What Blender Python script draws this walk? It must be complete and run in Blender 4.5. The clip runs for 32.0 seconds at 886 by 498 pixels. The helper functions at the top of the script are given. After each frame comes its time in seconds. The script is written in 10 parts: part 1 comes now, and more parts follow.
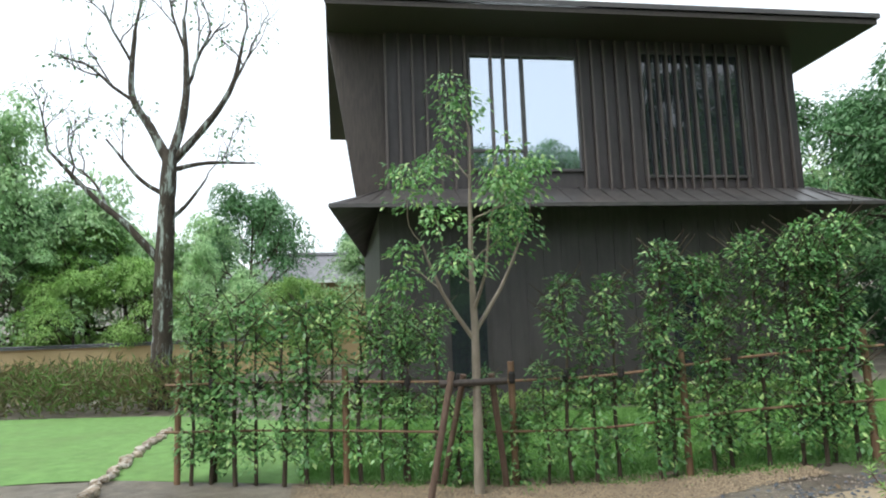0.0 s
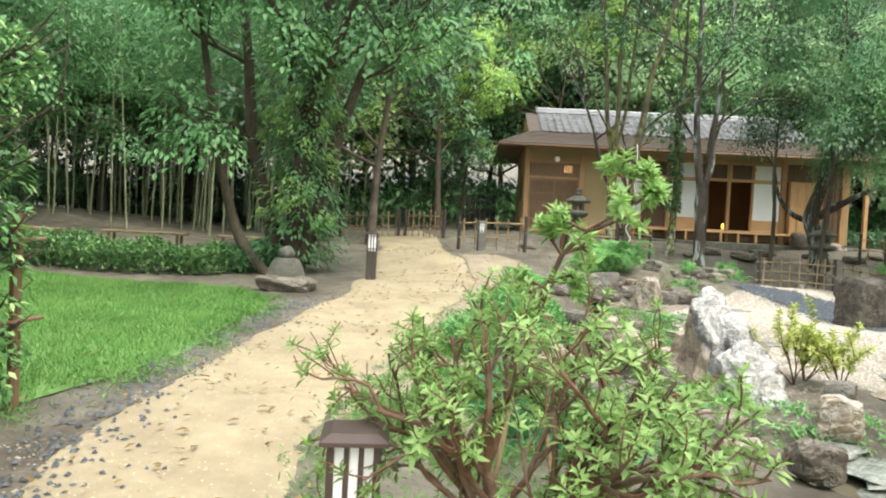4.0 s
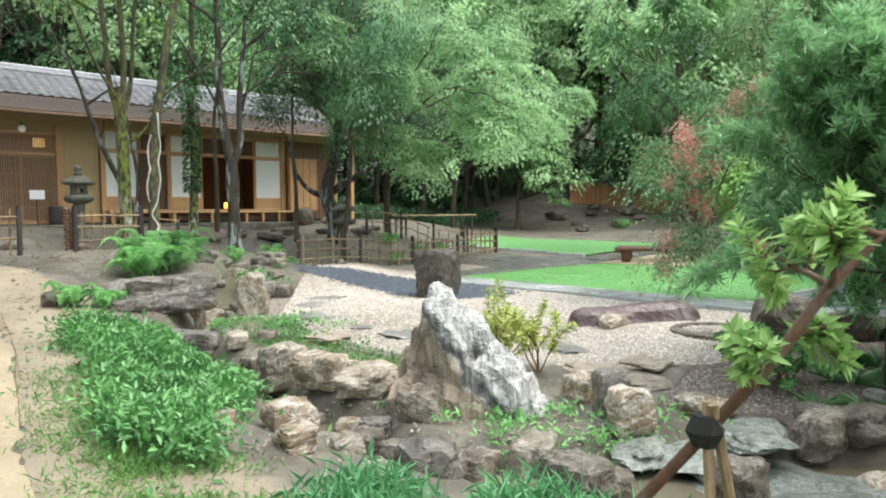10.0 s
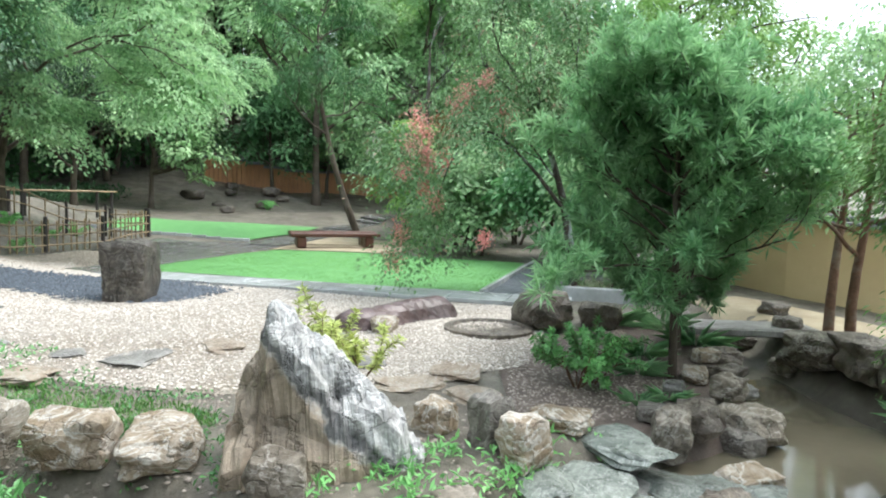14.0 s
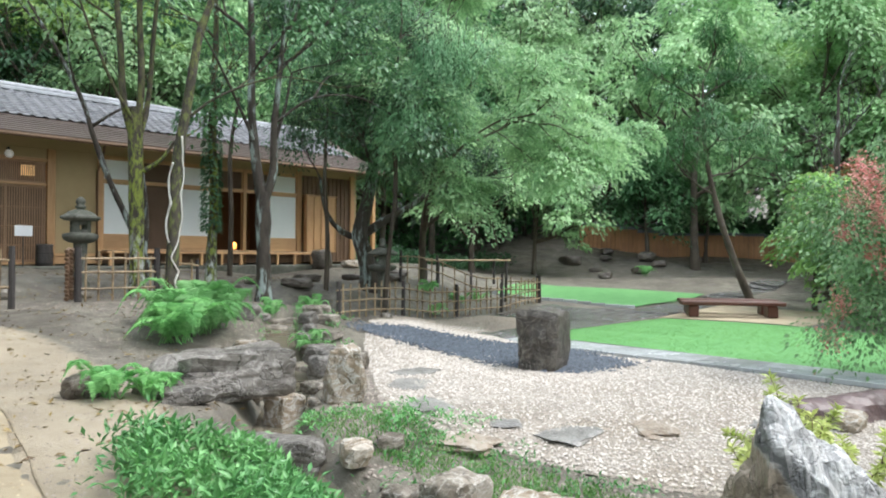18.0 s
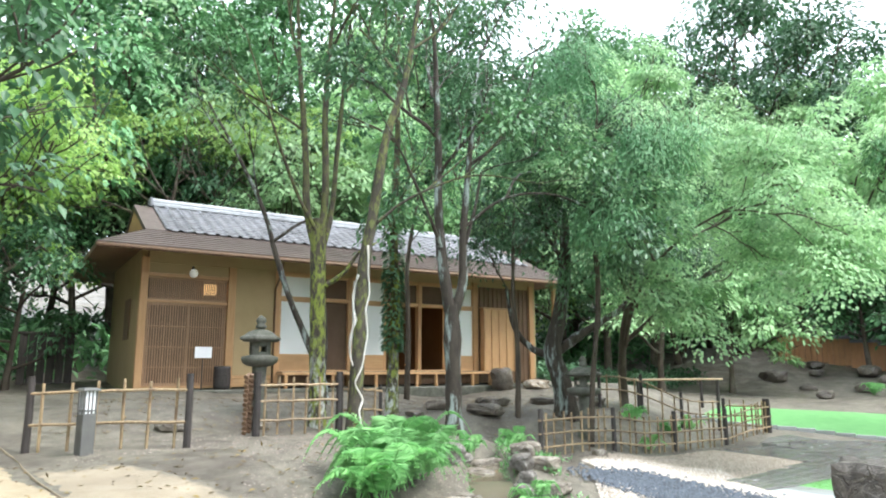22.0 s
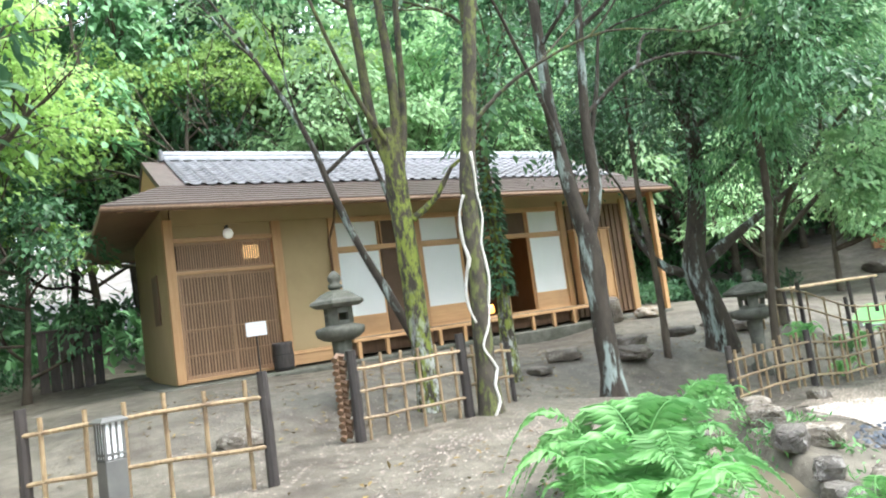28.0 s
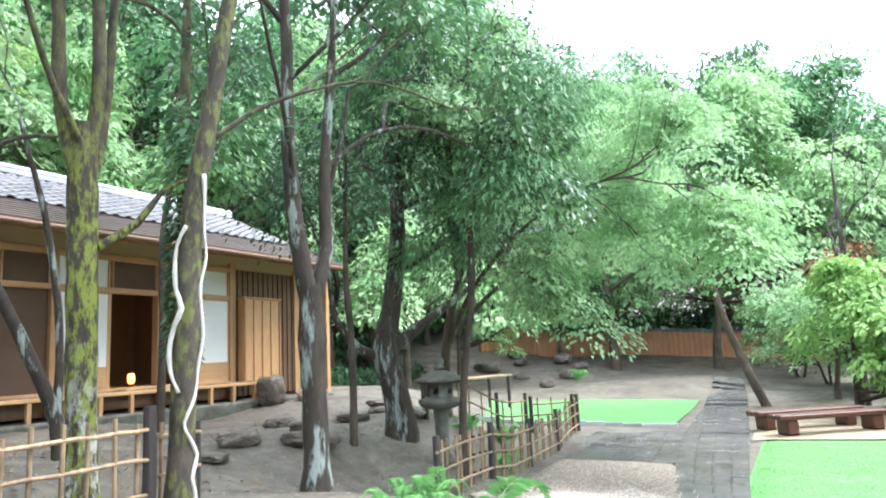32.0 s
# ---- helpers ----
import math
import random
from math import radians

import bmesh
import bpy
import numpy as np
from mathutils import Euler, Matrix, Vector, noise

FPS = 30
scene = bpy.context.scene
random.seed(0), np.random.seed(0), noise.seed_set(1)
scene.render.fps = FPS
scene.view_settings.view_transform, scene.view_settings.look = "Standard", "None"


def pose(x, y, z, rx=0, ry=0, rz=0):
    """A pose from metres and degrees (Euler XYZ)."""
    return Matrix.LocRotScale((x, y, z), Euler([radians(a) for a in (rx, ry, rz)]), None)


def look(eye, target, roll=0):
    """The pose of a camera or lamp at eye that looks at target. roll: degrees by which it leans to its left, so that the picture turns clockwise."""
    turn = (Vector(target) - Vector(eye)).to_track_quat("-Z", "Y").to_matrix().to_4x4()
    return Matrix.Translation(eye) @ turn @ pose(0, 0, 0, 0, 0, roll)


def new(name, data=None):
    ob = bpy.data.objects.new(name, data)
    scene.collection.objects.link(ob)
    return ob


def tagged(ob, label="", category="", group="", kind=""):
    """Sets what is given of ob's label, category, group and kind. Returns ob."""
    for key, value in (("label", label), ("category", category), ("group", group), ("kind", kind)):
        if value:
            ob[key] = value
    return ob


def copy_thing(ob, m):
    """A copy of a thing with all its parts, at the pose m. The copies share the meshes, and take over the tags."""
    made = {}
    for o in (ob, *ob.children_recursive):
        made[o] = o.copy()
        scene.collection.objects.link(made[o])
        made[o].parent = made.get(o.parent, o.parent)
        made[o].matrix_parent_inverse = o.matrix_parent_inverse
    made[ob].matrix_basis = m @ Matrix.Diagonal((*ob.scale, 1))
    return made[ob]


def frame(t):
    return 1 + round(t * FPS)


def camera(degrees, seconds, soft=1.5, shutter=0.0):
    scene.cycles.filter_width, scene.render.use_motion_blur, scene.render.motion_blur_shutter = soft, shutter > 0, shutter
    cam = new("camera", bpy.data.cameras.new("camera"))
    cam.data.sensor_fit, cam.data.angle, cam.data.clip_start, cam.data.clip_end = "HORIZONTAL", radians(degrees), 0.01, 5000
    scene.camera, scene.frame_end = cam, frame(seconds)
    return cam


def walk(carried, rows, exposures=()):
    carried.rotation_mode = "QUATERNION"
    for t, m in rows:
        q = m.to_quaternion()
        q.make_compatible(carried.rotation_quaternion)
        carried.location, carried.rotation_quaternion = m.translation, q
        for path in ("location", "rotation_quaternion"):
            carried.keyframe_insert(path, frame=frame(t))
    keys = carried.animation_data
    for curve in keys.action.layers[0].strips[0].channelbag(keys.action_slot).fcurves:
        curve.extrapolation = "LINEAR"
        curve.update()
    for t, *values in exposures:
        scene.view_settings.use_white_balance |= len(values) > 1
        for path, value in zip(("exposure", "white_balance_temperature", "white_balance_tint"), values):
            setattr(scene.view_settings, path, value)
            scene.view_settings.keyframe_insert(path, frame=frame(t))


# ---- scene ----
cam = camera(65.7, 32.0, soft=2.0)
PATH = [
    (0, (1.47, -23.776, 0.018), (-0.489, -23.468, 0.279), -2.1),
    (0.5, (1.119, -23.564, 0.0), (-0.832, -23.129, 0.079), -3.1),
    (1, (0.777, -23.637, 0.12), (-1.025, -22.771, 0.184), -2.5),
    (1.5, (0.384, -23.68, 0.09), (-1.327, -22.66, 0.262), -3.6),
    (2, (-0.036, -23.459, 0.09), (-1.65, -22.282, -0.01), -2.3),
    (2.5, (-0.454, -23.717, 0.036), (-1.595, -22.075, -0.007), 3.5),
    (3, (-0.843, -23.403, 0.075), (-1.527, -21.525, 0.021), 1.6),
    (3.5, (-1.278, -23.008, 0.023), (-1.611, -21.038, -0.076), 2.5),
    (5.5, (-2.262, -22.898, 0.081), (-2.053, -20.91, 0.155), -0.1),
    (6, (-2.491, -22.632, 0.063), (-2.266, -20.646, 0.109), -0.4),
    (6.5, (-2.616, -22.3, 0.107), (-2.383, -20.316, 0.2), -1.0),
    (7, (-2.811, -22.113, 0.146), (-2.19, -20.214, 0.245), -0.8),
    (7.5, (-2.949, -21.788, 0.126), (-2.118, -19.971, 0.225), -0.4),
    (8, (-3.003, -21.408, 0.116), (-2.166, -19.594, 0.215), -0.2),
    (8.5, (-2.999, -21.008, 0.092), (-1.936, -19.314, 0.061), 0.2),
    (9, (-2.973, -20.753, 0.08), (-1.734, -19.187, -0.024), 0.5),
    (9.5, (-2.883, -20.455, 0.1), (-1.655, -18.88, 0.006), -1.0),
    (10, (-2.947, -20.199, 0.101), (-1.6, -18.724, 0.005), -0.6),
    (10.5, (-3.004, -19.927, 0.129), (-1.45, -18.669, 0.066), 0.7),
    (11, (-2.915, -19.556, 0.133), (-1.249, -18.451, 0.088), 1.7),
    (11.5, (-2.991, -19.294, 0.152), (-1.248, -18.314, 0.132), 2.9),
    (12, (-3.004, -19.026, 0.173), (-1.175, -18.217, 0.179), 2.9),
    (12.5, (-2.862, -18.738, 0.203), (-0.995, -18.022, 0.227), 3.0),
    (13, (-2.885, -18.504, 0.197), (-1.038, -17.736, 0.234), 2.8),
    (13.5, (-2.912, -18.247, 0.195), (-1.04, -17.547, 0.119), 2.5),
    (15.5, (-2.715, -17.995, 0.237), (-0.72, -17.893, 0.144), -1.5),
    (16, (-2.727, -17.964, 0.244), (-0.762, -17.592, 0.212), -1.5),
    (16.5, (-2.732, -17.929, 0.244), (-0.859, -17.227, 0.246), -1.1),
    (17, (-2.73, -17.812, 0.247), (-1.019, -16.776, 0.246), -0.0),
    (17.5, (-2.833, -17.595, 0.275), (-1.227, -16.403, 0.283), 0.4),
    (18, (-2.761, -17.33, 0.243), (-1.354, -15.909, 0.264), 0.3),
    (18.5, (-2.707, -17.18, 0.307), (-1.549, -15.55, 0.326), -0.7),
    (19, (-2.64, -17.038, 0.289), (-1.63, -15.312, 0.277), -0.5),
    (19.5, (-2.583, -16.763, 0.328), (-1.47, -15.103, 0.417), -0.5),
    (20, (-2.479, -16.393, 0.356), (-1.42, -14.712, 0.591), -0.5),
    (20.5, (-2.435, -16.157, 0.347), (-1.381, -14.485, 0.653), 0.2),
    (21, (-2.437, -15.896, 0.376), (-1.261, -14.313, 0.716), 0.2),
    (21.5, (-2.334, -15.588, 0.384), (-1.229, -13.958, 0.732), -0.2),
    (22, (-2.284, -15.261, 0.395), (-1.229, -13.597, 0.74), -0.1),
    (22.5, (-2.263, -15.038, 0.435), (-0.994, -13.515, 0.7), -1.7),
    (23, (-2.158, -14.723, 0.455), (-0.811, -13.266, 0.706), -3.3),
    (23.5, (-2.11, -14.379, 0.448), (-0.775, -12.907, 0.671), -3.9),
    (24, (-2.103, -14.081, 0.482), (-0.739, -12.642, 0.739), -4.8),
    (24.5, (-1.979, -13.75, 0.484), (-0.609, -12.317, 0.75), -6.3),
    (25, (-1.917, -13.472, 0.502), (-0.606, -11.983, 0.754), -6.1),
    (25.5, (-1.877, -13.148, 0.501), (-0.593, -11.623, 0.664), -7.1),
    (26, (-1.758, -12.836, 0.503), (-0.648, -11.18, 0.658), -9.1),
    (26.5, (-1.702, -12.615, 0.512), (-0.739, -10.865, 0.619), -9.8),
    (28.5, (-1.797, -11.778, 0.643), (-0.717, -10.111, 0.877), -5.8),
    (29, (-1.838, -11.586, 0.659), (-0.615, -10.026, 0.926), -5.1),
    (29.5, (-1.782, -11.312, 0.657), (-0.498, -9.807, 0.953), -5.2),
    (30, (-1.837, -11.072, 0.649), (-0.479, -9.64, 0.976), -4.7),
    (30.5, (-1.87, -10.949, 0.653), (-0.367, -9.674, 0.993), -4.7),
    (31, (-1.752, -10.674, 0.604), (-0.163, -9.506, 0.937), -4.9),
    (31.5, (-1.728, -10.647, 0.649), (-0.078, -9.559, 0.953), -3.6),
    (32, (-1.756, -10.402, 0.622), (-0.016, -9.465, 0.933), -2.9),
]
walk(cam, [(t, look(eye, target, roll)) for t, eye, target, roll in PATH],
     ((0, 0.55, 6450, 10), (1, 1.2, 6550, 10), (2.0, 1.55, 6600, 11), (3, 1.3, 6900, 9), (6, 1.15, 7000, 7), (8, 1.15, 6600, 9), (9, 1.05, 6600, 9), (13, 1.08, 6300, 8), (16, 1.15, 6200, 8), (18, 1.0, 6200, 10),
      (19, 1.0, 6200, 10), (20.2, 1.4, 6200, 9), (26, 1.7, 6200, 11), (29, 1.95, 6150, 10), (31, 2.0, 6000, 12), (32, 1.9, 6000, 13)))

# ---- world and sun: a bright overcast sky ----
world = bpy.data.worlds.new("overcast_sky")
scene.world = world
world.use_nodes = True
wn, wl = world.node_tree.nodes, world.node_tree.links
sky = wn.new("ShaderNodeTexSky")
sky.sky_type, sky.sun_disc = "NISHITA", False
sky.sun_elevation, sky.sun_rotation = radians(58), radians(150)
sky.air_density, sky.dust_density = 1.0, 3.0
veil = wn.new("ShaderNodeMixRGB")
veil.inputs[0].default_value = 0.65
veil.inputs[2].default_value = (9.0, 9.5, 9.8, 1)
wl.new(sky.outputs[0], veil.inputs[1])
wl.new(veil.outputs[0], wn["Background"].inputs[0])
wn["Background"].inputs[1].default_value = 0.15
sun_data = bpy.data.lights.new("sun", "SUN")
sun_data.energy, sun_data.angle, sun_data.color = 1.5, radians(25), (1.0, 0.96, 0.9)
sun = new("sun", sun_data)
sun.matrix_world = look((20, -30, 50), (0, -10, 0))
room_light = bpy.data.lights.new("paper_lamp_light", "POINT")
room_light.energy, room_light.color, room_light.shadow_soft_size = 7.0, (1.0, 0.6, 0.25), 0.06
new("paper_lamp_light", room_light).location = (6.95, 1.0, 0.72)


# ---- mesh helpers ----
class Build:
    """Gathers verts and faces for one mesh."""

    def __init__(self):
        self.v, self.f = [], []

    def add(self, verts, faces):
        n = len(self.v)
        self.v.extend(verts)
        self.f.extend(tuple(i + n for i in face) for face in faces)
        return self

    def box(self, cx, cy, cz, sx, sy, sz, rz=0.0, bev=0.0):
        hx, hy, hz = sx / 2, sy / 2, sz / 2
        b = min(bev, hx * 0.9, hy * 0.9, hz * 0.9)
        ca, sa = math.cos(rz), math.sin(rz)
        out, faces = [], []

        def put(x, y, z):
            out.append((cx + x * ca - y * sa, cy + x * sa + y * ca, cz + z))

        if b <= 0:
            for x in (-hx, hx):
                for y in (-hy, hy):
                    for z in (-hz, hz):
                        put(x, y, z)
            faces = [(0, 1, 3, 2), (4, 6, 7, 5), (0, 4, 5, 1), (2, 3, 7, 6), (0, 2, 6, 4), (1, 5, 7, 3)]
            return self.add(out, faces)
        for x in (-1, 1):
            for y in (-1, 1):
                for z in (-1, 1):
                    put(x * hx, y * (hy - b), z * (hz - b))
                    put(x * (hx - b), y * hy, z * (hz - b))
                    put(x * (hx - b), y * (hy - b), z * hz)
        def i(x, y, z, k):
            return ((x * 2 + y) * 2 + z) * 3 + k
        faces += [(i(0, 0, 0, 0), i(0, 0, 1, 0), i(0, 1, 1, 0), i(0, 1, 0, 0)), (i(1, 0, 0, 0), i(1, 1, 0, 0), i(1, 1, 1, 0), i(1, 0, 1, 0))]
        faces += [(i(0, 0, 0, 1), i(1, 0, 0, 1), i(1, 0, 1, 1), i(0, 0, 1, 1)), (i(0, 1, 0, 1), i(0, 1, 1, 1), i(1, 1, 1, 1), i(1, 1, 0, 1))]
        faces += [(i(0, 0, 0, 2), i(0, 1, 0, 2), i(1, 1, 0, 2), i(1, 0, 0, 2)), (i(0, 0, 1, 2), i(1, 0, 1, 2), i(1, 1, 1, 2), i(0, 1, 1, 2))]
        for z in (0, 1):
            for y in (0, 1):
                faces.append((i(0, y, z, 1), i(1, y, z, 1), i(1, y, z, 2), i(0, y, z, 2)))
            for x in (0, 1):
                faces.append((i(x, 0, z, 0), i(x, 1, z, 0), i(x, 1, z, 2), i(x, 0, z, 2)))
        for x in (0, 1):
            for y in (0, 1):
                faces.append((i(x, y, 0, 0), i(x, y, 1, 0), i(x, y, 1, 1), i(x, y, 0, 1)))
                for z in (0, 1):
                    faces.append((i(x, y, z, 0), i(x, y, z, 1), i(x, y, z, 2)))
        return self.add(out, faces)

    def tube(self, pts, radii, sides=8, caps=True):
        pts = [Vector(p) for p in pts]
        if not hasattr(radii, "__len__"):
            radii = [radii] * len(pts)
        out, faces = [], []
        side = None
        for k, p in enumerate(pts):
            way = (pts[min(k + 1, len(pts) - 1)] - pts[max(k - 1, 0)]).normalized()
            if side is None:
                side = way.orthogonal().normalized()
            side = (side - way * side.dot(way)).normalized()
            up = way.cross(side)
            for s in range(sides):
                a = 2 * math.pi * s / sides
                out.append(tuple(p + (math.cos(a) * side + math.sin(a) * up) * float(radii[k])))
        for k in range(len(pts) - 1):
            for s in range(sides):
                a, b = k * sides + s, k * sides + (s + 1) % sides
                faces.append((a, b, b + sides, a + sides))
        if caps:
            faces.append(tuple(range(sides))[::-1])
            faces.append(tuple(range((len(pts) - 1) * sides, len(pts) * sides)))
        return self.add(out, faces)

    def lathe(self, profile, sides=16, at=(0, 0, 0), square=0.0, turn=0.0):
        out, faces = [], []
        for r, z in profile:
            for s in range(sides):
                a = 2 * math.pi * s / sides + turn
                k = 1.0
                if square:
                    k = 1 + square * (1 / max(abs(math.cos(a - turn)), abs(math.sin(a - turn))) - 1)
                out.append((at[0] + r * k * math.cos(a), at[1] + r * k * math.sin(a), at[2] + z))
        for k in range(len(profile) - 1):
            for s in range(sides):
                a, b = k * sides + s, k * sides + (s + 1) % sides
                faces.append((a, b, b + sides, a + sides))
        faces.append(tuple(range(sides))[::-1])
        faces.append(tuple(range((len(profile) - 1) * sides, len(profile) * sides)))
        return self.add(out, faces)

    def mesh(self, name, material, smooth=False):
        me = bpy.data.meshes.new(name)
        me.from_pydata([tuple(p) for p in self.v], [], self.f)
        me.materials.append(material)
        if smooth:
            me.polygons.foreach_set("use_smooth", [True] * len(me.polygons))
        me.update()
        return me


def part(name, build, material, parent=None, label="", smooth=False):
    """One mesh object, under a thing or a part."""
    ob = new(name, build if isinstance(build, bpy.types.Mesh) else build.mesh(name, material, smooth))
    if parent is not None:
        ob.parent = parent
    return tagged(ob, label)


def thing(name, label, category, group="", kind="", at=(0, 0, 0), rz=0.0):
    ob = new(name)
    ob.empty_display_size = 0.2
    ob.matrix_basis = pose(at[0], at[1], at[2], 0, 0, rz)
    return tagged(ob, label, category, group, kind)


def shared(name, mesh, parent, m=None, label=""):
    ob = new(name, mesh)
    ob.parent = parent
    if m is not None:
        ob.matrix_basis = m
    return tagged(ob, label)


def leaf_mesh(name, base, way, normal, length, width, material, fold=0.25, droop=0.0):
    """Leaves of two triangles each, from arrays: stalk ends, directions, normals, lengths and widths."""
    n = len(base)
    way = way / np.linalg.norm(way, axis=1, keepdims=True)
    side = np.cross(way, normal)
    side /= np.maximum(np.linalg.norm(side, axis=1, keepdims=True), 1e-6)
    normal = np.cross(side, way)
    length, width = np.broadcast_to(length, n)[:, None], np.broadcast_to(width, n)[:, None]
    mid = base + way * length * 0.45
    tip = base + way * length - normal * length * droop
    lift = normal * width * fold
    v = np.stack([base, mid + side * width / 2 + lift, tip, mid - side * width / 2 + lift], 1).reshape(-1, 3)
    i = np.arange(n)[:, None] * 4
    loops = np.concatenate([i, i + 1, i + 2, i, i + 2, i + 3], 1).reshape(-1)
    me = bpy.data.meshes.new(name)
    me.vertices.add(len(v))
    me.vertices.foreach_set("co", v.ravel())
    me.loops.add(len(loops))
    me.loops.foreach_set("vertex_index", loops)
    me.polygons.add(2 * n)
    me.polygons.foreach_set("loop_start", np.arange(0, 6 * n, 3))
    me.materials.append(material)
    me.update(calc_edges=True)
    return me


def unit(rng, n):
    d = rng.normal(size=(n, 3))
    return d / np.linalg.norm(d, axis=1, keepdims=True)


# ---- materials ----
def nodes_of(name):
    m = bpy.data.materials.new(name)
    m.use_nodes = True
    t = m.node_tree
    return m, t.nodes, t.links, t.nodes["Principled BSDF"]


def noise_node(n, l, scale, detail=4.0, rough=0.6, coord=None, stretch=None):
    tex = n.new("ShaderNodeTexNoise")
    tex.inputs["Scale"].default_value = scale
    tex.inputs["Detail"].default_value = detail
    tex.inputs["Roughness"].default_value = rough
    if coord is not None:
        if stretch:
            mp = n.new("ShaderNodeMapping")
            mp.inputs["Scale"].default_value = stretch
            l.new(coord, mp.inputs[0])
            l.new(mp.outputs[0], tex.inputs[0])
        else:
            l.new(coord, tex.inputs[0])
    return tex


def ramp(n, l, src, lo, hi, a=(0, 0, 0, 1), b=(1, 1, 1, 1)):
    r = n.new("ShaderNodeValToRGB")
    r.color_ramp.elements[0].position, r.color_ramp.elements[1].position = lo, hi
    r.color_ramp.elements[0].color, r.color_ramp.elements[1].color = a, b
    l.new(src, r.inputs[0])
    return r.outputs[0]


def mixed(n, l, fac, a, b, mode="MIX"):
    m = n.new("ShaderNodeMixRGB")
    m.blend_type = mode
    for k, v in ((0, fac), (1, a), (2, b)):
        if hasattr(v, "is_linked"):
            l.new(v, m.inputs[k])
        elif k == 0:
            m.inputs[0].default_value = v
        else:
            m.inputs[k].default_value = (*v, 1)
    return m.outputs[0]


def surface(name, c1, c2, scale=6.0, rough=0.7, bump=0.2, stain=None, stain_scale=0.8, stain_amount=0.5, stain_at=(0.48, 0.66), fine=None,
            stretch=None, jitter=0.0, metal=0.0, cells=0.0, rough2=None, spec=0.5, world_space=True, low=None, fade=None, stain_stretch=None):
    """Colour between two tones by noise, a second tone in large stains, relief, and a shade of its own for each object."""
    m, n, l, b = nodes_of(name)
    geo = n.new("ShaderNodeNewGeometry")
    tc = n.new("ShaderNodeTexCoord")
    coord = geo.outputs["Position"] if world_space else tc.outputs["Object"]
    base = noise_node(n, l, scale, 6, 0.65, coord, stretch)
    col = mixed(n, l, ramp(n, l, base.outputs[0], 0.32, 0.68), c1, c2)
    if stain is not None:
        s = noise_node(n, l, stain_scale, 5, 0.7, coord, stain_stretch)
        f = ramp(n, l, s.outputs[0], stain_at[0], stain_at[1], b=(stain_amount,) * 3 + (1,))
        if fade is not None:
            high = n.new("ShaderNodeSeparateXYZ")
            l.new(coord, high.inputs[0])
            mr = n.new("ShaderNodeMapRange")
            mr.inputs["From Min"].default_value, mr.inputs["From Max"].default_value = fade
            mr.inputs["To Min"].default_value, mr.inputs["To Max"].default_value = 1.0, 0.25
            l.new(high.outputs[2], mr.inputs[0])
            f = mixed(n, l, 1.0, f, mr.outputs[0], "MULTIPLY")
        col = mixed(n, l, f, col, stain)
    if low is not None:
        sep = n.new("ShaderNodeSeparateXYZ")
        l.new(coord, sep.inputs[0])
        mr = n.new("ShaderNodeMapRange")
        mr.inputs["From Min"].default_value, mr.inputs["From Max"].default_value = low[0], low[1]
        mr.inputs["To Min"].default_value, mr.inputs["To Max"].default_value = 1.0, 0.0
        l.new(sep.outputs[2], mr.inputs[0])
        spots = ramp(n, l, noise_node(n, l, 9, 6, 0.75, coord, (1, 1, 0.5)).outputs[0], 0.5, 0.6)
        col = mixed(n, l, mixed(n, l, 1.0, spots, mr.outputs[0], "MULTIPLY"), col, low[2])
    if jitter:
        info = n.new("ShaderNodeObjectInfo")
        hsv = n.new("ShaderNodeHueSaturation")
        mr = n.new("ShaderNodeMapRange")
        mr.inputs["To Min"].default_value, mr.inputs["To Max"].default_value = 1 - jitter, 1 + jitter
        l.new(info.outputs["Random"], mr.inputs[0])
        l.new(mr.outputs[0], hsv.inputs["Value"])
        l.new(col, hsv.inputs["Color"])
        col = hsv.outputs[0]
    height = noise_node(n, l, fine or scale * 6, 6, 0.7, coord, stretch).outputs[0]
    if cells:
        vor = n.new("ShaderNodeTexVoronoi")
        vor.inputs["Scale"].default_value = cells
        l.new(coord, vor.inputs[0])
        shade = ramp(n, l, vor.outputs["Distance"], 0.05, 0.55, (1, 1, 1, 1), (0.35, 0.35, 0.35, 1))
        tone = n.new("ShaderNodeHueSaturation")
        sep = n.new("ShaderNodeSeparateColor")
        l.new(vor.outputs["Color"], sep.inputs[0])
        mr = n.new("ShaderNodeMapRange")
        mr.inputs["To Min"].default_value, mr.inputs["To Max"].default_value = 0.6, 1.25
        l.new(sep.outputs[0], mr.inputs[0])
        l.new(mr.outputs[0], tone.inputs["Value"])
        l.new(col, tone.inputs["Color"])
        col = tone.outputs[0]
        height = mixed(n, l, 0.25, shade, height)
    l.new(col, b.inputs["Base Color"])
    if rough2 is not None:
        w = noise_node(n, l, stain_scale * 1.7, 4, 0.6, coord)
        mr = n.new("ShaderNodeMapRange")
        mr.inputs["From Min"].default_value, mr.inputs["From Max"].default_value = 0.35, 0.65
        mr.inputs["To Min"].default_value, mr.inputs["To Max"].default_value = rough, rough2
        l.new(w.outputs[0], mr.inputs[0])
        l.new(mr.outputs[0], b.inputs["Roughness"])
    else:
        b.inputs["Roughness"].default_value = rough
    b.inputs["Metallic"].default_value = metal
    b.inputs["Specular IOR Level"].default_value = spec
    bp = n.new("ShaderNodeBump")
    bp.inputs["Strength"].default_value = bump
    bp.inputs["Distance"].default_value = 0.02
    l.new(height, bp.inputs["Height"])
    l.new(bp.outputs[0], b.inputs["Normal"])
    return m


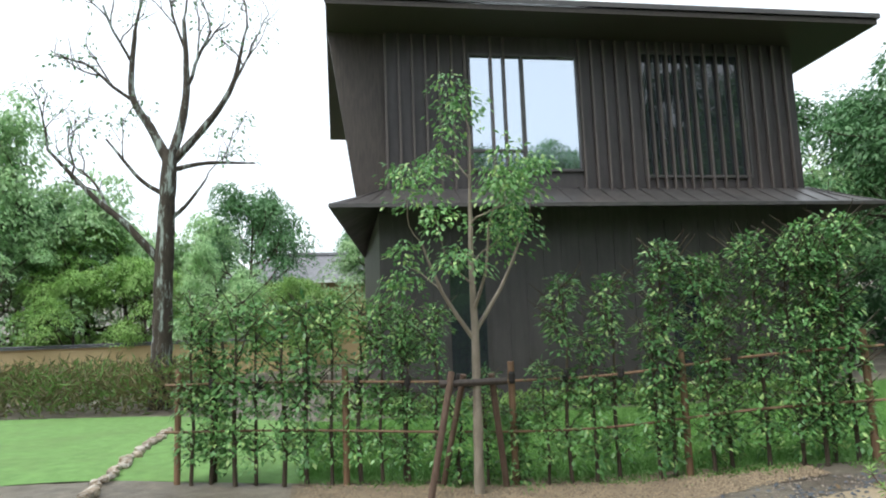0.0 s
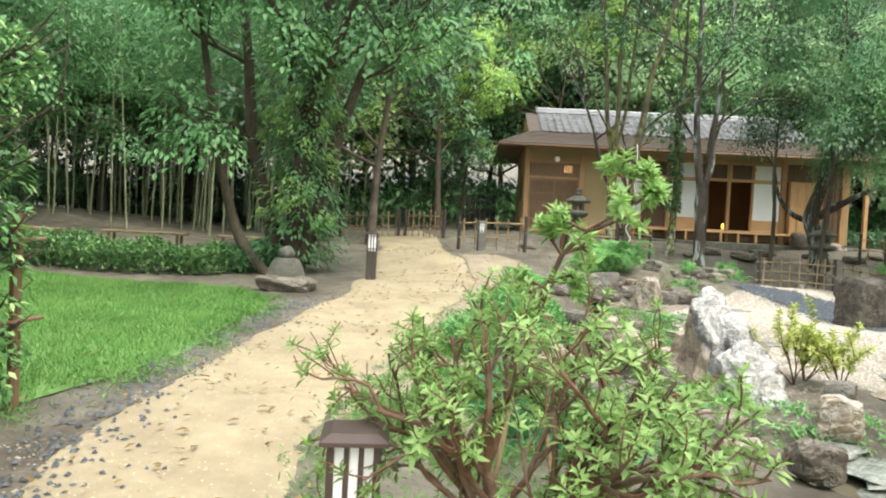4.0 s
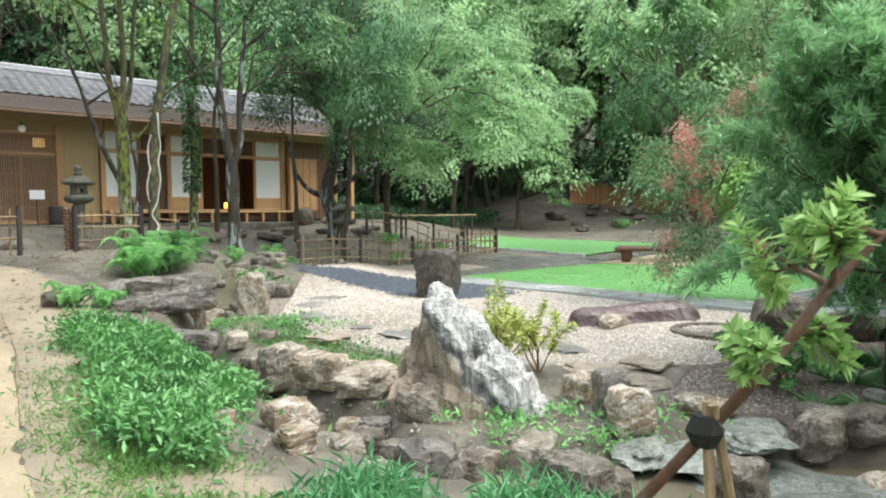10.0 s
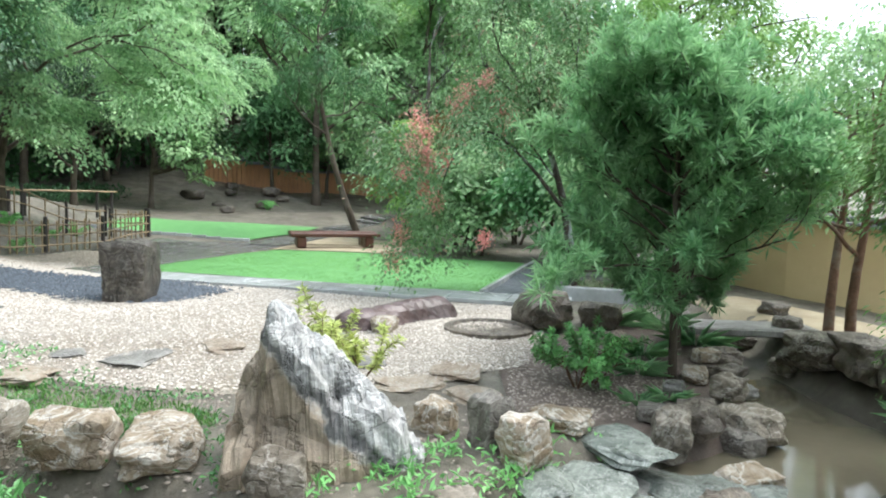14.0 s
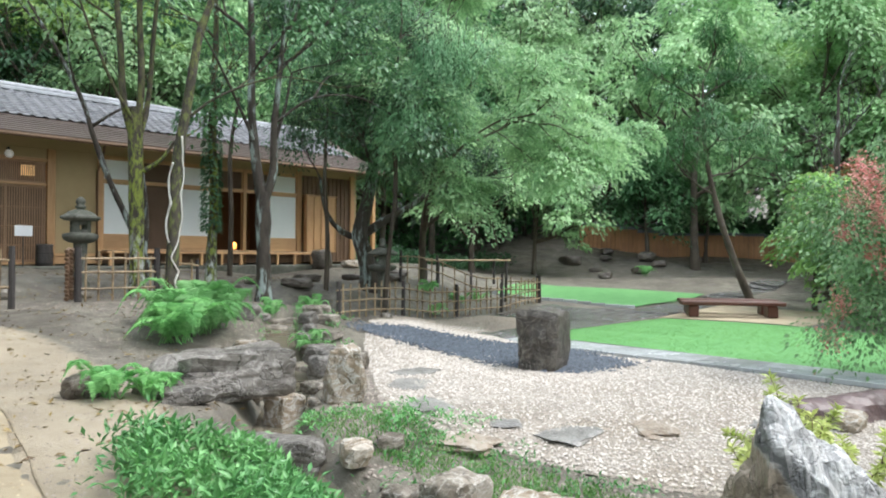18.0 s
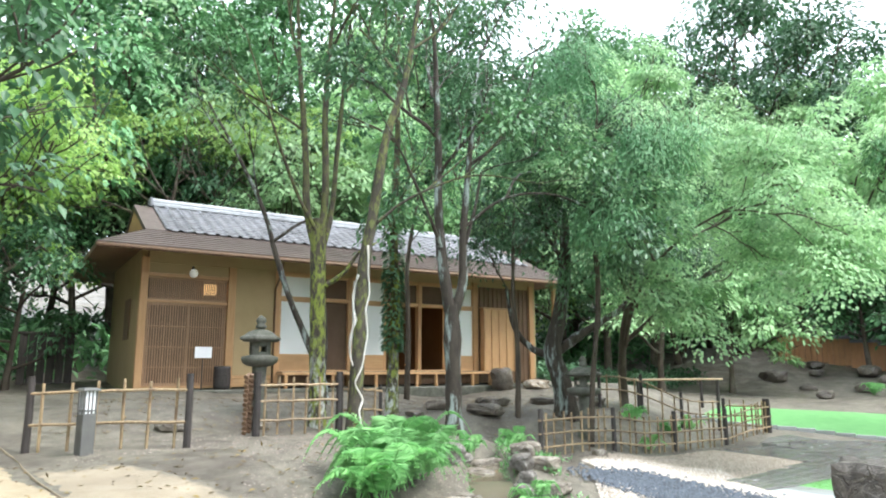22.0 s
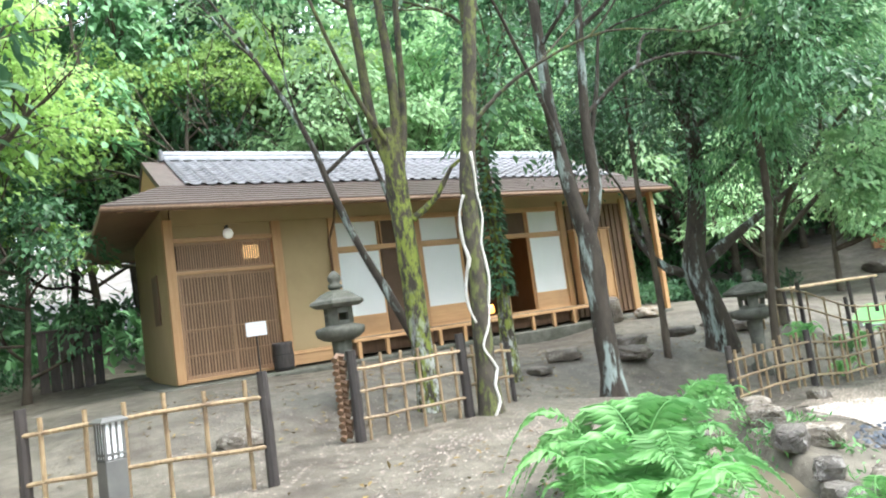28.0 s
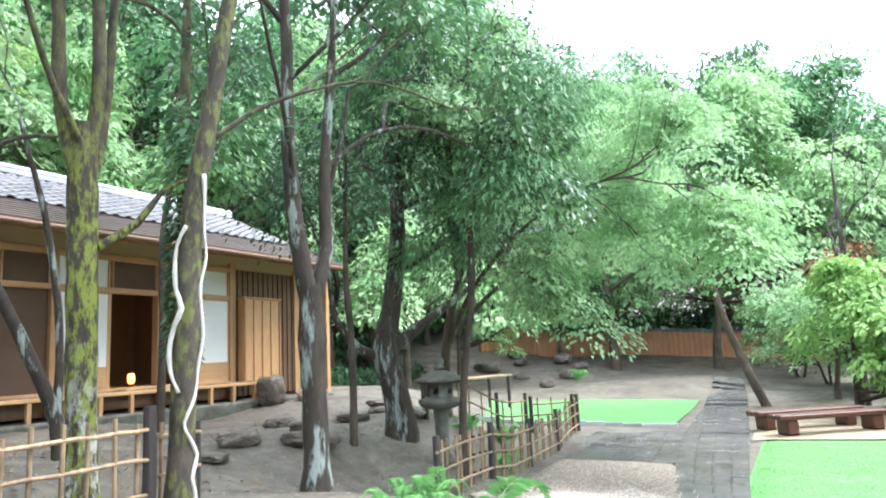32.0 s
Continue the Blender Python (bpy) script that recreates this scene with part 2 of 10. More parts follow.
def stony(name, tones, vein, rough=0.7, bump=0.8, scale=2.6, jitter=0.15, vein_width=0.03, bed=None):
    """Broken rock: four tones in warped blotches, pale veins, dark cracks and deep relief."""
    m, n, l, b = nodes_of(name)
    geo = n.new("ShaderNodeNewGeometry")
    coord = geo.outputs["Position"]
    big = noise_node(n, l, scale, 9, 0.68, coord)
    big.inputs["Distortion"].default_value = 1.2
    r = n.new("ShaderNodeValToRGB")
    for k, (at, c) in enumerate(zip((0.30, 0.44, 0.56, 0.70), tones)):
        e = r.color_ramp.elements[k] if k < 2 else r.color_ramp.elements.new(at)
        e.position, e.color = at, (*c, 1)
    l.new(big.outputs[0], r.inputs[0])
    vn = noise_node(n, l, scale * 0.9, 6, 0.6, coord, (1.0, 1.6, 2.2))
    vn.inputs["Distortion"].default_value = 2.0
    v = n.new("ShaderNodeValToRGB")
    v.color_ramp.elements[0].position, v.color_ramp.elements[1].position = 0.5 - vein_width, 0.5 + vein_width
    v.color_ramp.elements[0].color = v.color_ramp.elements[1].color = (0, 0, 0, 1)
    v.color_ramp.elements.new(0.5).color = (0.8, 0.8, 0.8, 1)
    l.new(vn.outputs[0], v.inputs[0])
    col = mixed(n, l, v.outputs[0], r.outputs[0], vein)
    if bed is not None:
        off = n.new("ShaderNodeVectorMath")
        off.operation = "SUBTRACT"
        off.inputs[1].default_value = bed[0]
        l.new(coord, off.inputs[0])
        dot = n.new("ShaderNodeVectorMath")
        dot.operation = "DOT_PRODUCT"
        dot.inputs[1].default_value = bed[1]
        l.new(off.outputs[0], dot.inputs[0])
        wob = n.new("ShaderNodeMath")
        wob.operation = "MULTIPLY_ADD"
        wob.inputs[1].default_value = 0.35
        l.new(noise_node(n, l, 3.5, 6, 0.6, coord).outputs[0], wob.inputs[0])
        l.new(dot.outputs["Value"], wob.inputs[2])
        warm = ramp(n, l, wob.outputs[0], 0.17, 0.21)
        col = mixed(n, l, warm, col, mixed(n, l, 0.75, r.outputs[0], bed[2], "MULTIPLY"))
        seam = n.new("ShaderNodeValToRGB")
        for at, c in ((0.0, 0.0), (0.09, 0.0), (0.13, 0.85), (0.17, 0.85), (0.19, 0.0)):
            e = seam.color_ramp.elements.new(at)
            e.color = (c, c, c, 1)
        l.new(wob.outputs[0], seam.inputs[0])
        seam.color_ramp.elements[-1].color = (0, 0, 0, 1)
        col = mixed(n, l, seam.outputs[0], col, (0.09, 0.088, 0.085))
    vor = n.new("ShaderNodeTexVoronoi")
    vor.feature = "DISTANCE_TO_EDGE"
    vor.inputs["Scale"].default_value = scale * 1.9
    warp = mixed(n, l, 0.3, coord, noise_node(n, l, 5, 4, 0.6, coord).outputs[1])
    l.new(warp, vor.inputs[0])
    crack = ramp(n, l, vor.outputs["Distance"], 0.0, 0.05, (0.45, 0.45, 0.45, 1), (1, 1, 1, 1))
    col = mixed(n, l, 0.4, col, crack, "MULTIPLY")
    fine = noise_node(n, l, 38, 8, 0.75, coord)
    col = mixed(n, l, 0.55, col, ramp(n, l, fine.outputs[0], 0.3, 0.7, (0.55, 0.55, 0.55, 1), (1.3, 1.3, 1.3, 1)), "MULTIPLY")
    info = n.new("ShaderNodeObjectInfo")
    hsv = n.new("ShaderNodeHueSaturation")
    mr = n.new("ShaderNodeMapRange")
    mr.inputs["To Min"].default_value, mr.inputs["To Max"].default_value = 1 - jitter, 1 + jitter
    l.new(info.outputs["Random"], mr.inputs[0])
    l.new(mr.outputs[0], hsv.inputs["Value"])
    l.new(col, hsv.inputs["Color"])
    l.new(hsv.outputs[0], b.inputs["Base Color"])
    b.inputs["Roughness"].default_value = rough
    relief = mixed(n, l, 0.5, noise_node(n, l, 11, 10, 0.75, coord).outputs[0], crack)
    bp = n.new("ShaderNodeBump")
    bp.inputs["Strength"].default_value, bp.inputs["Distance"].default_value = bump, 0.04
    l.new(relief, bp.inputs["Height"])
    l.new(bp.outputs[0], b.inputs["Normal"])
    return m


def leafy(name, dark, light, rough=0.45, through_light=0.35, tint=None, tint_amount=0.0):
    """Leaves: a tone for each leaf, a drift from tree to tree, and light that shines through."""
    m, n, l, b = nodes_of(name)
    geo = n.new("ShaderNodeNewGeometry")
    info = n.new("ShaderNodeObjectInfo")
    big = noise_node(n, l, 0.9, 3, 0.6, geo.outputs["Position"])
    add = n.new("ShaderNodeMath")
    add.operation = "MULTIPLY_ADD"
    l.new(geo.outputs["Random Per Island"], add.inputs[0])
    add.inputs[1].default_value = 0.36
    l.new(big.outputs[0], add.inputs[2])
    col = mixed(n, l, ramp(n, l, add.outputs[0], 0.42, 0.94), dark, light)
    if tint is not None:
        pick = n.new("ShaderNodeMath")
        pick.operation = "GREATER_THAN"
        pick.inputs[1].default_value = 1 - tint_amount
        l.new(geo.outputs["Random Per Island"], pick.inputs[0])
        col = mixed(n, l, pick.outputs[0], col, tint)
    hsv = n.new("ShaderNodeHueSaturation")
    mr = n.new("ShaderNodeMapRange")
    mr.inputs["To Min"].default_value, mr.inputs["To Max"].default_value = 0.8, 1.2
    l.new(info.outputs["Random"], mr.inputs[0])
    l.new(mr.outputs[0], hsv.inputs["Value"])
    l.new(col, hsv.inputs["Color"])
    l.new(hsv.outputs[0], b.inputs["Base Color"])
    b.inputs["Roughness"].default_value = rough
    b.inputs["Specular IOR Level"].default_value = 0.4
    tr = n.new("ShaderNodeBsdfTranslucent")
    l.new(hsv.outputs[0], tr.inputs[0])
    mx = n.new("ShaderNodeMixShader")
    mx.inputs[0].default_value = through_light * 0.6
    l.new(b.outputs[0], mx.inputs[1])
    l.new(tr.outputs[0], mx.inputs[2])
    l.new(mx.outputs[0], n["Material Output"].inputs[0])
    return m


def glow(name, colour, strength):
    m, n, l, b = nodes_of(name)
    b.inputs["Base Color"].default_value = (*colour, 1)
    b.inputs["Emission Color"].default_value = (*colour, 1)
    b.inputs["Emission Strength"].default_value = strength
    return m


def glass(name, tint, rough=0.02, mirror=0.0):
    m, n, l, b = nodes_of(name)
    b.inputs["Base Color"].default_value = (*tint, 1)
    b.inputs["Roughness"].default_value = rough
    b.inputs["Metallic"].default_value = mirror
    b.inputs["Specular IOR Level"].default_value = 1.0
    return m


SOIL = surface("damp_soil", (0.106, 0.095, 0.072), (0.212, 0.192, 0.15), 5.0, 0.8, 0.9, (0.078, 0.064, 0.05), 0.85, 0.85, (0.46, 0.64), fine=30, rough2=0.45)
SANDY_SOIL = surface("sandy_soil", (0.27, 0.225, 0.16), (0.40, 0.338, 0.245), 2.6, 0.85, 0.8, (0.2, 0.165, 0.12), 1.3, 0.7, fine=45, rough2=0.6)
EDGE_SOIL = surface("dark_edging_soil", (0.20, 0.162, 0.112), (0.28, 0.23, 0.158), 9.0, 0.85, 0.8, (0.34, 0.28, 0.19), 5.0, 0.9, fine=45)
MULCH = surface("dark_mulch_soil", (0.075, 0.056, 0.045), (0.145, 0.11, 0.09), 4, 0.85, 0.9, (0.19, 0.15, 0.125), 1.5, 0.6, fine=40, rough2=0.6)
SAND = surface("sandy_path", (0.325, 0.266, 0.175), (0.425, 0.354, 0.238), 2.2, 0.8, 0.5, (0.265, 0.215, 0.14), 0.8, 0.75, fine=60, rough2=0.5)
TURF = surface("lawn_turf", (0.105, 0.22, 0.055), (0.17, 0.335, 0.095), 5, 0.9, 0.6, (0.12, 0.2, 0.06), 0.6, 0.5, fine=80)
SHORT_TURF = surface("short_turf", (0.10, 0.285, 0.085), (0.15, 0.355, 0.12), 3, 0.85, 0.4, (0.13, 0.34, 0.10), 0.4, 0.5, fine=80)
GRAVEL = surface("pale_gravel", (0.30, 0.265, 0.22), (0.44, 0.40, 0.345), 3, 0.75, 0.8, (0.27, 0.225, 0.17), 0.6, 0.8, cells=62)
TAN_GRAVEL = surface("tan_gravel", (0.24, 0.205, 0.16), (0.35, 0.305, 0.245), 3, 0.8, 0.8, (0.2, 0.165, 0.125), 0.6, 0.6, cells=62)
SLATE_GRAVEL = surface("slate_pebbles", (0.05, 0.06, 0.072), (0.095, 0.11, 0.128), 4, 0.5, 0.9, cells=24)
SLAB = surface("granite_slab", (0.40, 0.42, 0.42), (0.53, 0.55, 0.55), 7, 0.28, 0.15, (0.2, 0.2, 0.18), 0.7, 0.5, jitter=0.15, rough2=0.2)
DARK_SLAB = surface("wet_slate_paving", (0.12, 0.12, 0.115), (0.19, 0.187, 0.175), 5, 0.28, 0.12, (0.25, 0.25, 0.225), 0.8, 0.6, jitter=0.12, rough2=0.12)
PLASTER = surface("ochre_earth_plaster", (0.42, 0.31, 0.165), (0.48, 0.36, 0.195), 2, 0.9, 0.15, (0.39, 0.29, 0.16), 0.5, 0.4, fine=120)
CEDAR = surface("pale_cedar", (0.48, 0.27, 0.12), (0.58, 0.35, 0.17), 3, 0.55, 0.12, (0.40, 0.22, 0.10), 1.0, 0.5, stretch=(9, 9, 0.7), jitter=0.12)
CEDAR_FLAT = surface("pale_cedar_boards", (0.48, 0.28, 0.13), (0.58, 0.36, 0.18), 3, 0.5, 0.12, (0.38, 0.22, 0.11), 1.0, 0.5, stretch=(0.7, 9, 9), jitter=0.12)
BROWN_WOOD = surface("brown_wood", (0.16, 0.095, 0.055), (0.24, 0.145, 0.085), 3, 0.6, 0.15, (0.12, 0.07, 0.04), 1.0, 0.5, stretch=(8, 8, 0.8), jitter=0.1)
LATTICE = surface("lattice_wood", (0.30, 0.175, 0.095), (0.40, 0.25, 0.145), 4, 0.55, 0.1, stretch=(9, 9, 0.8), jitter=0.1)
BLACK_WOOD = surface("charred_wood", (0.035, 0.028, 0.025), (0.075, 0.06, 0.05), 4, 0.6, 0.2, stretch=(8, 8, 0.8), jitter=0.2)
DARK_BOARD = surface("dark_cladding", (0.042, 0.037, 0.038), (0.064, 0.057, 0.058), 2, 0.55, 0.12, (0.018, 0.016, 0.016), 0.6, 0.5, stretch=(6, 6, 0.6))
DARK_BATTEN = surface("dark_batten", (0.075, 0.062, 0.057), (0.115, 0.096, 0.088), 3, 0.5, 0.12, stretch=(8, 8, 0.7), jitter=0.12)
DARK_METAL = surface("dark_roof_metal", (0.045, 0.044, 0.045), (0.078, 0.075, 0.073), 4, 0.35, 0.05, (0.10, 0.088, 0.082), 0.8, 0.4, rough2=0.5)
TILE = surface("grey_roof_tile", (0.115, 0.118, 0.128), (0.21, 0.215, 0.23), 6, 0.35, 0.15, (0.075, 0.075, 0.08), 1.2, 0.6, jitter=0.2, rough2=0.5)
# Lighter copy of the roof tile: the bright ridge highlight put into colour.
RIDGE_TILE = surface("ridge_highlight_tile", (0.30, 0.31, 0.33), (0.46, 0.47, 0.49), 6, 0.4, 0.12, (0.2, 0.2, 0.21), 1.2, 0.5)
COPPER = surface("brown_copper_eave", (0.062, 0.044, 0.036), (0.105, 0.077, 0.064), 5, 0.45, 0.2, (0.065, 0.045, 0.036), 0.9, 0.7, jitter=0.15)
PAPER = surface("shoji_paper", (0.78, 0.80, 0.78), (0.82, 0.84, 0.82), 2, 0.9, 0.05)
# Room brown, kept dark; sheets set in openings use it as painted shade.
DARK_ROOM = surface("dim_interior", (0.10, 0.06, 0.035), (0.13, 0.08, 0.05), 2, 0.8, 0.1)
TATAMI = surface("tatami", (0.32, 0.27, 0.13), (0.38, 0.32, 0.16), 8, 0.8, 0.1)
BAMBOO = surface("weathered_bamboo", (0.22, 0.15, 0.085), (0.43, 0.325, 0.19), 7, 0.45, 0.1, (0.12, 0.075, 0.045), 3.5, 0.8, stretch=(6, 6, 1), jitter=0.2)
GREY_POST = surface("grey_post", (0.030, 0.025, 0.023), (0.065, 0.055, 0.05), 5, 0.65, 0.4, stretch=(7, 7, 0.8), jitter=0.15)
CORD = surface("black_cord", (0.015, 0.014, 0.013), (0.03, 0.028, 0.026), 30, 0.9, 0.3)
STONE = surface("lantern_granite", (0.085, 0.085, 0.07), (0.17, 0.17, 0.14), 9, 0.85, 0.6, (0.05, 0.058, 0.035), 2.6, 0.8, fine=70)
ROCK = stony("garden_rock", ((0.055, 0.044, 0.033), (0.13, 0.108, 0.08), (0.215, 0.185, 0.145), (0.35, 0.315, 0.265)), (0.40, 0.375, 0.33), 0.6, jitter=0.25)
ROCK_PALE = stony("pale_quartz_rock", ((0.10, 0.072, 0.045), (0.23, 0.17, 0.105), (0.36, 0.30, 0.23), (0.54, 0.50, 0.44)), (0.62, 0.60, 0.55), 0.6, vein_width=0.04)
ROCK_DARK = stony("dark_wet_rock", ((0.04, 0.034, 0.028), (0.09, 0.075, 0.06), (0.14, 0.115, 0.09), (0.22, 0.19, 0.15)), (0.26, 0.23, 0.19), 0.45, jitter=0.2)
STANDING_ROCK = stony("standing_quartz_rock", ((0.20, 0.195, 0.19), (0.36, 0.355, 0.345), (0.50, 0.49, 0.475), (0.64, 0.635, 0.62)), (0.72, 0.72, 0.70), 0.6, vein_width=0.05, bed=((0.8, -16.22, -0.8), (0.0, 0.75, -0.66), (0.70, 0.52, 0.32)))
WATER_STONE = stony("black_brown_water_stone", ((0.022, 0.019, 0.016), (0.05, 0.042, 0.034), (0.09, 0.076, 0.06), (0.19, 0.165, 0.135)), (0.22, 0.2, 0.17), 0.4, 1.0)
PURPLE_ROCK = stony("purple_brown_rock", ((0.04, 0.027, 0.028), (0.07, 0.046, 0.046), (0.10, 0.066, 0.064), (0.135, 0.095, 0.09)), (0.14, 0.10, 0.095), 0.4, 0.15, 1.6, vein_width=0.01)
SLATE_STEP = stony("slate_stepping_rock", ((0.12, 0.11, 0.10), (0.19, 0.18, 0.165), (0.26, 0.25, 0.23), (0.36, 0.34, 0.31)), (0.38, 0.36, 0.33), 0.4, 0.35, 3.0, vein_width=0.01)
BARK = surface("brown_bark", (0.04, 0.03, 0.02), (0.10, 0.078, 0.055), 6, 0.9, 0.9, (0.15, 0.135, 0.11), 1.6, 0.5, (0.52, 0.66), fine=26, stretch=(1, 1, 0.35), jitter=0.15)
MOSS_BARK = surface("mossy_bark", (0.028, 0.023, 0.017), (0.085, 0.07, 0.05), 9, 0.9, 1.0, (0.22, 0.265, 0.045), 15.0, 0.95, (0.455, 0.56), fine=34, stretch=(1, 1, 0.35), low=(-0.1, 1.0, (0.55, 0.57, 0.54)), fade=(1.9, 3.2), stain_stretch=(1, 1, 0.4))
VINE_BARK = surface("vine_tree_bark", (0.032, 0.027, 0.02), (0.095, 0.08, 0.06), 9, 0.9, 1.0, (0.17, 0.195, 0.055), 13.0, 0.8, (0.49, 0.6), fine=34, stretch=(1, 1, 0.35), stain_stretch=(1, 1, 0.4))
LICHEN_BARK = surface("lichened_bark", (0.03, 0.024, 0.018), (0.075, 0.06, 0.046), 9, 0.9, 1.0, (0.34, 0.40, 0.37), 6.0, 0.9, (0.53, 0.61), fine=30, stretch=(1, 1, 0.3), stain_stretch=(1, 1, 0.22))
PALE_VINE = surface("pale_vine_bark", (0.55, 0.52, 0.46), (0.72, 0.70, 0.64), 10, 0.8, 0.5)
PALE_BARK = surface("pale_young_bark", (0.17, 0.145, 0.11), (0.30, 0.265, 0.21), 8, 0.8, 0.4, (0.10, 0.085, 0.065), 3, 0.5, stretch=(1, 1, 0.4))
WHITE = surface("white_card", (0.80, 0.81, 0.83), (0.82, 0.83, 0.85), 3, 0.5, 0.02)
PRINT = surface("faint_print", (0.70, 0.71, 0.73), (0.73, 0.74, 0.76), 8, 0.6, 0.0)
LAMP_BODY = surface("brown_bollard_paint", (0.055, 0.036, 0.032), (0.075, 0.05, 0.044), 5, 0.45, 0.05)
LAMP_GREY = surface("grey_bollard_paint", (0.10, 0.10, 0.095), (0.14, 0.14, 0.13), 5, 0.5, 0.05)
LAMP_PANE = surface("white_acrylic_pane", (0.82, 0.84, 0.86), (0.84, 0.86, 0.88), 4, 0.3, 0.0)
CREAM = surface("cream_plaster_wall", (0.50, 0.38, 0.20), (0.56, 0.43, 0.24), 1.2, 0.9, 0.1, (0.44, 0.33, 0.18), 0.5, 0.5)
FENCE_BOARD = surface("orange_cedar_boards", (0.40, 0.19, 0.085), (0.52, 0.26, 0.12), 2, 0.6, 0.12, (0.30, 0.14, 0.07), 0.9, 0.5, stretch=(5, 5, 0.6))
WARM_LAMP = glow("paper_lamp_glow", (1.0, 0.42, 0.09), 1.3)
SLIT_LAMP = glow("pale_lamp_glow", (1.0, 0.62, 0.26), 0.55)
BULB = glow("globe_lamp_glass", (0.95, 0.92, 0.85), 0.05)
WINDOW_GLASS = glass("window_glass", (0.50, 0.56, 0.62), 0.02, 0.9)
DARK_GLASS = glass("dark_window_glass", (0.02, 0.025, 0.03))
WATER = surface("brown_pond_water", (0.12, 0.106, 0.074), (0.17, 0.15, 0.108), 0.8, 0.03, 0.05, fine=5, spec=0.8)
LEAF_MID = leafy("mid_green_leaves", (0.062, 0.165, 0.067), (0.18, 0.385, 0.157), 0.45, 0.49)
LEAF_LIGHT = leafy("light_maple_leaves", (0.20, 0.38, 0.16), (0.47, 0.67, 0.36), 0.45, 0.65)
LEAF_DARK = leafy("dark_evergreen_leaves", (0.038, 0.10, 0.050), (0.115, 0.24, 0.112), 0.4, 0.45)
LEAF_YELLOW = leafy("yellow_green_leaves", (0.15, 0.30, 0.075), (0.34, 0.54, 0.17), 0.45, 0.6)
LEAF_BLUE = leafy("sea_green_leaves", (0.09, 0.24, 0.105), (0.25, 0.47, 0.23), 0.4, 0.5)
LEAF_AZALEA = leafy("azalea_leaves", (0.18, 0.37, 0.09), (0.46, 0.68, 0.26), 0.4, 0.6)
LEAF_HEDGE = leafy("hedge_leaves", (0.06, 0.175, 0.058), (0.20, 0.40, 0.14), 0.3, 0.4, (0.34, 0.50, 0.19), 0.15)
LEAF_FERN = leafy("fern_fronds", (0.15, 0.40, 0.120), (0.34, 0.65, 0.252), 0.5, 0.5)
LEAF_BED = leafy("ground_cover_leaves", (0.06, 0.215, 0.06), (0.22, 0.48, 0.165), 0.3, 0.35)
LEAF_SASA = leafy("dwarf_bamboo_leaves", (0.08, 0.27, 0.11), (0.20, 0.48, 0.22), 0.45, 0.4)
LEAF_PALE = leafy("pale_yellow_leaves", (0.34, 0.44, 0.10), (0.62, 0.68, 0.24), 0.45, 0.5)
LEAF_DEEP = leafy("deep_green_leaves", (0.04, 0.11, 0.045), (0.13, 0.27, 0.11), 0.4, 0.45)
LEAF_MAPLE = leafy("hanging_maple_leaves", (0.165, 0.33, 0.145), (0.45, 0.65, 0.345), 0.45, 0.7)
LEAF_PODO = leafy("yew_pine_leaves", (0.13, 0.31, 0.135), (0.38, 0.62, 0.32), 0.35, 0.7)
LEAF_FRESH = leafy("fresh_green_leaves", (0.095, 0.23, 0.055), (0.26, 0.46, 0.14), 0.45, 0.5)
LEAF_MYRTLE = leafy("crape_myrtle_leaves", (0.10, 0.22, 0.085), (0.26, 0.42, 0.19), 0.5, 0.45, (0.36, 0.26, 0.17), 0.05)
LEAF_SUN = leafy("bright_maple_leaves", (0.21, 0.36, 0.085), (0.46, 0.66, 0.22), 0.45, 0.85)
LEAF_PINE = leafy("pine_needles", (0.05, 0.15, 0.055), (0.13, 0.29, 0.11), 0.5, 0.35)
LEAF_GRASS = leafy("grass_blades", (0.11, 0.25, 0.06), (0.21, 0.41, 0.12), 0.6, 0.4)
LEAF_FALLEN = leafy("fallen_leaves_litter", (0.13, 0.08, 0.04), (0.34, 0.25, 0.08), 0.7, 0.1)
PETAL = leafy("pink_blossom", (0.70, 0.24, 0.22), (0.86, 0.50, 0.45), 0.6, 0.4)
RUST_LEAF = leafy("rusty_leaves", (0.25, 0.10, 0.04), (0.40, 0.18, 0.08), 0.6, 0.4)
WILD_GRASS = leafy("dry_wild_grass", (0.11, 0.13, 0.05), (0.27, 0.22, 0.12), 0.6, 0.35, (0.16, 0.28, 0.08), 0.35)


def soft_rim(m, outer):
    """Lets a ground sheet run out into the soil round it, in crumbs, by its "rim" attribute."""
    n, l = m.node_tree.nodes, m.node_tree.links
    b = n["Principled BSDF"]
    old = b.inputs["Base Color"].links[0].from_socket
    at = n.new("ShaderNodeAttribute")
    at.attribute_name = "rim"
    geo = n.new("ShaderNodeNewGeometry")
    crumbs = noise_node(n, l, 7.0, 6, 0.75, geo.outputs["Position"])
    add = n.new("ShaderNodeMath")
    add.operation = "MULTIPLY_ADD"
    l.new(at.outputs["Fac"], add.inputs[0])
    add.inputs[1].default_value = 0.9
    l.new(crumbs.outputs[0], add.inputs[2])
    soil = mixed(n, l, ramp(n, l, noise_node(n, l, 5.0, 6, 0.65, geo.outputs["Position"]).outputs[0], 0.32, 0.68), outer[0], outer[1])
    l.new(mixed(n, l, ramp(n, l, add.outputs[0], 0.68, 1.02), soil, old), b.inputs["Base Color"])


soft_rim(SANDY_SOIL, ((0.106, 0.095, 0.072), (0.212, 0.192, 0.15)))


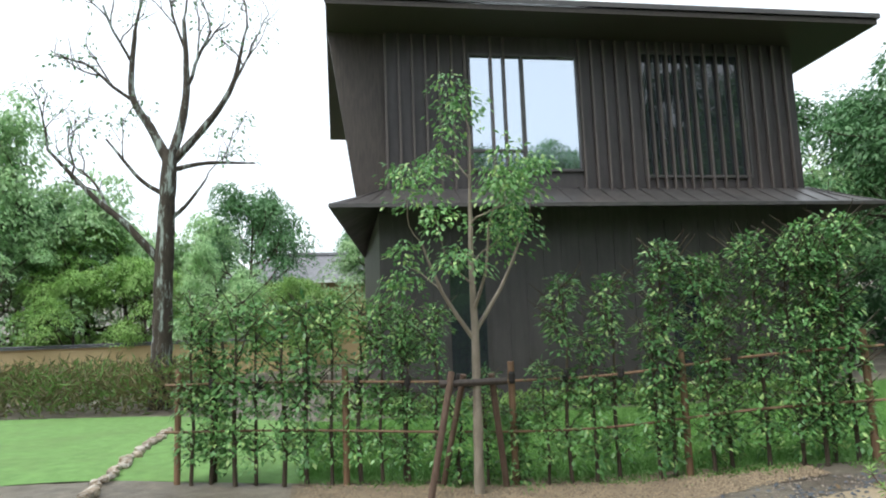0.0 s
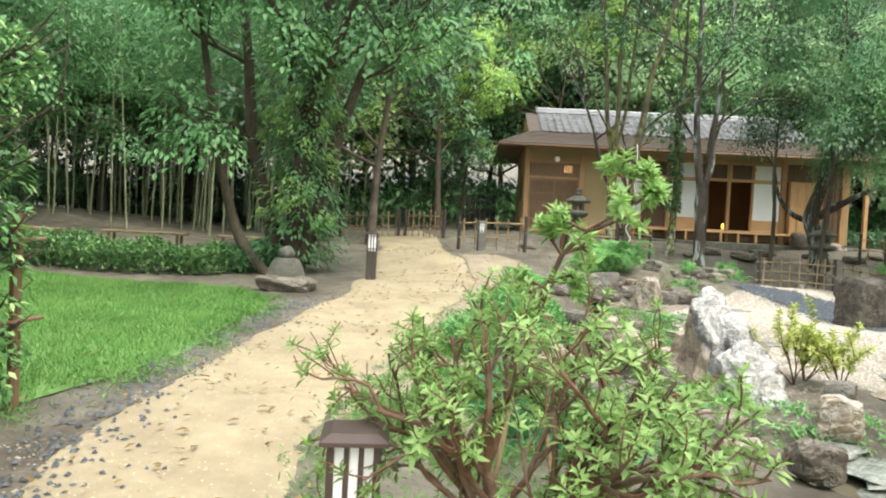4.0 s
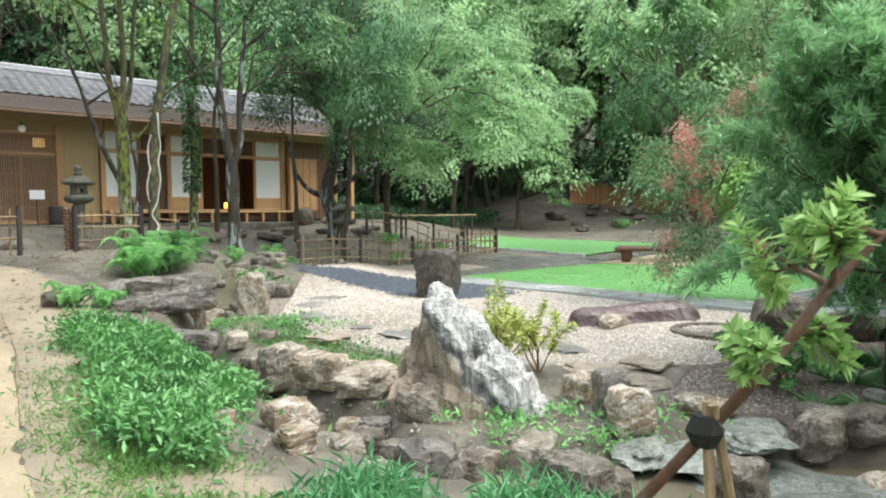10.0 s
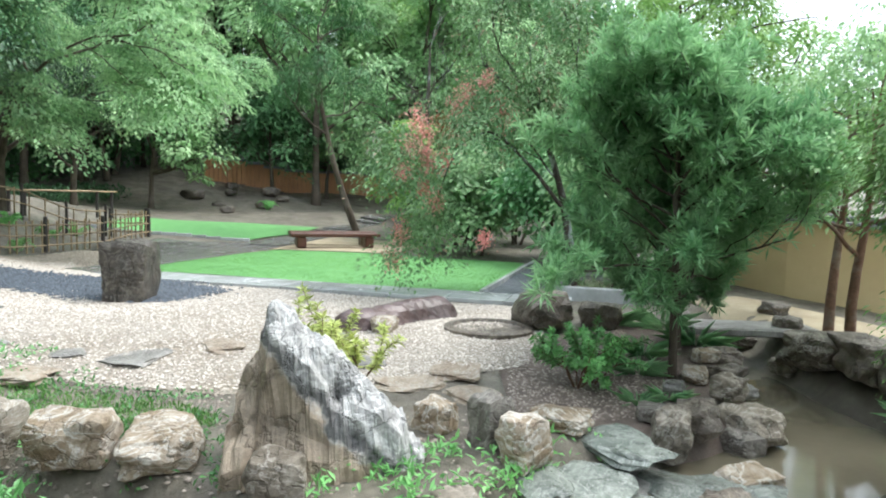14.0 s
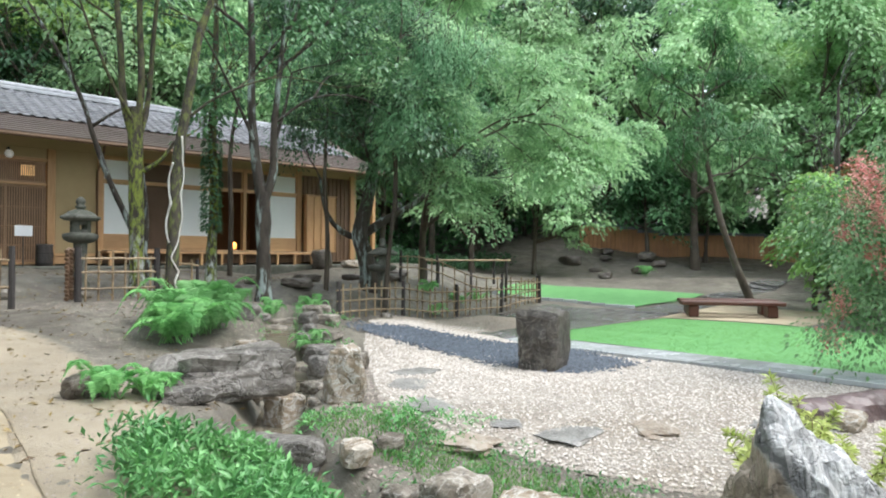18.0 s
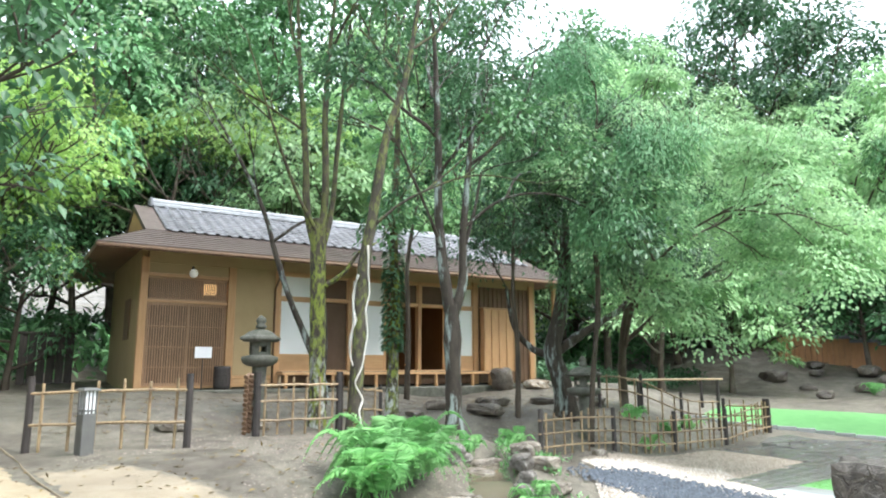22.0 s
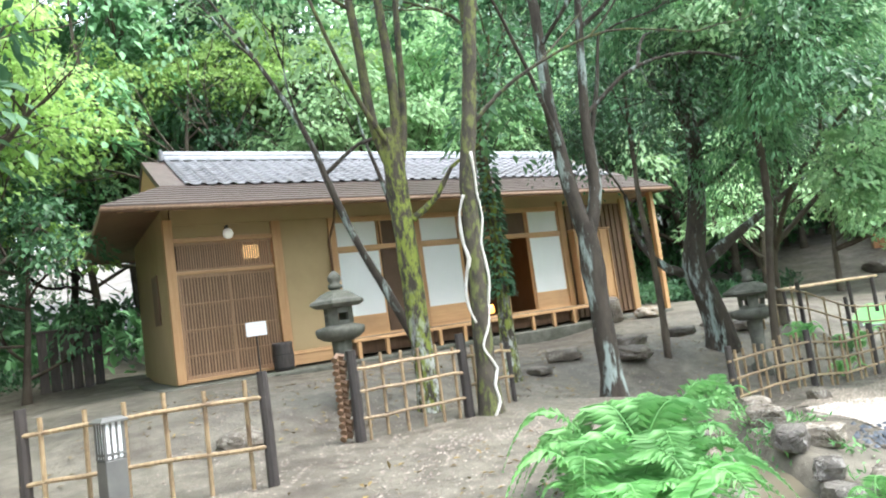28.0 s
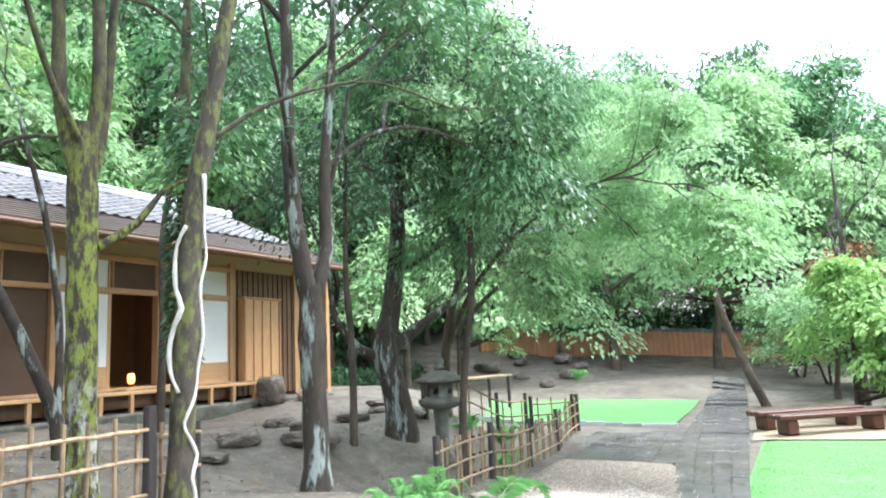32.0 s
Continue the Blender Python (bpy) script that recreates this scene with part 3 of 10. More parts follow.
# ---- the ground ----
GROUND_PATH = [(-1, -23, -1.45), (1.5, -23.5, -1.45), (-5, -22.5, -1.45), (-8, -20, -1.4), (-12, -18, -1.4), (-12, -30, -1.4), (5, -25, -1.5),
               (-2.5, -20, -1.32), (-2.7, -18, -1.2), (-2.4, -16, -1.12), (-2.2, -14, -1.0), (-3.2, -11.5, -0.93), (-1.7, -11, -0.88),
               (-4.6, -12.4, -1.05), (-6, -15, -1.2), (-2, -8, -0.62), (-10, -8, -0.8), (-20, 0, 0)]
GROUND_HOUSE = [(-0.4, -6.8, -0.5), (0.7, -5.75, -0.5), (1.9, -5.75, -0.5), (0, -3, -0.12), (0, -0.6, -0.04), (4, -0.6, -0.1), (1.5, -3.3, -0.15),
                (10, -0.6, -0.1), (12, 0.7, 0), (0, 6, 0.1), (12, 6, 0.1), (3.4, -6.3, -0.62), (6, -3, -0.35), (9, -3.2, -0.35)]
GROUND_EAST = [(5.1, -6.5, -1.0), (12.5, -5.7, -1.03), (8.6, -7.3, -1.2), (7.1, -15.9, -1.27), (12.5, -15.6, -1.27), (12.8, -8.8, -1.26),
               (5.3, -15.9, -1.25), (5, -11.5, -1.25), (1.8, -11.5, -1.15), (0.5, -14.8, -1.4), (1, -16.5, -1.42), (16, -10.7, -1.25),
               (8, -9, -1.24), (10, -8.5, -1.24), (12, -8.3, -1.24), (10.5, -7, -1.22), (12.5, -7, -1.21), (14.5, -8, -1.22), (17, -8, -1.18), (22, -7.6, -1.0), (25, -5, -0.6), (32, 3.6, 0.2), (20, -20, -1.3), (2, -19, -1.5)]
CONTROL = np.array(GROUND_PATH + GROUND_HOUSE + GROUND_EAST)
STREAM = [(3.5, -7.1), (2.4, -8.9), (1.7, -10.2), (0.8, -11.5), (0.1, -12.4), (-0.05, -13.5), (0.0, -14.8), (-0.1, -15.9), (-0.2, -16.9),
          (0.5, -17.7), (1.4, -18.3), (2.3, -19.2), (3.2, -19.75), (4.35, -19.55), (5.6, -19.45), (7.2, -19.3)]
STREAM_HALF = [0.22, 0.28, 0.25, 0.25, 0.25, 0.25, 0.25, 0.25, 0.3, 0.4, 0.5, 0.55, 0.56, 0.45, 0.34, 0.3]


def spline(pts, step=0.15):
    """A smooth line through points of any dimension."""
    p = np.array(pts, float)
    p = np.vstack([2 * p[0] - p[1], p, 2 * p[-1] - p[-2]])
    out = []
    for k in range(1, len(p) - 2):
        n = max(2, int(np.linalg.norm(p[k + 1] - p[k]) / step))
        for u in np.arange(n) / n:
            out.append(0.5 * (2 * p[k] + (p[k + 1] - p[k - 1]) * u + (2 * p[k - 1] - 5 * p[k] + 4 * p[k + 1] - p[k + 2]) * u * u
                              + (3 * p[k] - p[k - 1] - 3 * p[k + 1] + p[k + 2]) * u ** 3))
    out.append(p[-2])
    return np.array(out)


def smooth_height(x, y):
    x, y = np.asarray(x, float), np.asarray(y, float)
    d = (x[..., None] - CONTROL[:, 0]) ** 2 + (y[..., None] - CONTROL[:, 1]) ** 2 + 0.15
    w = d ** -2.0
    z = (w * CONTROL[:, 2]).sum(-1) / w.sum(-1)
    hill = np.maximum(0, y - 9) * 0.22 + np.maximum(0, -x - 40) * 0.12 + np.maximum(0, x - 35) * 0.16 + np.maximum(0, x - 20) * np.clip(y - 2, 0, 6) * 0.02
    return z + np.minimum(hill, 14)


BED = spline([(x, y, h) for (x, y), h in zip(STREAM, STREAM_HALF)], 0.2)


def height(x, y):
    """The ground with the stream bed cut in."""
    x, y = np.asarray(x, float), np.asarray(y, float)
    z = smooth_height(x, y)
    d = np.sqrt((x[..., None] - BED[:, 0]) ** 2 + (y[..., None] - BED[:, 1]) ** 2) / BED[:, 2]
    near = d.min(-1)
    return z - 0.34 * np.clip(1.6 - near, 0, 1) ** 1.0 * np.clip((1.6 - near) * 1.5, 0, 1)


def gz(x, y):
    return float(height(np.array([x]), np.array([y]))[0])


def axis(lo, hi, a, b, fine, far):
    mid = list(np.arange(a, b + 1e-6, fine))
    left, step, v = [], fine, a
    while v > lo:
        step *= 1.18
        v -= step
        left.append(v)
    right, step, v = [], fine, b
    while v < hi:
        step *= 1.18
        v += step
        right.append(v)
    return np.array(left[::-1] + mid + right)


gx, gy = axis(-400, 500, -7, 9, 0.12, 30), axis(-400, 500, -25, -1, 0.12, 30)
GX, GY = np.meshgrid(gx, gy)
GZ = np.concatenate([height(GX[k:k + 20], GY[k:k + 20]) for k in range(0, len(GX), 20)])
rough_rng = np.random.default_rng(3)
GZ += rough_rng.normal(0, 0.006, GZ.shape)
ground_mesh = bpy.data.meshes.new("ground")
nx, ny = len(gx), len(gy)
quads = [(r * nx + c, r * nx + c + 1, (r + 1) * nx + c + 1, (r + 1) * nx + c) for r in range(ny - 1) for c in range(nx - 1)]
ground_mesh.from_pydata(list(zip(GX.ravel().tolist(), GY.ravel().tolist(), GZ.ravel().tolist())), [], quads)
ground_mesh.materials.append(SOIL)
ground_mesh.polygons.foreach_set("use_smooth", [True] * len(quads))
tagged(new("ground", ground_mesh), "damp brown bare soil of the garden, sloping up to the tea house", "ground", kind="structure")


def zone(name, left, right, material, label, category, dz=0.02, nw=10, step=0.2, wobble=0.0, crown=0.0, kind="structure"):
    """A sheet that lies on the ground between two edge lines of equal point count."""
    a, b = np.array(left, float), np.array(right, float)
    both = spline(np.hstack([a, b]), step)
    rng = np.random.default_rng(len(name))
    n = len(both)
    if wobble:
        for c in range(4):
            w = np.convolve(rng.normal(0, 1, n + 20), np.hanning(13) / 3.5, "same")[10:-10]
            both[:, c] += wobble * w
    u = np.linspace(0, 1, nw + 1)
    X = both[:, 0:1] * (1 - u) + both[:, 2:3] * u
    Y = both[:, 1:2] * (1 - u) + both[:, 3:4] * u
    edge = np.minimum(u, 1 - u)
    Z = np.concatenate([height(X[k:k + 40], Y[k:k + 40]) for k in range(0, n, 40)])
    Z = Z + dz + np.where(edge < 1e-6, -0.018, 0) + crown * (1 - (2 * u - 1) ** 2)
    me = bpy.data.meshes.new(name)
    faces = [(r * (nw + 1) + c, r * (nw + 1) + c + 1, (r + 1) * (nw + 1) + c + 1, (r + 1) * (nw + 1) + c) for r in range(n - 1) for c in range(nw)]
    me.from_pydata(list(zip(X.ravel().tolist(), Y.ravel().tolist(), Z.ravel().tolist())), [], faces)
    me.materials.append(material)
    rim = me.attributes.new("rim", "FLOAT", "POINT")
    ends = np.minimum(np.arange(n), n - 1 - np.arange(n))[:, None] * step / 1.2
    rim.data.foreach_set("value", np.clip(np.minimum(np.tile((1 - u) * 3.2, (n, 1)), ends), 0, 1).ravel().astype(np.float32))
    me.polygons.foreach_set("use_smooth", [True] * len(faces))
    return tagged(new(name, me), label, category, kind=kind)


PATH_L = [(6, -25.0), (2.5, -24.9), (0, -24.3), (-1.8, -23.6), (-3.0, -22.4), (-3.5, -20.7), (-3.72, -19.1), (-3.78, -17.2), (-3.6, -15), (-3.45, -13),
          (-3.5, -10.5), (-3.7, -8), (-4.0, -5.5), (-4.4, -3), (-5, 0)]
PATH_R = [(6, -22.6), (2.5, -22.3), (0.6, -21.9), (-0.7, -21.4), (-1.75, -20.95), (-2.3, -20.1), (-2.48, -18.9), (-2.4, -17.6), (-2.15, -15.9), (-1.75, -13.5),
          (-1.5, -11.5), (-1.7, -9.5), (-2.1, -7.0), (-2.5, -4.6), (-3.1, -1.5)]
zone("path", PATH_L, PATH_R, SAND, "wet yellow sand garden path with scattered leaves", "path", 0.016, 14, 0.2, 0.06, 0.0)
LAWN_E = [(-4.5, -38), (-6.0, -30), (-6.9, -27), (-6.2, -24.2), (-5.5, -21.5), (-4.6, -19.2), (-4.1, -17.6), (-4.15, -16), (-4.3, -14), (-5.6, -13.1)]
LAWN_W = [(-17, -38), (-15.0, -30), (-13.9, -27), (-11.4, -24.2), (-10.9, -21.5), (-10.9, -19.2), (-10.9, -17.6), (-10.9, -16), (-10.9, -13.5), (-10.6, -11.8)]
zone("lawn_west", LAWN_E, LAWN_W, TURF, "bright green lawn beside the sand path", "lawn", 0.025, 24, 0.25, 0.03)
zone("lawn_north", [(-6, -11.2), (-7.5, -9), (-9, -7)], [(-15, -8), (-15, -6), (-15, -4)], TURF, "green lawn behind the low hedge", "lawn", 0.02, 12, 0.3, 0.05)
zone("gravel_yard", [(3.4, -17.2), (2.1, -15.6), (1.6, -14.2), (1.35, -12.6), (2.4, -10.9), (3.4, -9.5), (4.5, -8.3), (5.3, -7.2), (6.6, -6.8)],
     [(6.3, -17.2), (6.3, -16), (6.3, -14.5), (6.3, -13), (6.3, -11.5), (6.3, -10.4), (6.5, -9.4), (7.4, -8.3), (8.6, -7.2)], GRAVEL,
     "pale crushed gravel yard round the standing stones", "gravel", 0.02, 20, 0.2, 0.04)
zone("slate_bed", [(3.9, -8.8), (4.35, -9.5), (4.6, -10.4), (4.35, -11.4), (4.4, -12.1)], [(4.85, -8.7), (5.3, -9.6), (5.5, -10.4), (5.5, -11.4), (5.1, -12.2)], SLATE_GRAVEL,
     "blue-grey slate pebbles round the water stone", "pebbles", 0.028, 10, 0.15, 0.12)
zone("lawn_court", [(7.2, -15.85), (9, -15.8), (11, -15.75), (12.8, -15.7)], [(7.2, -9.35), (9, -9.3), (11, -9.25), (12.8, -9.2)], SHORT_TURF,
     "closely mown bright green court lawn", "lawn", 0.025, 30, 0.3)
zone("lawn_far", [(13.35, -3.2), (13.95, -4.5), (14.45, -5.8), (14.95, -7.2)], [(17.6, -1.3), (19.5, -2.8), (20.2, -4.8), (20.1, -7.0)], SHORT_TURF,
     "bright green lawn beyond the paved path", "lawn", 0.04, 16, 0.3, 0.02)
zone("pebble_strip", [(7.2, -16.9), (10, -16.8), (13, -16.7)], [(7.2, -15.95), (10, -15.9), (13, -15.85)], SLATE_GRAVEL,
     "dark slate pebble strip along the lawn", "pebbles", 0.03, 8, 0.2)
zone("bench_pad", [(12.95, -12.4), (15, -12.3), (17.5, -12.1)], [(12.95, -9.0), (15, -8.9), (17.5, -8.7)], SAND, "sandy pad under the benches", "pad", 0.03, 10, 0.3)
zone("gravel_corner", [(5.4, -7.0), (7.5, -6.5), (9.75, -6.25)], [(6.4, -9.3), (8.0, -8.75), (9.75, -8.1)], TAN_GRAVEL, "pale gravel corner along the lattice fence", "gravel", 0.022, 16, 0.2, 0.02)
zone("paved_bed", [(6.3, -9.55), (9, -9.3), (13.2, -8.95), (17, -8.6), (22, -8.15), (26, -7.7)], [(6.3, -8.85), (9, -8.3), (13.2, -7.7), (17, -7.4), (22, -7.05), (26, -6.7)],
     DARK_SLAB, "dark bedding between the paving slabs", "paving", 0.012, 10, 0.4)
zone("paved_court_bed", [(9.75, -8.15), (11.2, -7.95), (12.6, -7.75), (14.4, -7.55)], [(9.85, -6.3), (11.0, -6.2), (12.4, -6.05), (12.9, -6.3)], DARK_SLAB, "dark bedding of the paved court", "paving", 0.01, 10, 0.3)
zone("far_path", [(4.7, -23.2), (6.6, -22.0), (7.7, -21.0), (8.9, -19.8)], [(4.3, -22.1), (5.9, -20.5), (6.8, -19.8), (7.9, -18.9)], SAND, "pale sand path beyond the pond", "path", 0.04, 10, 0.4, 0.04)
zone("sandy_bank", [(-2.35, -19.2), (-2.4, -17.6), (-2.2, -15.9), (-1.8, -13.5), (-1.55, -11.5), (-1.62, -10.2), (-1.8, -8.2), (-2.0, -7.0)],
     [(-1.6, -19.0), (-1.2, -17.4), (-1.3, -15.6), (-0.6, -13.4), (-0.3, -11.6), (-0.2, -10.0), (-0.7, -8.4), (-1.3, -7.2)], SANDY_SOIL, "sandy trodden bank beside the path", "ground", 0.012, 12, 0.2, 0.08)
EDGE = [(-2.12, -15.6), (-1.75, -13.5), (-1.62, -12.4), (-1.55, -11.3), (-1.66, -9.7), (-1.88, -8.2), (-2.08, -6.4), (-2.4, -4.6)]
zone("path_edging", EDGE, [(x + 0.02, y) for x, y in EDGE], EDGE_SOIL, "thin dark sunken edging along the sand path", "edging", 0.019, 4, 0.1, 0.01)
zone("pond_shore", [(2.2, -18.5), (3.1, -19.05), (4.3, -19.4), (5.3, -19.25)], [(2.4, -18.05), (3.1, -18.7), (4.3, -18.95), (5.2, -18.85)], MULCH, "dark wet soil of the pond shore", "ground", 0.014, 10, 0.15, 0.04)
zone("pond_shore", [(1.2, -19.5), (2.5, -20.1), (4.0, -20.3), (5.5, -19.95), (6.9, -19.75)], [(1.0, -20.2), (2.4, -20.9), (4.0, -21.0), (5.6, -20.8), (7.1, -20.5)], MULCH, "dark wet soil of the far pond shore", "ground", 0.014, 10, 0.15, 0.04)
zone("mulch_bank", [(1.9, -17.3), (2.5, -18.1), (3.1, -18.75), (4.3, -19.0), (5.2, -18.9)], [(3.2, -16.95), (4.2, -17.3), (5.0, -17.7), (5.7, -18.2), (6.2, -18.7)], MULCH, "dark mulched soil under the yew-pine", "ground", 0.02, 14, 0.2, 0.06)
STRAW = surface("straw_mulch", (0.17, 0.135, 0.092), (0.32, 0.255, 0.165), 3.5, 0.85, 0.9, (0.12, 0.10, 0.07), 1.2, 0.9, fine=70, rough2=0.7)
zone("straw_bed", [(-6.3, -24.2), (-5.95, -23.2), (-5.75, -22.2), (-5.55, -21.3), (-5.2, -20.3), (-4.75, -19.3)], [(-3.7, -24.2), (-3.5, -23.2), (-3.6, -22.2), (-3.8, -21.3), (-4.05, -20.4), (-4.2, -19.5)], STRAW, "pale straw and chip mulch round the young tree", "ground", 0.014, 12, 0.15, 0.1)
water = spline([(x, y, h * 1.3) for (x, y), h in zip(STREAM, STREAM_HALF)], 0.2)
side = np.gradient(water[:, :2], axis=0)
side = np.stack([-side[:, 1], side[:, 0]], 1) / np.linalg.norm(side, axis=1, keepdims=True)
wz = smooth_height(water[:, 0], water[:, 1]) - 0.2
wz = np.minimum.accumulate(np.minimum(wz, wz[0]))
wb = Build()
for k in range(len(water)):
    for s in (-1.0, 0.0, 1.0):
        wb.v.append((water[k, 0] + s * side[k, 0] * water[k, 2], water[k, 1] + s * side[k, 1] * water[k, 2], wz[k]))
for k in range(len(water) - 1):
    for s in (0, 1):
        wb.f.append((3 * k + s, 3 * k + s + 1, 3 * k + s + 4, 3 * k + s + 3))
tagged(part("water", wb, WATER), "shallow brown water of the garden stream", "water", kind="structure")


# ---- the tea house ----
def tea_house():
    house = thing("tea_house", "single-storey wooden tea house with ochre plaster walls and grey tiled roof", "tea house")

    def bx(name, x0, x1, y0, y1, z0, z1, material, parent=house, bev=0.008, label=""):
        return part(name, Build().box((x0 + x1) / 2, (y0 + y1) / 2, (z0 + z1) / 2, x1 - x0, y1 - y0, z1 - z0, bev=bev), material, parent, label)

    bx("plinth", -0.35, 10.9, -0.62, 4.8, -0.35, -0.02, STONE, bev=0.03, label="low stone plinth under the walls")
    # walls
    bx("side_wall", 0.0, 0.12, 0.16, 4.3, -0.02, 2.95, PLASTER, label="ochre plaster side wall")
    bx("back_wall", 0.0, 10.6, 4.3, 4.42, -0.02, 2.95, PLASTER)
    bx("right_wall", 10.48, 10.6, 0.1, 4.3, -0.02, 2.95, PLASTER)
    bx("front_wall", 1.96, 2.86, 0.02, 0.14, 0.27, 2.62, PLASTER, label="ochre plaster front wall")
    bx("upper_front_wall", 0.12, 10.5, 0.03, 0.13, 2.62, 3.0, PLASTER)
    bx("door_lintel_wall", 0.13, 1.78, 0.03, 0.12, 2.4, 2.62, PLASTER)
    bx("end_wall", 8.5, 10.3, 0.03, 0.13, 0.05, 2.62, BROWN_WOOD, label="brown boarded wall behind the shutter box")
    for k in range(12):
        bx("batten", 8.58 + k * 0.15, 8.61 + k * 0.15, 0.0, 0.03, 0.05, 2.6, BROWN_WOOD, bev=0.004)
    for x0, x1, z1 in ((-0.02, 0.13, 2.72), (1.78, 1.95, 2.62), (2.85, 2.97, 2.62), (4.66, 4.76, 2.62), (6.62, 6.72, 2.62), (8.34, 8.5, 2.72), (10.28, 10.44, 2.72)):
        bx("post", x0, x1, -0.03, 0.13, 0.0, z1, CEDAR, label="pale cedar post")
    bx("veranda_post", 10.72, 10.84, -0.58, -0.46, -0.1, 2.76, CEDAR)
    bx("base_board", 1.95, 2.85, -0.01, 0.12, 0.02, 0.27, CEDAR_FLAT)
    bx("base_rail", 1.95, 2.85, -0.025, 0.0, 0.2, 0.235, CEDAR_FLAT)
    bx("lintel", 0.13, 1.78, -0.02, 0.1, 2.32, 2.4, CEDAR_FLAT)
    bx("head_beam", 2.97, 8.34, -0.02, 0.1, 1.97, 2.06, CEDAR_FLAT)
    bx("top_beam", 2.97, 8.34, -0.02, 0.1, 2.52, 2.62, CEDAR_FLAT)
    bx("sill_beam", 2.97, 8.34, -0.03, 0.12, 0.3, 0.38, CEDAR_FLAT)
    bx("skirting", 2.97, 8.34, 0.06, 0.1, 0.02, 0.3, BROWN_WOOD)
    # lattice door of two leaves, and the lattice light above it
    bx("door_rail_head", 0.13, 1.78, 0.0, 0.09, 1.78, 1.84, CEDAR_FLAT)
    bx("door_sill", 0.13, 1.78, -0.02, 0.12, 0.0, 0.06, CEDAR_FLAT)
    for k, (x0, x1, y) in enumerate(((0.14, 0.98, 0.03), (0.94, 1.77, 0.065))):
        # The backing's colour stands for the unlit room behind the slats.
        door = bx("door", x0, x1, y + 0.022, y + 0.03, 0.06, 1.78, DARK_ROOM, bev=0.002, label="sliding door with close vertical slats before a backing painted as the dark room")
        for z0, z1 in ((0.06, 0.12), (0.42, 0.45), (0.84, 0.87), (1.27, 1.30), (1.72, 1.78)):
            bx("door_rail", x0, x1, y - 0.012, y + 0.018, z0, z1, LATTICE, door, 0.003)
        for x in (x0, x1 - 0.04):
            bx("door_stile", x, x + 0.04, y - 0.014, y + 0.018, 0.06, 1.78, LATTICE, door, 0.003)
        n = 15
        for s in range(n):
            x = x0 + 0.04 + (x1 - x0 - 0.08) * (s + 0.5) / n
            bx("slat", x - 0.013, x + 0.013, y - 0.008, y + 0.016, 0.12, 1.72, LATTICE, door, 0.0)
    light = bx("transom", 0.14, 1.77, 0.03, 0.055, 2.28, 2.32, LATTICE, bev=0.002, label="brown lattice light above the door")
    bx("transom_rail", 0.14, 1.77, 0.03, 0.055, 1.84, 1.88, LATTICE, light, 0.002)
    for s in range(40):
        x = 0.16 + 1.6 * (s + 0.5) / 40
        bx("transom_slat", x - 0.012, x + 0.012, 0.022, 0.048, 1.88, 2.28, LATTICE, light, 0.0)
    bx("transom_lamp", 1.28, 1.56, 0.12, 0.2, 2.0, 2.24, SLIT_LAMP, light, 0.02, "lamp glowing behind the lattice")
    # Same painted darkness, a little further behind the lattice.
    bx("transom_back", 0.13, 1.78, 0.24, 0.26, 0.06, 2.32, DARK_ROOM, light)
    # paper screens
    def shoji(x0, x1, y, z0=0.38, z1=1.97):
        frame_ = bx("shoji_screen", x0 + 0.03, x1 - 0.03, y + 0.008, y + 0.016, z0 + 0.36, z1 - 0.03, PAPER, bev=0.0, label="white paper screen with wooden foot board")
        bx("foot_board", x0 + 0.03, x1 - 0.03, y + 0.004, y + 0.02, z0 + 0.04, z0 + 0.33, CEDAR_FLAT, frame_, 0.002)
        for x in (x0, x1 - 0.03):
            bx("stile", x, x + 0.03, y, y + 0.03, z0, z1, CEDAR, frame_, 0.003)
        for za, zb in ((z0, z0 + 0.04), (z0 + 0.33, z0 + 0.36), (z1 - 0.03, z1)):
            bx("rail", x0 + 0.03, x1 - 0.03, y + 0.001, y + 0.03, za, zb, CEDAR_FLAT, frame_, 0.003)

    shoji(2.97, 3.86, 0.0)
    shoji(4.76, 5.68, 0.0)
    shoji(7.44, 8.34, 0.0)
    # Panels over the open bays take DARK_ROOM, the room's shade as colour.
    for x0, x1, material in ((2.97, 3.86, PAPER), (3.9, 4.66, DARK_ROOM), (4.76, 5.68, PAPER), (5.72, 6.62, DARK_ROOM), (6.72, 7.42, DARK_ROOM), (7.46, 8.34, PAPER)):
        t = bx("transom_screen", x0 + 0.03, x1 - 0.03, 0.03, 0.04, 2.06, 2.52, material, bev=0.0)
        bx("mullion", x0, x0 + 0.03, 0.0, 0.06, 2.06, 2.52, CEDAR, t, 0.002)
        bx("mullion", x1 - 0.03, x1, 0.0, 0.06, 2.06, 2.52, CEDAR, t, 0.002)
    # This bay is open: a brown sheet paints its darkness in place of depth.
    bx("dark_shoji", 3.9, 4.66, 0.05, 0.07, 0.38, 1.97, DARK_ROOM, label="dark brown sheet painting the shade of the open bay")
    bx("inner_stile", 5.68, 5.73, 0.02, 0.06, 0.38, 1.97, CEDAR)
    bx("inner_stile", 7.4, 7.44, 0.02, 0.06, 0.38, 1.97, CEDAR)
    # room behind the open screens
    bx("room_floor", 2.97, 10.4, 0.14, 4.28, 0.3, 0.36, TATAMI)
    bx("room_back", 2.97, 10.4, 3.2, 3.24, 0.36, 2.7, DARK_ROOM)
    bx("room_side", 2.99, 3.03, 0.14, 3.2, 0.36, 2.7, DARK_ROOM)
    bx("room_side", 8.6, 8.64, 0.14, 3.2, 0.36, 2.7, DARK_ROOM)
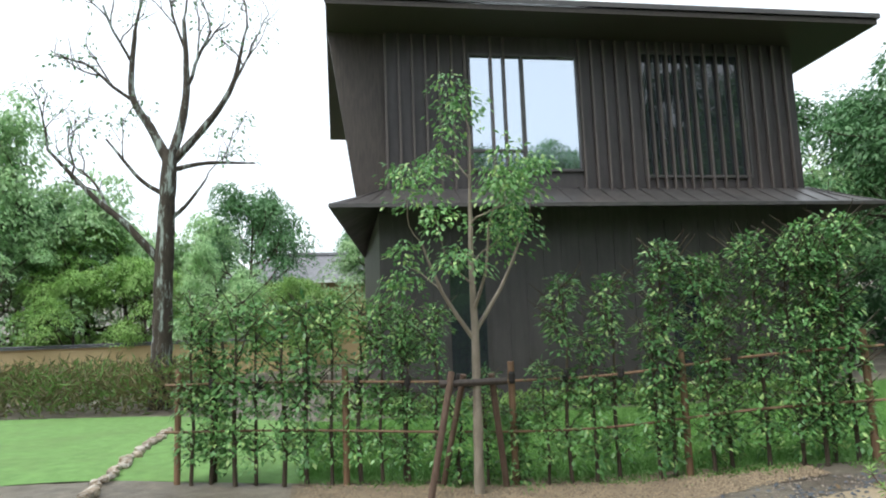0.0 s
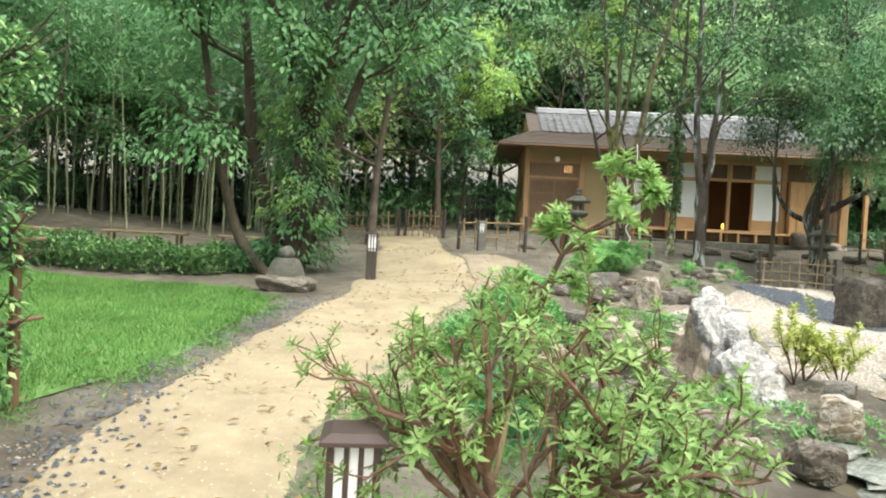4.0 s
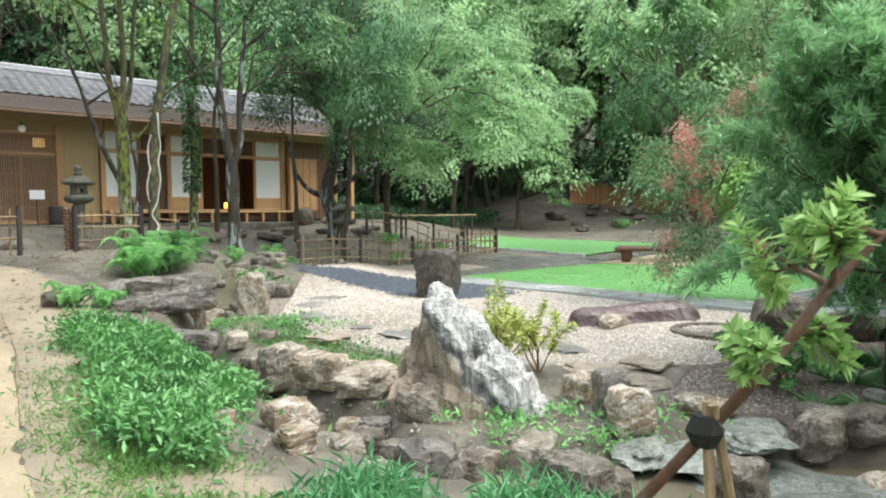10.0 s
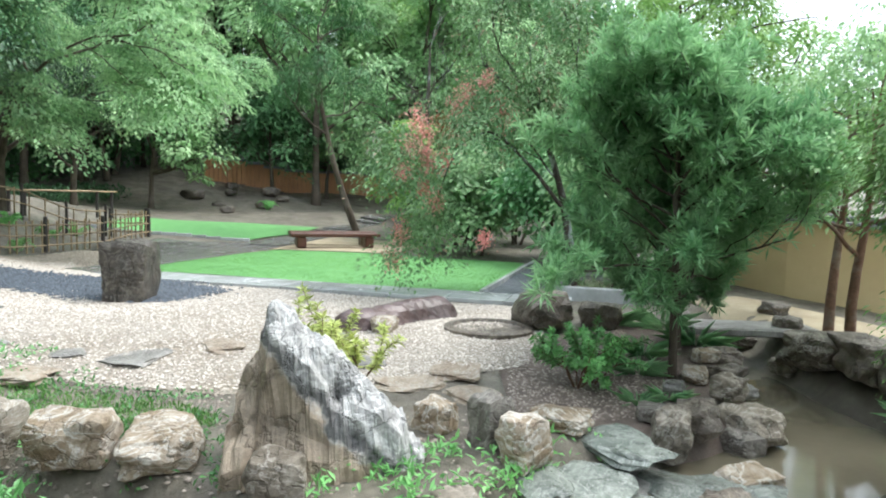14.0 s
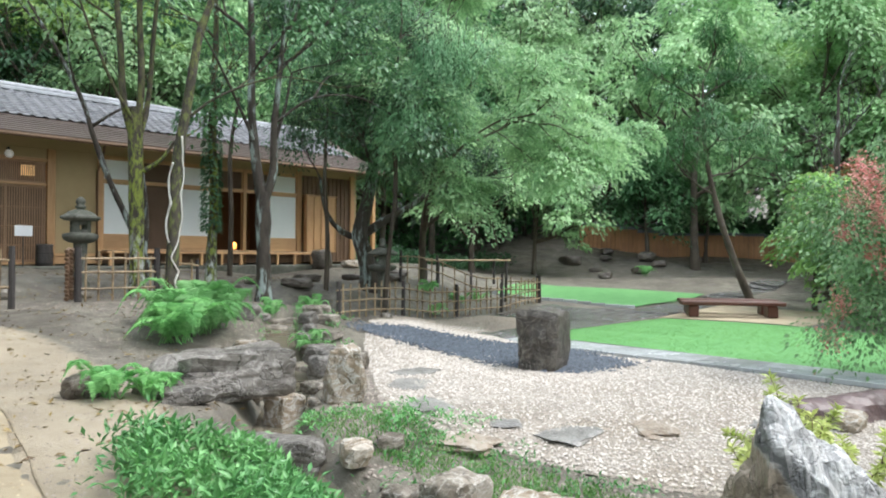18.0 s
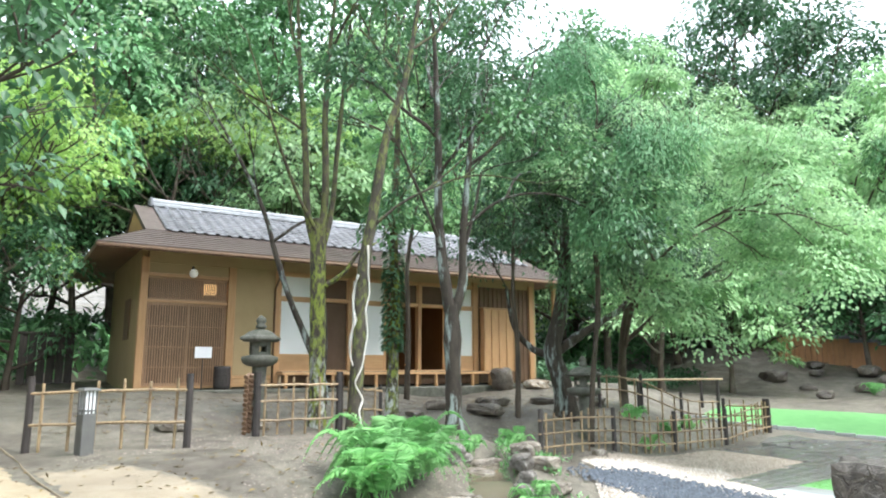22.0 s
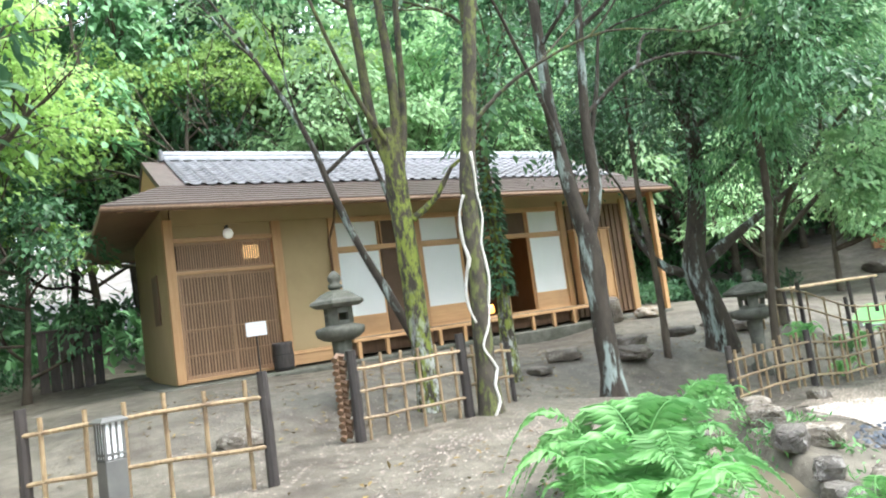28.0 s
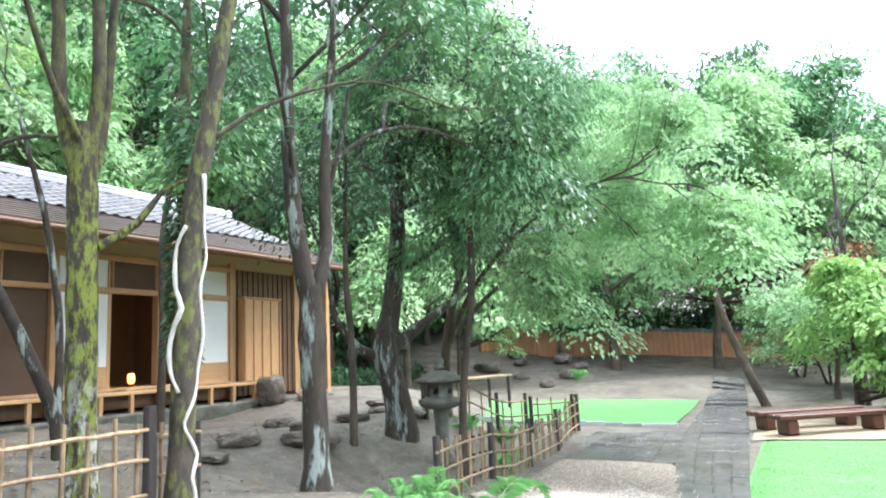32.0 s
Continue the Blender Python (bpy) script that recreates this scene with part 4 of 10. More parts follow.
    bx("room_ceiling", 2.97, 10.4, 0.14, 3.2, 2.62, 2.66, BROWN_WOOD)
    # veranda bench of cane slats
    deck = bx("veranda_bench", 2.9, 8.62, -0.5, -0.47, 0.27, 0.33, CEDAR_FLAT, label="narrow slatted veranda bench on short posts")
    bx("bench_back_rail", 2.9, 8.62, -0.1, -0.07, 0.27, 0.33, CEDAR_FLAT, deck)
    bench_slat = Build().box(0, 0, 0, 0.026, 0.4, 0.022, bev=0.004).mesh("bench_slat", BAMBOO)
    for s in range(170):
        shared("bench_slat", bench_slat, deck, pose(2.93 + s * 0.0336, -0.285, 0.338))
    for x in np.linspace(3.0, 8.55, 11):
        bx("bench_post", x - 0.035, x + 0.035, -0.5, -0.43, -0.06, 0.27, CEDAR, deck)
    # shutter box of pale boards
    box_ = bx("shutter_box", 8.56, 9.6, -0.2, -0.02, 0.34, 2.0, CEDAR, label="pale boarded shutter box with vertical battens")
    for x in (8.56, 8.81, 9.06, 9.31, 9.565):
        bx("batten", x, x + 0.035, -0.225, -0.2, 0.36, 1.98, CEDAR, box_, 0.003)
    bx("box_cap", 8.52, 9.64, -0.24, -0.01, 2.0, 2.04, CEDAR_FLAT, box_)
    # small side window and down pipe
    bx("side_window", -0.03, 0.0, 1.2, 1.9, 1.05, 1.95, BROWN_WOOD, label="small dark slatted side window")
    pipe = Build().tube([(2.83, -0.55, 2.78), (2.83, -0.42, 2.5), (2.83, -0.06, 2.2), (2.83, -0.06, 0.1)], 0.025, 8)
    part("down_pipe", pipe, BROWN_WOOD, house, "thin brown down pipe", True)
    # globe lamp over the door
    lamp = part("wall_lamp", Build().tube([(1.0, 0.04, 2.55), (1.0, -0.1, 2.56), (1.0, -0.14, 2.5)], 0.02, 8), GREY_POST, house, "round white globe lamp on a dark bracket", True)
    part("globe", Build().lathe([(0.02, 0.09), (0.06, 0.075), (0.085, 0.03), (0.09, -0.01), (0.075, -0.055), (0.04, -0.085), (0.005, -0.09)], 16, (1.0, -0.14, 2.42)), BULB, lamp, "", True)
    # roof: tiled upper slopes, brown copper eaves all round
    RY, RZ, EY, EZ = 2.18, 4.28, 0.2, 3.35
    x0, x1 = 0.45, 10.45
    slope = Vector((0, EY - RY, EZ - RZ))
    run = slope.length
    deckb = Build()
    for s, y_end in ((1, EY), (-1, 2 * RY - EY)):
        deckb.add([(x0 - 0.42, RY, RZ), (x1 + 0.35, RY, RZ), (x1 + 0.35, y_end, EZ), (x0 - 0.42, y_end, EZ),
                   (x0 - 0.42, RY, RZ - 0.12), (x1 + 0.35, RY, RZ - 0.12), (x1 + 0.35, y_end, EZ - 0.12), (x0 - 0.42, y_end, EZ - 0.12)],
                  [(0, 1, 2, 3), (7, 6, 5, 4), (0, 3, 7, 4), (1, 5, 6, 2), (3, 2, 6, 7)])
    roof = part("roof", deckb, COPPER, house, "brown copper roof deck and verges")
    cols, rows_ = 39, 11
    w, hgt = (x1 - x0) / cols, run / rows_
    prof = [(-0.5, 0.012), (-0.42, 0.03), (-0.3, 0.042), (-0.18, 0.03), (-0.02, 0.006), (0.2, 0.0), (0.38, 0.004), (0.5, 0.012)]
    tb = Build()
    tv = [(u * w * 1.02, 0.55 * hgt, 0.004 + q * 0.9) for u, q in prof] + [(u * w * 1.02, -0.55 * hgt, 0.028 + q) for u, q in prof] + [(u * w * 1.02, -0.55 * hgt, 0.004 + q) for u, q in prof]
    n = len(prof)
    tf = [(k, k + n, k + n + 1, k + 1) for k in range(n - 1)] + [(k + n, k + 2 * n, k + 2 * n + 1, k + n + 1) for k in range(n - 1)]
    tb.add(tv, tf)
    tile = tb.mesh("roof_tile", TILE, True)
    tilt = math.atan2(RZ - EZ, RY - EY)
    rest = Build()
    count = 0
    for r in range(rows_):
        for c in range(cols):
            u = (r + 0.5) / rows_
            at = (x0 + (c + 0.5) * w, EY + (RY - EY) * u, EZ + (RZ - EZ) * u)
            m = pose(*at, math.degrees(tilt), 0, 0)
            if r < 7:
                shared("roof_tile", tile, roof, m)
            else:
                rest.add([tuple(m @ Vector(p)) for p in tv], tf)
    tagged(part("upper_roof_tiles", rest, TILE, roof, "grey pantiles below the ridge", True), kind="stuff")
    rb = Build()
    rb.tube([(x0 - 0.05, RY, RZ + 0.14), (x1 + 0.05, RY, RZ + 0.14)], 0.07, 10)
    rb.box((x0 + x1) / 2, RY, RZ + 0.05, x1 - x0 + 0.04, 0.2, 0.09, bev=0.015)
    part("ridge_cap", rb, RIDGE_TILE, roof, "ridge tiles painted pale for the highlight along the ridge", False)
    part("ridge_end", Build().box(x0 - 0.06, RY, RZ + 0.1, 0.08, 0.26, 0.24, bev=0.03), TILE, roof)
    for gxv in (x0 - 0.40, x1 + 0.3):
        gable = Build()
        gable.add([(gxv, EY + 0.15, EZ - 0.1), (gxv, 2 * RY - EY - 0.15, EZ - 0.1), (gxv, RY, RZ - 0.1)], [(0, 1, 2)])
        gable.add([(gxv + 0.03, EY + 0.15, EZ - 0.1), (gxv + 0.03, 2 * RY - EY - 0.15, EZ - 0.1), (gxv + 0.03, RY, RZ - 0.1)], [(2, 1, 0)])
        part("gable_board", gable, CEDAR, roof, "reddish wooden gable board")
    # eaves in stepped courses
    outer = (-0.98, -1.0, 10.95, 5.36)
    inner = (x0 - 0.42, EY, x1 + 0.35, 2 * RY - EY)
    zo, zi = 2.8, 3.33
    for k in range(8):
        a, b = k / 8, (k + 1.25) / 8
        ring = lambda u: [outer[q] + (inner[q] - outer[q]) * min(u, 1) for q in range(4)]
        p, q = ring(a), ring(b)
        za, zb = zo + (zi - zo) * a + 0.022, zo + (zi - zo) * min(b, 1)
        bb = Build()
        lo = [(p[0], p[1]), (p[2], p[1]), (p[2], p[3]), (p[0], p[3])]
        hi = [(q[0], q[1]), (q[2], q[1]), (q[2], q[3]), (q[0], q[3])]
        for s in range(4):
            t = (s + 1) % 4
            bb.add([(*lo[s], za), (*lo[t], za), (*hi[t], zb), (*hi[s], zb), (*lo[s], za - 0.03), (*lo[t], za - 0.03)], [(0, 1, 2, 3), (4, 5, 1, 0)])
        part("eave_course", bb, COPPER, roof)
    fascia = Build()
    for ya, yb, xa, xb in ((-1.0, -0.96, -0.98, 10.95), (5.32, 5.36, -0.98, 10.95), (-0.96, 5.32, -0.98, -0.94), (-0.96, 5.32, 10.91, 10.95)):
        fascia.box((xa + xb) / 2, (ya + yb) / 2, 2.755, xb - xa, yb - ya, 0.09, bev=0.004)
    part("fascia", fascia, BROWN_WOOD, roof)
    under = Build()
    lo = [(-0.94, -0.96, 2.74), (10.91, -0.96, 2.74), (10.91, 5.32, 2.74), (-0.94, 5.32, 2.74)]
    hi = [(0.02, 0.05, 2.92), (10.5, 0.05, 2.92), (10.5, 4.36, 2.92), (0.02, 4.36, 2.92)]
    for s in range(4):
        t = (s + 1) % 4
        under.add([lo[s], lo[t], hi[t], hi[s]], [(3, 2, 1, 0)])
    part("soffit", under, BROWN_WOOD, roof, "brown boarded soffit")
    for x in np.arange(-0.7, 10.8, 0.45):
        rb = Build().add([(x - 0.02, -0.94, 2.70), (x + 0.02, -0.94, 2.70), (x + 0.02, 0.05, 2.88), (x - 0.02, 0.05, 2.88),
                          (x - 0.02, -0.94, 2.74), (x + 0.02, -0.94, 2.74), (x + 0.02, 0.05, 2.92), (x - 0.02, 0.05, 2.92)],
                         [(0, 1, 2, 3), (0, 3, 7, 4), (1, 5, 6, 2), (0, 4, 5, 1)])
        part("rafter", rb, CEDAR_FLAT, roof)
    gut = Build().tube([(-1.0, -1.05, 2.73), (10.95, -1.05, 2.73)], 0.04, 8)
    part("gutter", gut, BROWN_WOOD, roof, "brown half-round gutter", True)
    return house


tea_house()
room_lamp = thing("paper_floor_lamp", "small glowing paper lamp standing on the tatami floor", "lamp", at=(6.95, 1.1, 0.36))
part("shade", Build().lathe([(0.04, 0.06), (0.065, 0.1), (0.07, 0.16), (0.06, 0.22), (0.035, 0.25)], 14), WARM_LAMP, room_lamp, "glowing paper shade", True)
part("foot", Build().lathe([(0.08, 0.0), (0.08, 0.03), (0.03, 0.05)], 12), BLACK_WOOD, room_lamp)
back_shed = thing("dark_screen_fence", "dark wooden screen fence beside the tea house", "fence", at=(-1.0, 4.2, 0.0))
for k in range(6):
    part("board", Build().box(-0.9 + k * 0.2, 0, 0.6, 0.17, 0.04, 1.3, bev=0.006), BLACK_WOOD, back_shed)
part("top_rail", Build().box(-0.4, 0.0, 1.28, 1.3, 0.09, 0.06, bev=0.006), BLACK_WOOD, back_shed)


# ---- the dark two-storey house ----
def dark_house():
    house = thing("dark_house", "two-storey modern Japanese house clad in dark vertical boards", "house")
    X = -11.7
    y0, y1 = -22.75, -13.75

    def bx(name, x0, x1, ya, yb, z0, z1, material, parent=house, bev=0.008, label=""):
        return part(name, Build().box((x0 + x1) / 2, (ya + yb) / 2, (z0 + z1) / 2, x1 - x0, yb - ya, z1 - z0, bev=bev), material, parent, label)

    low = bx("lower_wall", X - 7, X, y0 - 0.2, y1 + 0.1, -1.5, 2.5, DARK_BOARD, bev=0.0, label="dark boarded ground floor wall")
    up = bx("upper_wall", X - 7, X, y0, y1, 2.5, 6.2, DARK_BOARD, bev=0.0, label="dark boarded upper wall")
    for k in range(24):
        y = y0 - 0.1 + (y1 - y0) * (k + 0.5) / 24
        bx("seam_batten", X, X + 0.02, y - 0.015, y + 0.015, -1.4, 2.3, DARK_BOARD, low, 0.0)
    # dark windows in the ground floor
    for ya, yb in ((-21.6, -20.9), (-17.0, -16.4)):
        bx("window", X - 0.02, X + 0.03, ya, yb, -0.9, 1.5, DARK_GLASS, low, 0.0, "tall dark ground floor window")
    # upper windows with frames
    def window(ya, yb, z0, z1, pane=WINDOW_GLASS):
        w = bx("window", X - 0.05, X + 0.015, ya, yb, z0, z1, pane, up, 0.0, "large window that mirrors the bright sky")
        for a, b, c, d in ((ya - 0.05, ya, z0 - 0.05, z1 + 0.05), (yb, yb + 0.05, z0 - 0.05, z1 + 0.05), (ya, yb, z0 - 0.06, z0), (ya, yb, z1, z1 + 0.05)):
            bx("frame_bar", X, X + 0.06, a, b, c, d, DARK_METAL, w, 0.004)
        return w
    w1 = window(-21.02, -18.78, 3.38, 5.75)
    bx("frame_bar", X, X + 0.06, -19.98, -19.9, 3.38, 5.75, DARK_METAL, w1, 0.004)
    bx("frame_bar", X, X + 0.05, -21.02, -19.95, 3.72, 3.78, DARK_METAL, w1, 0.004)
    w2 = window(-17.33, -15.0, 3.25, 5.9, DARK_GLASS)
    bx("frame_bar", X, X + 0.05, -15.9, -15.82, 3.25, 5.9, DARK_METAL, w2, 0.004)
    gaps = [(-21.05, -18.75)]
    y, k = y0, 0
    while y < y1 + 0.01:
        clear = any(a < y < b for a, b in gaps)
        if not clear or abs(y + 20.6) < 0.14 or abs(y + 20.25) < 0.14:
            bx("batten", X + 0.02, X + 0.1, y - 0.022, y + 0.022, 2.85, 6.15, DARK_BATTEN, up, 0.004)
        y += 0.27 if -17.5 > y or y > -16.2 else 0.2
    # skirt roof between the storeys
    def eave(name, x_out, ya, yb, z_out, x_in, yc, yd, z_in, thick, label):
        first = None
        xb = X - 8
        lo = [(x_out, ya), (x_out, yb), (xb, yb), (xb, y0 - 0.05)]
        hi = [(x_in, yc), (x_in, yd), (xb, yd), (xb, yc)]
        for s in range(4):
            t = (s + 1) % 4
            b = Build().add([(*lo[s], z_out), (*lo[t], z_out), (*hi[t], z_in), (*hi[s], z_in), (*lo[s], z_out - thick), (*lo[t], z_out - thick)],
                            [(0, 1, 2, 3), (4, 5, 1, 0), (4, 5, 2, 3)])
            sheet = part(name, b, DARK_METAL, house, label)
            first = first or sheet
        return first
    fin = Build()
    rim = [(y0, 2.9), (-23.36, 2.72), (-23.9, 6.3), (y0, 6.3)]
    fin.add([(x, y, z) for x in (X - 0.12, X - 0.04) for y, z in rim], [(0, 1, 2, 3), (7, 6, 5, 4), (0, 4, 5, 1), (1, 5, 6, 2), (2, 6, 7, 3), (3, 7, 4, 0)])
    part("side_wall", fin, BLACK_WOOD, house, "dark splayed side wall between the eaves")
    skirt = eave("skirt_roof", -10.75, -23.9, -12.6, 2.5, X, y0, y1, 2.98, 0.07, "dark metal skirt roof between the storeys")
    for k in range(26):
        y = -23.6 + k * 0.43
        sb = Build().add([(-10.8, y - 0.008, 2.51), (-10.8, y + 0.008, 2.51), (X, min(max(y, y0), y1) + 0.008, 3.0), (X, min(max(y, y0), y1) - 0.008, 3.0),
                          (-10.8, y - 0.008, 2.535), (-10.8, y + 0.008, 2.535), (X, min(max(y, y0), y1) + 0.008, 3.02), (X, min(max(y, y0), y1) - 0.008, 3.02)],
                         [(4, 5, 6, 7), (0, 4, 7, 3), (1, 2, 6, 5), (0, 1, 5, 4)])
        part("seam", sb, DARK_METAL, skirt)
    top = eave("roof", -10.5, -23.95, -12.5, 6.42, X - 3.5, -19.8, -16.6, 8.6, 0.1, "dark metal hipped roof with deep eaves")
    bx("soffit", X - 7.5, -10.55, -23.9, -12.55, 6.2, 6.3, BLACK_WOOD, top, 0.0)
    return house


dark_house()


def far_house(x, y):
    z = gz(x, y)
    t = thing("far_house", "distant low house with a dark tiled roof behind the trees", "house", at=(x, y, z))
    part("wall", Build().box(0, 0, 2.2, 5.0, 7.0, 4.4), CREAM, t)
    r = Build()
    lo, hi = [(-3.3, -4.4, 4.3), (3.3, -4.4, 4.3), (3.3, 4.4, 4.3), (-3.3, 4.4, 4.3)], [(0, -2.6, 6.0), (0, 2.6, 6.0)]
    r.add(lo + hi, [(0, 1, 4), (1, 2, 5, 4), (2, 3, 5), (3, 0, 4, 5), (3, 2, 1, 0)])
    part("roof", r, TILE, t, "dark grey tiled roof")
    part("ridge", Build().box(0, 0, 6.06, 0.3, 5.6, 0.2, 0, 0.04), TILE, t)
    part("eave_edge", Build().box(3.3, 0, 4.25, 0.1, 8.8, 0.14), WHITE, t)


far_house(-37.5, -24.6)


# ---- garden stonework ----
def ball(level):
    bm = bmesh.new()
    bmesh.ops.create_icosphere(bm, subdivisions=level, radius=1.0)
    v = np.array([p.co[:] for p in bm.verts])
    f = [tuple(p.index for p in face.verts) for face in bm.faces]
    bm.free()
    return v, f


BALLS = {k: ball(k) for k in (2, 3, 4)}


def rock_mesh(name, seed, size, material, level=3, cuts=9, lumps=0.18, lean=(0, 0), pointed=0.0, rough=0.032, boxy=0.45):
    """A broken stone: a ball cut by random planes, with lumps and grain."""
    rng = np.random.default_rng(seed)
    v, f = BALLS[level]
    v = v.copy()
    for n in unit(rng, cuts):
        d = rng.uniform(0.55, 0.85)
        over = np.maximum(v @ n - d, 0)
        v -= over[:, None] * n * 0.92
    v = v * (1 - boxy) + boxy * 0.86 * v / np.abs(v).max(1, keepdims=True)
    shift = rng.uniform(-50, 50, 3)
    out = []
    for p in v:
        q = Vector(p)
        k = 1 + lumps * noise.noise(q * 1.6 + Vector(shift)) + rough * (1 - 2 * abs(noise.noise(q * 4 + Vector(shift)))) + rough * 0.7 * noise.noise(q * 10 + Vector(shift)) + rough * 0.45 * noise.noise(q * 21 + Vector(shift))
        p = p * k
        if pointed:
            s = 1 - pointed * (p[2] + 1) / 2
            p = np.array([p[0] * s, p[1] * s, p[2]])
        out.append((p[0] * size[0] + lean[0] * p[2], p[1] * size[1] + lean[1] * p[2], p[2] * size[2]))
    b = Build()
    b.v, b.f = out, f
    return b.mesh(name, material, False)


def rock(x, y, size, seed, material, label, level=3, sink=0.3, rz=0.0, name="rock", cuts=9, lean=(0, 0), pointed=0.0, group="", dz=0.0, lumps=0.18, boxy=0.45):
    me = rock_mesh(name, seed, size, material, level, cuts, lumps, lean, pointed, boxy=boxy)
    ob = new(name, me)
    ob.matrix_basis = pose(x, y, gz(x, y) + size[2] * (1 - sink) + dz, 0, 0, rz)
    return tagged(ob, label, "rock", group)


def ridge_rock(name, label, start, end, stations, material, seed, crag=0.05, wave=0.12, square=0.6):
    """A long stone: cross-sections of (share, half width, height, offset) along a line on the ground, roughened."""
    p0, p1 = np.array(start, float), np.array(end, float)
    L = np.linalg.norm(p1 - p0)
    ux, uy = (p1 - p0) / L
    base = min(gz(*p0), gz(*p1))
    st = spline(stations, 0.02)
    shift = Vector(np.random.default_rng(seed).uniform(-40, 40, 3))
    ring = 28
    b = Build()
    for s, w, h, off in st:
        for k in range(ring):
            a = math.pi * (k / (ring - 1)) * 1.2 - 0.1 * math.pi
            c, sn = math.cos(a), math.sin(a)
            q = 1 / max(abs(c), abs(sn), 0.3)
            c, sn = c * (1 + square * (q - 1)), sn * (1 + square * (q - 1))
            x, y, z = s * L, off + w * c * (1.05 - 0.3 * max(sn, 0)), h * sn - 0.08
            n = Vector((x, y, z)) + shift
            k_ = wave * noise.noise(n * 2.2) + crag * (1 - 2 * abs(noise.noise(n * 5))) + crag * 0.6 * noise.noise(n * 13) + crag * 0.35 * noise.noise(n * 29)
            x, y, z = x + k_ * 0.5 * (s - 0.5), y + k_ * c, z + k_ * max(sn, 0)
            b.v.append((x * ux - y * uy, x * uy + y * ux, z))
    n = len(st)
    for r in range(n - 1):
        for k in range(ring - 1):
            i = r * ring + k
            b.f.append((i, i + 1, i + ring + 1, i + ring))
    b.f.append(tuple(range(ring)))
    b.f.append(tuple(range((n - 1) * ring, n * ring))[::-1])
    ob = new(name, b.mesh(name, material))
    ob.matrix_basis = pose(p0[0], p0[1], base)
    return tagged(ob, label, "rock")


ridge_rock("standing_stone", "tall pale grey standing stone with a jagged top", (0.63, -15.86), (1.1, -16.9),
           [(0.0, 0.2, 0.4, 0), (0.03, 0.26, 0.58, 0.0), (0.07, 0.28, 0.68, 0.01), (0.13, 0.28, 0.73, 0.02), (0.17, 0.24, 0.86, 0.03), (0.21, 0.22, 0.94, 0.03), (0.28, 0.23, 0.92, 0.03), (0.36, 0.26, 0.83, 0.02), (0.5, 0.28, 0.7, 0.0), (0.65, 0.27, 0.53, 0), (0.8, 0.25, 0.36, 0), (0.93, 0.2, 0.2, 0), (1.0, 0.12, 0.08, 0)],
           STANDING_ROCK, 5, 0.07, 0.16, 0.4)
rock(4.6, -11.8, (0.33, 0.30, 0.48), 12, WATER_STONE, "dark brown upright water stone with a flat top", 4, 0.22, 20, "water_stone", 7, (0.04, 0), -0.16, lumps=0.1, boxy=0.85)
ridge_rock("lying_stone", "long smooth purple-brown lying stone in the gravel", (3.8, -15.1), (5.3, -15.95),
           [(0.0, 0.12, 0.14, 0), (0.06, 0.22, 0.27, 0), (0.3, 0.27, 0.33, 0), (0.6, 0.26, 0.34, 0), (0.85, 0.26, 0.36, 0), (0.96, 0.2, 0.26, 0), (1.0, 0.1, 0.1, 0)], PURPLE_ROCK, 9, 0.012, 0.07, 0.2)
rock(4.0, -15.55, (0.24, 0.15, 0.11), 78, ROCK_PALE, "small pale stone beside the lying stone", 3, 0.25)
CLEFT_ROCK = stony("dark_cleft_rock", ((0.045, 0.04, 0.034), (0.10, 0.088, 0.074), (0.165, 0.148, 0.128), (0.27, 0.25, 0.22)), (0.33, 0.31, 0.28), 0.5, jitter=0.15)
rock(0.28, -11.42, (0.64, 0.34, 0.27), 5, CLEFT_ROCK, "long dark cleft rock over the stream", 4, 0.22, -4, cuts=5, boxy=0.8, lumps=0.3)
rock(0.74, -11.68, (0.155, 0.16, 0.25), 6, ROCK_PALE, "blocky grey rock at the stream head", 4, 0.22, 10, cuts=4, boxy=0.92, lumps=0.1)
rock(1.19, -12.02, (0.24, 0.2, 0.31), 7, ROCK_PALE, "pointed pale rock at the stream head", 4, 0.2, -35, cuts=7, pointed=0.3, boxy=0.7)
rock(-0.98, -11.5, (0.16, 0.13, 0.12), 8, ROCK_DARK, "low dark rock under the fern", 3, 0.25)
rock(-0.28, -11.82, (0.25, 0.13, 0.09), 14, CLEFT_ROCK, "flat grey rock beside the cleft rock", 3, 0.25, -6, boxy=0.7)
rock(-0.06, -12.62, (0.56, 0.17, 0.19), 9, CLEFT_ROCK, "long sloping dark rock by the stream", 4, 0.2, -49, cuts=6, boxy=0.7)
for k, (x, y, s) in enumerate([(0.92, -11.72, 0.07), (0.94, -11.86, 0.06), (0.9, -11.95, 0.05), (-0.24, -13.18, 0.14), (0.1, -13.22, 0.11), (0.35, -13.28, 0.13), (-0.5, -11.55, 0.09), (1.5, -9.55, 0.13), (1.0, -9.75, 0.12)]):
    rock(x, y, (s * 1.25, s, s * 0.8), 40 + k, ROCK_PALE if k % 2 else ROCK, "small stone set at the stream head", 3, 0.25, 50 * k, group="stream head stones", boxy=0.6)
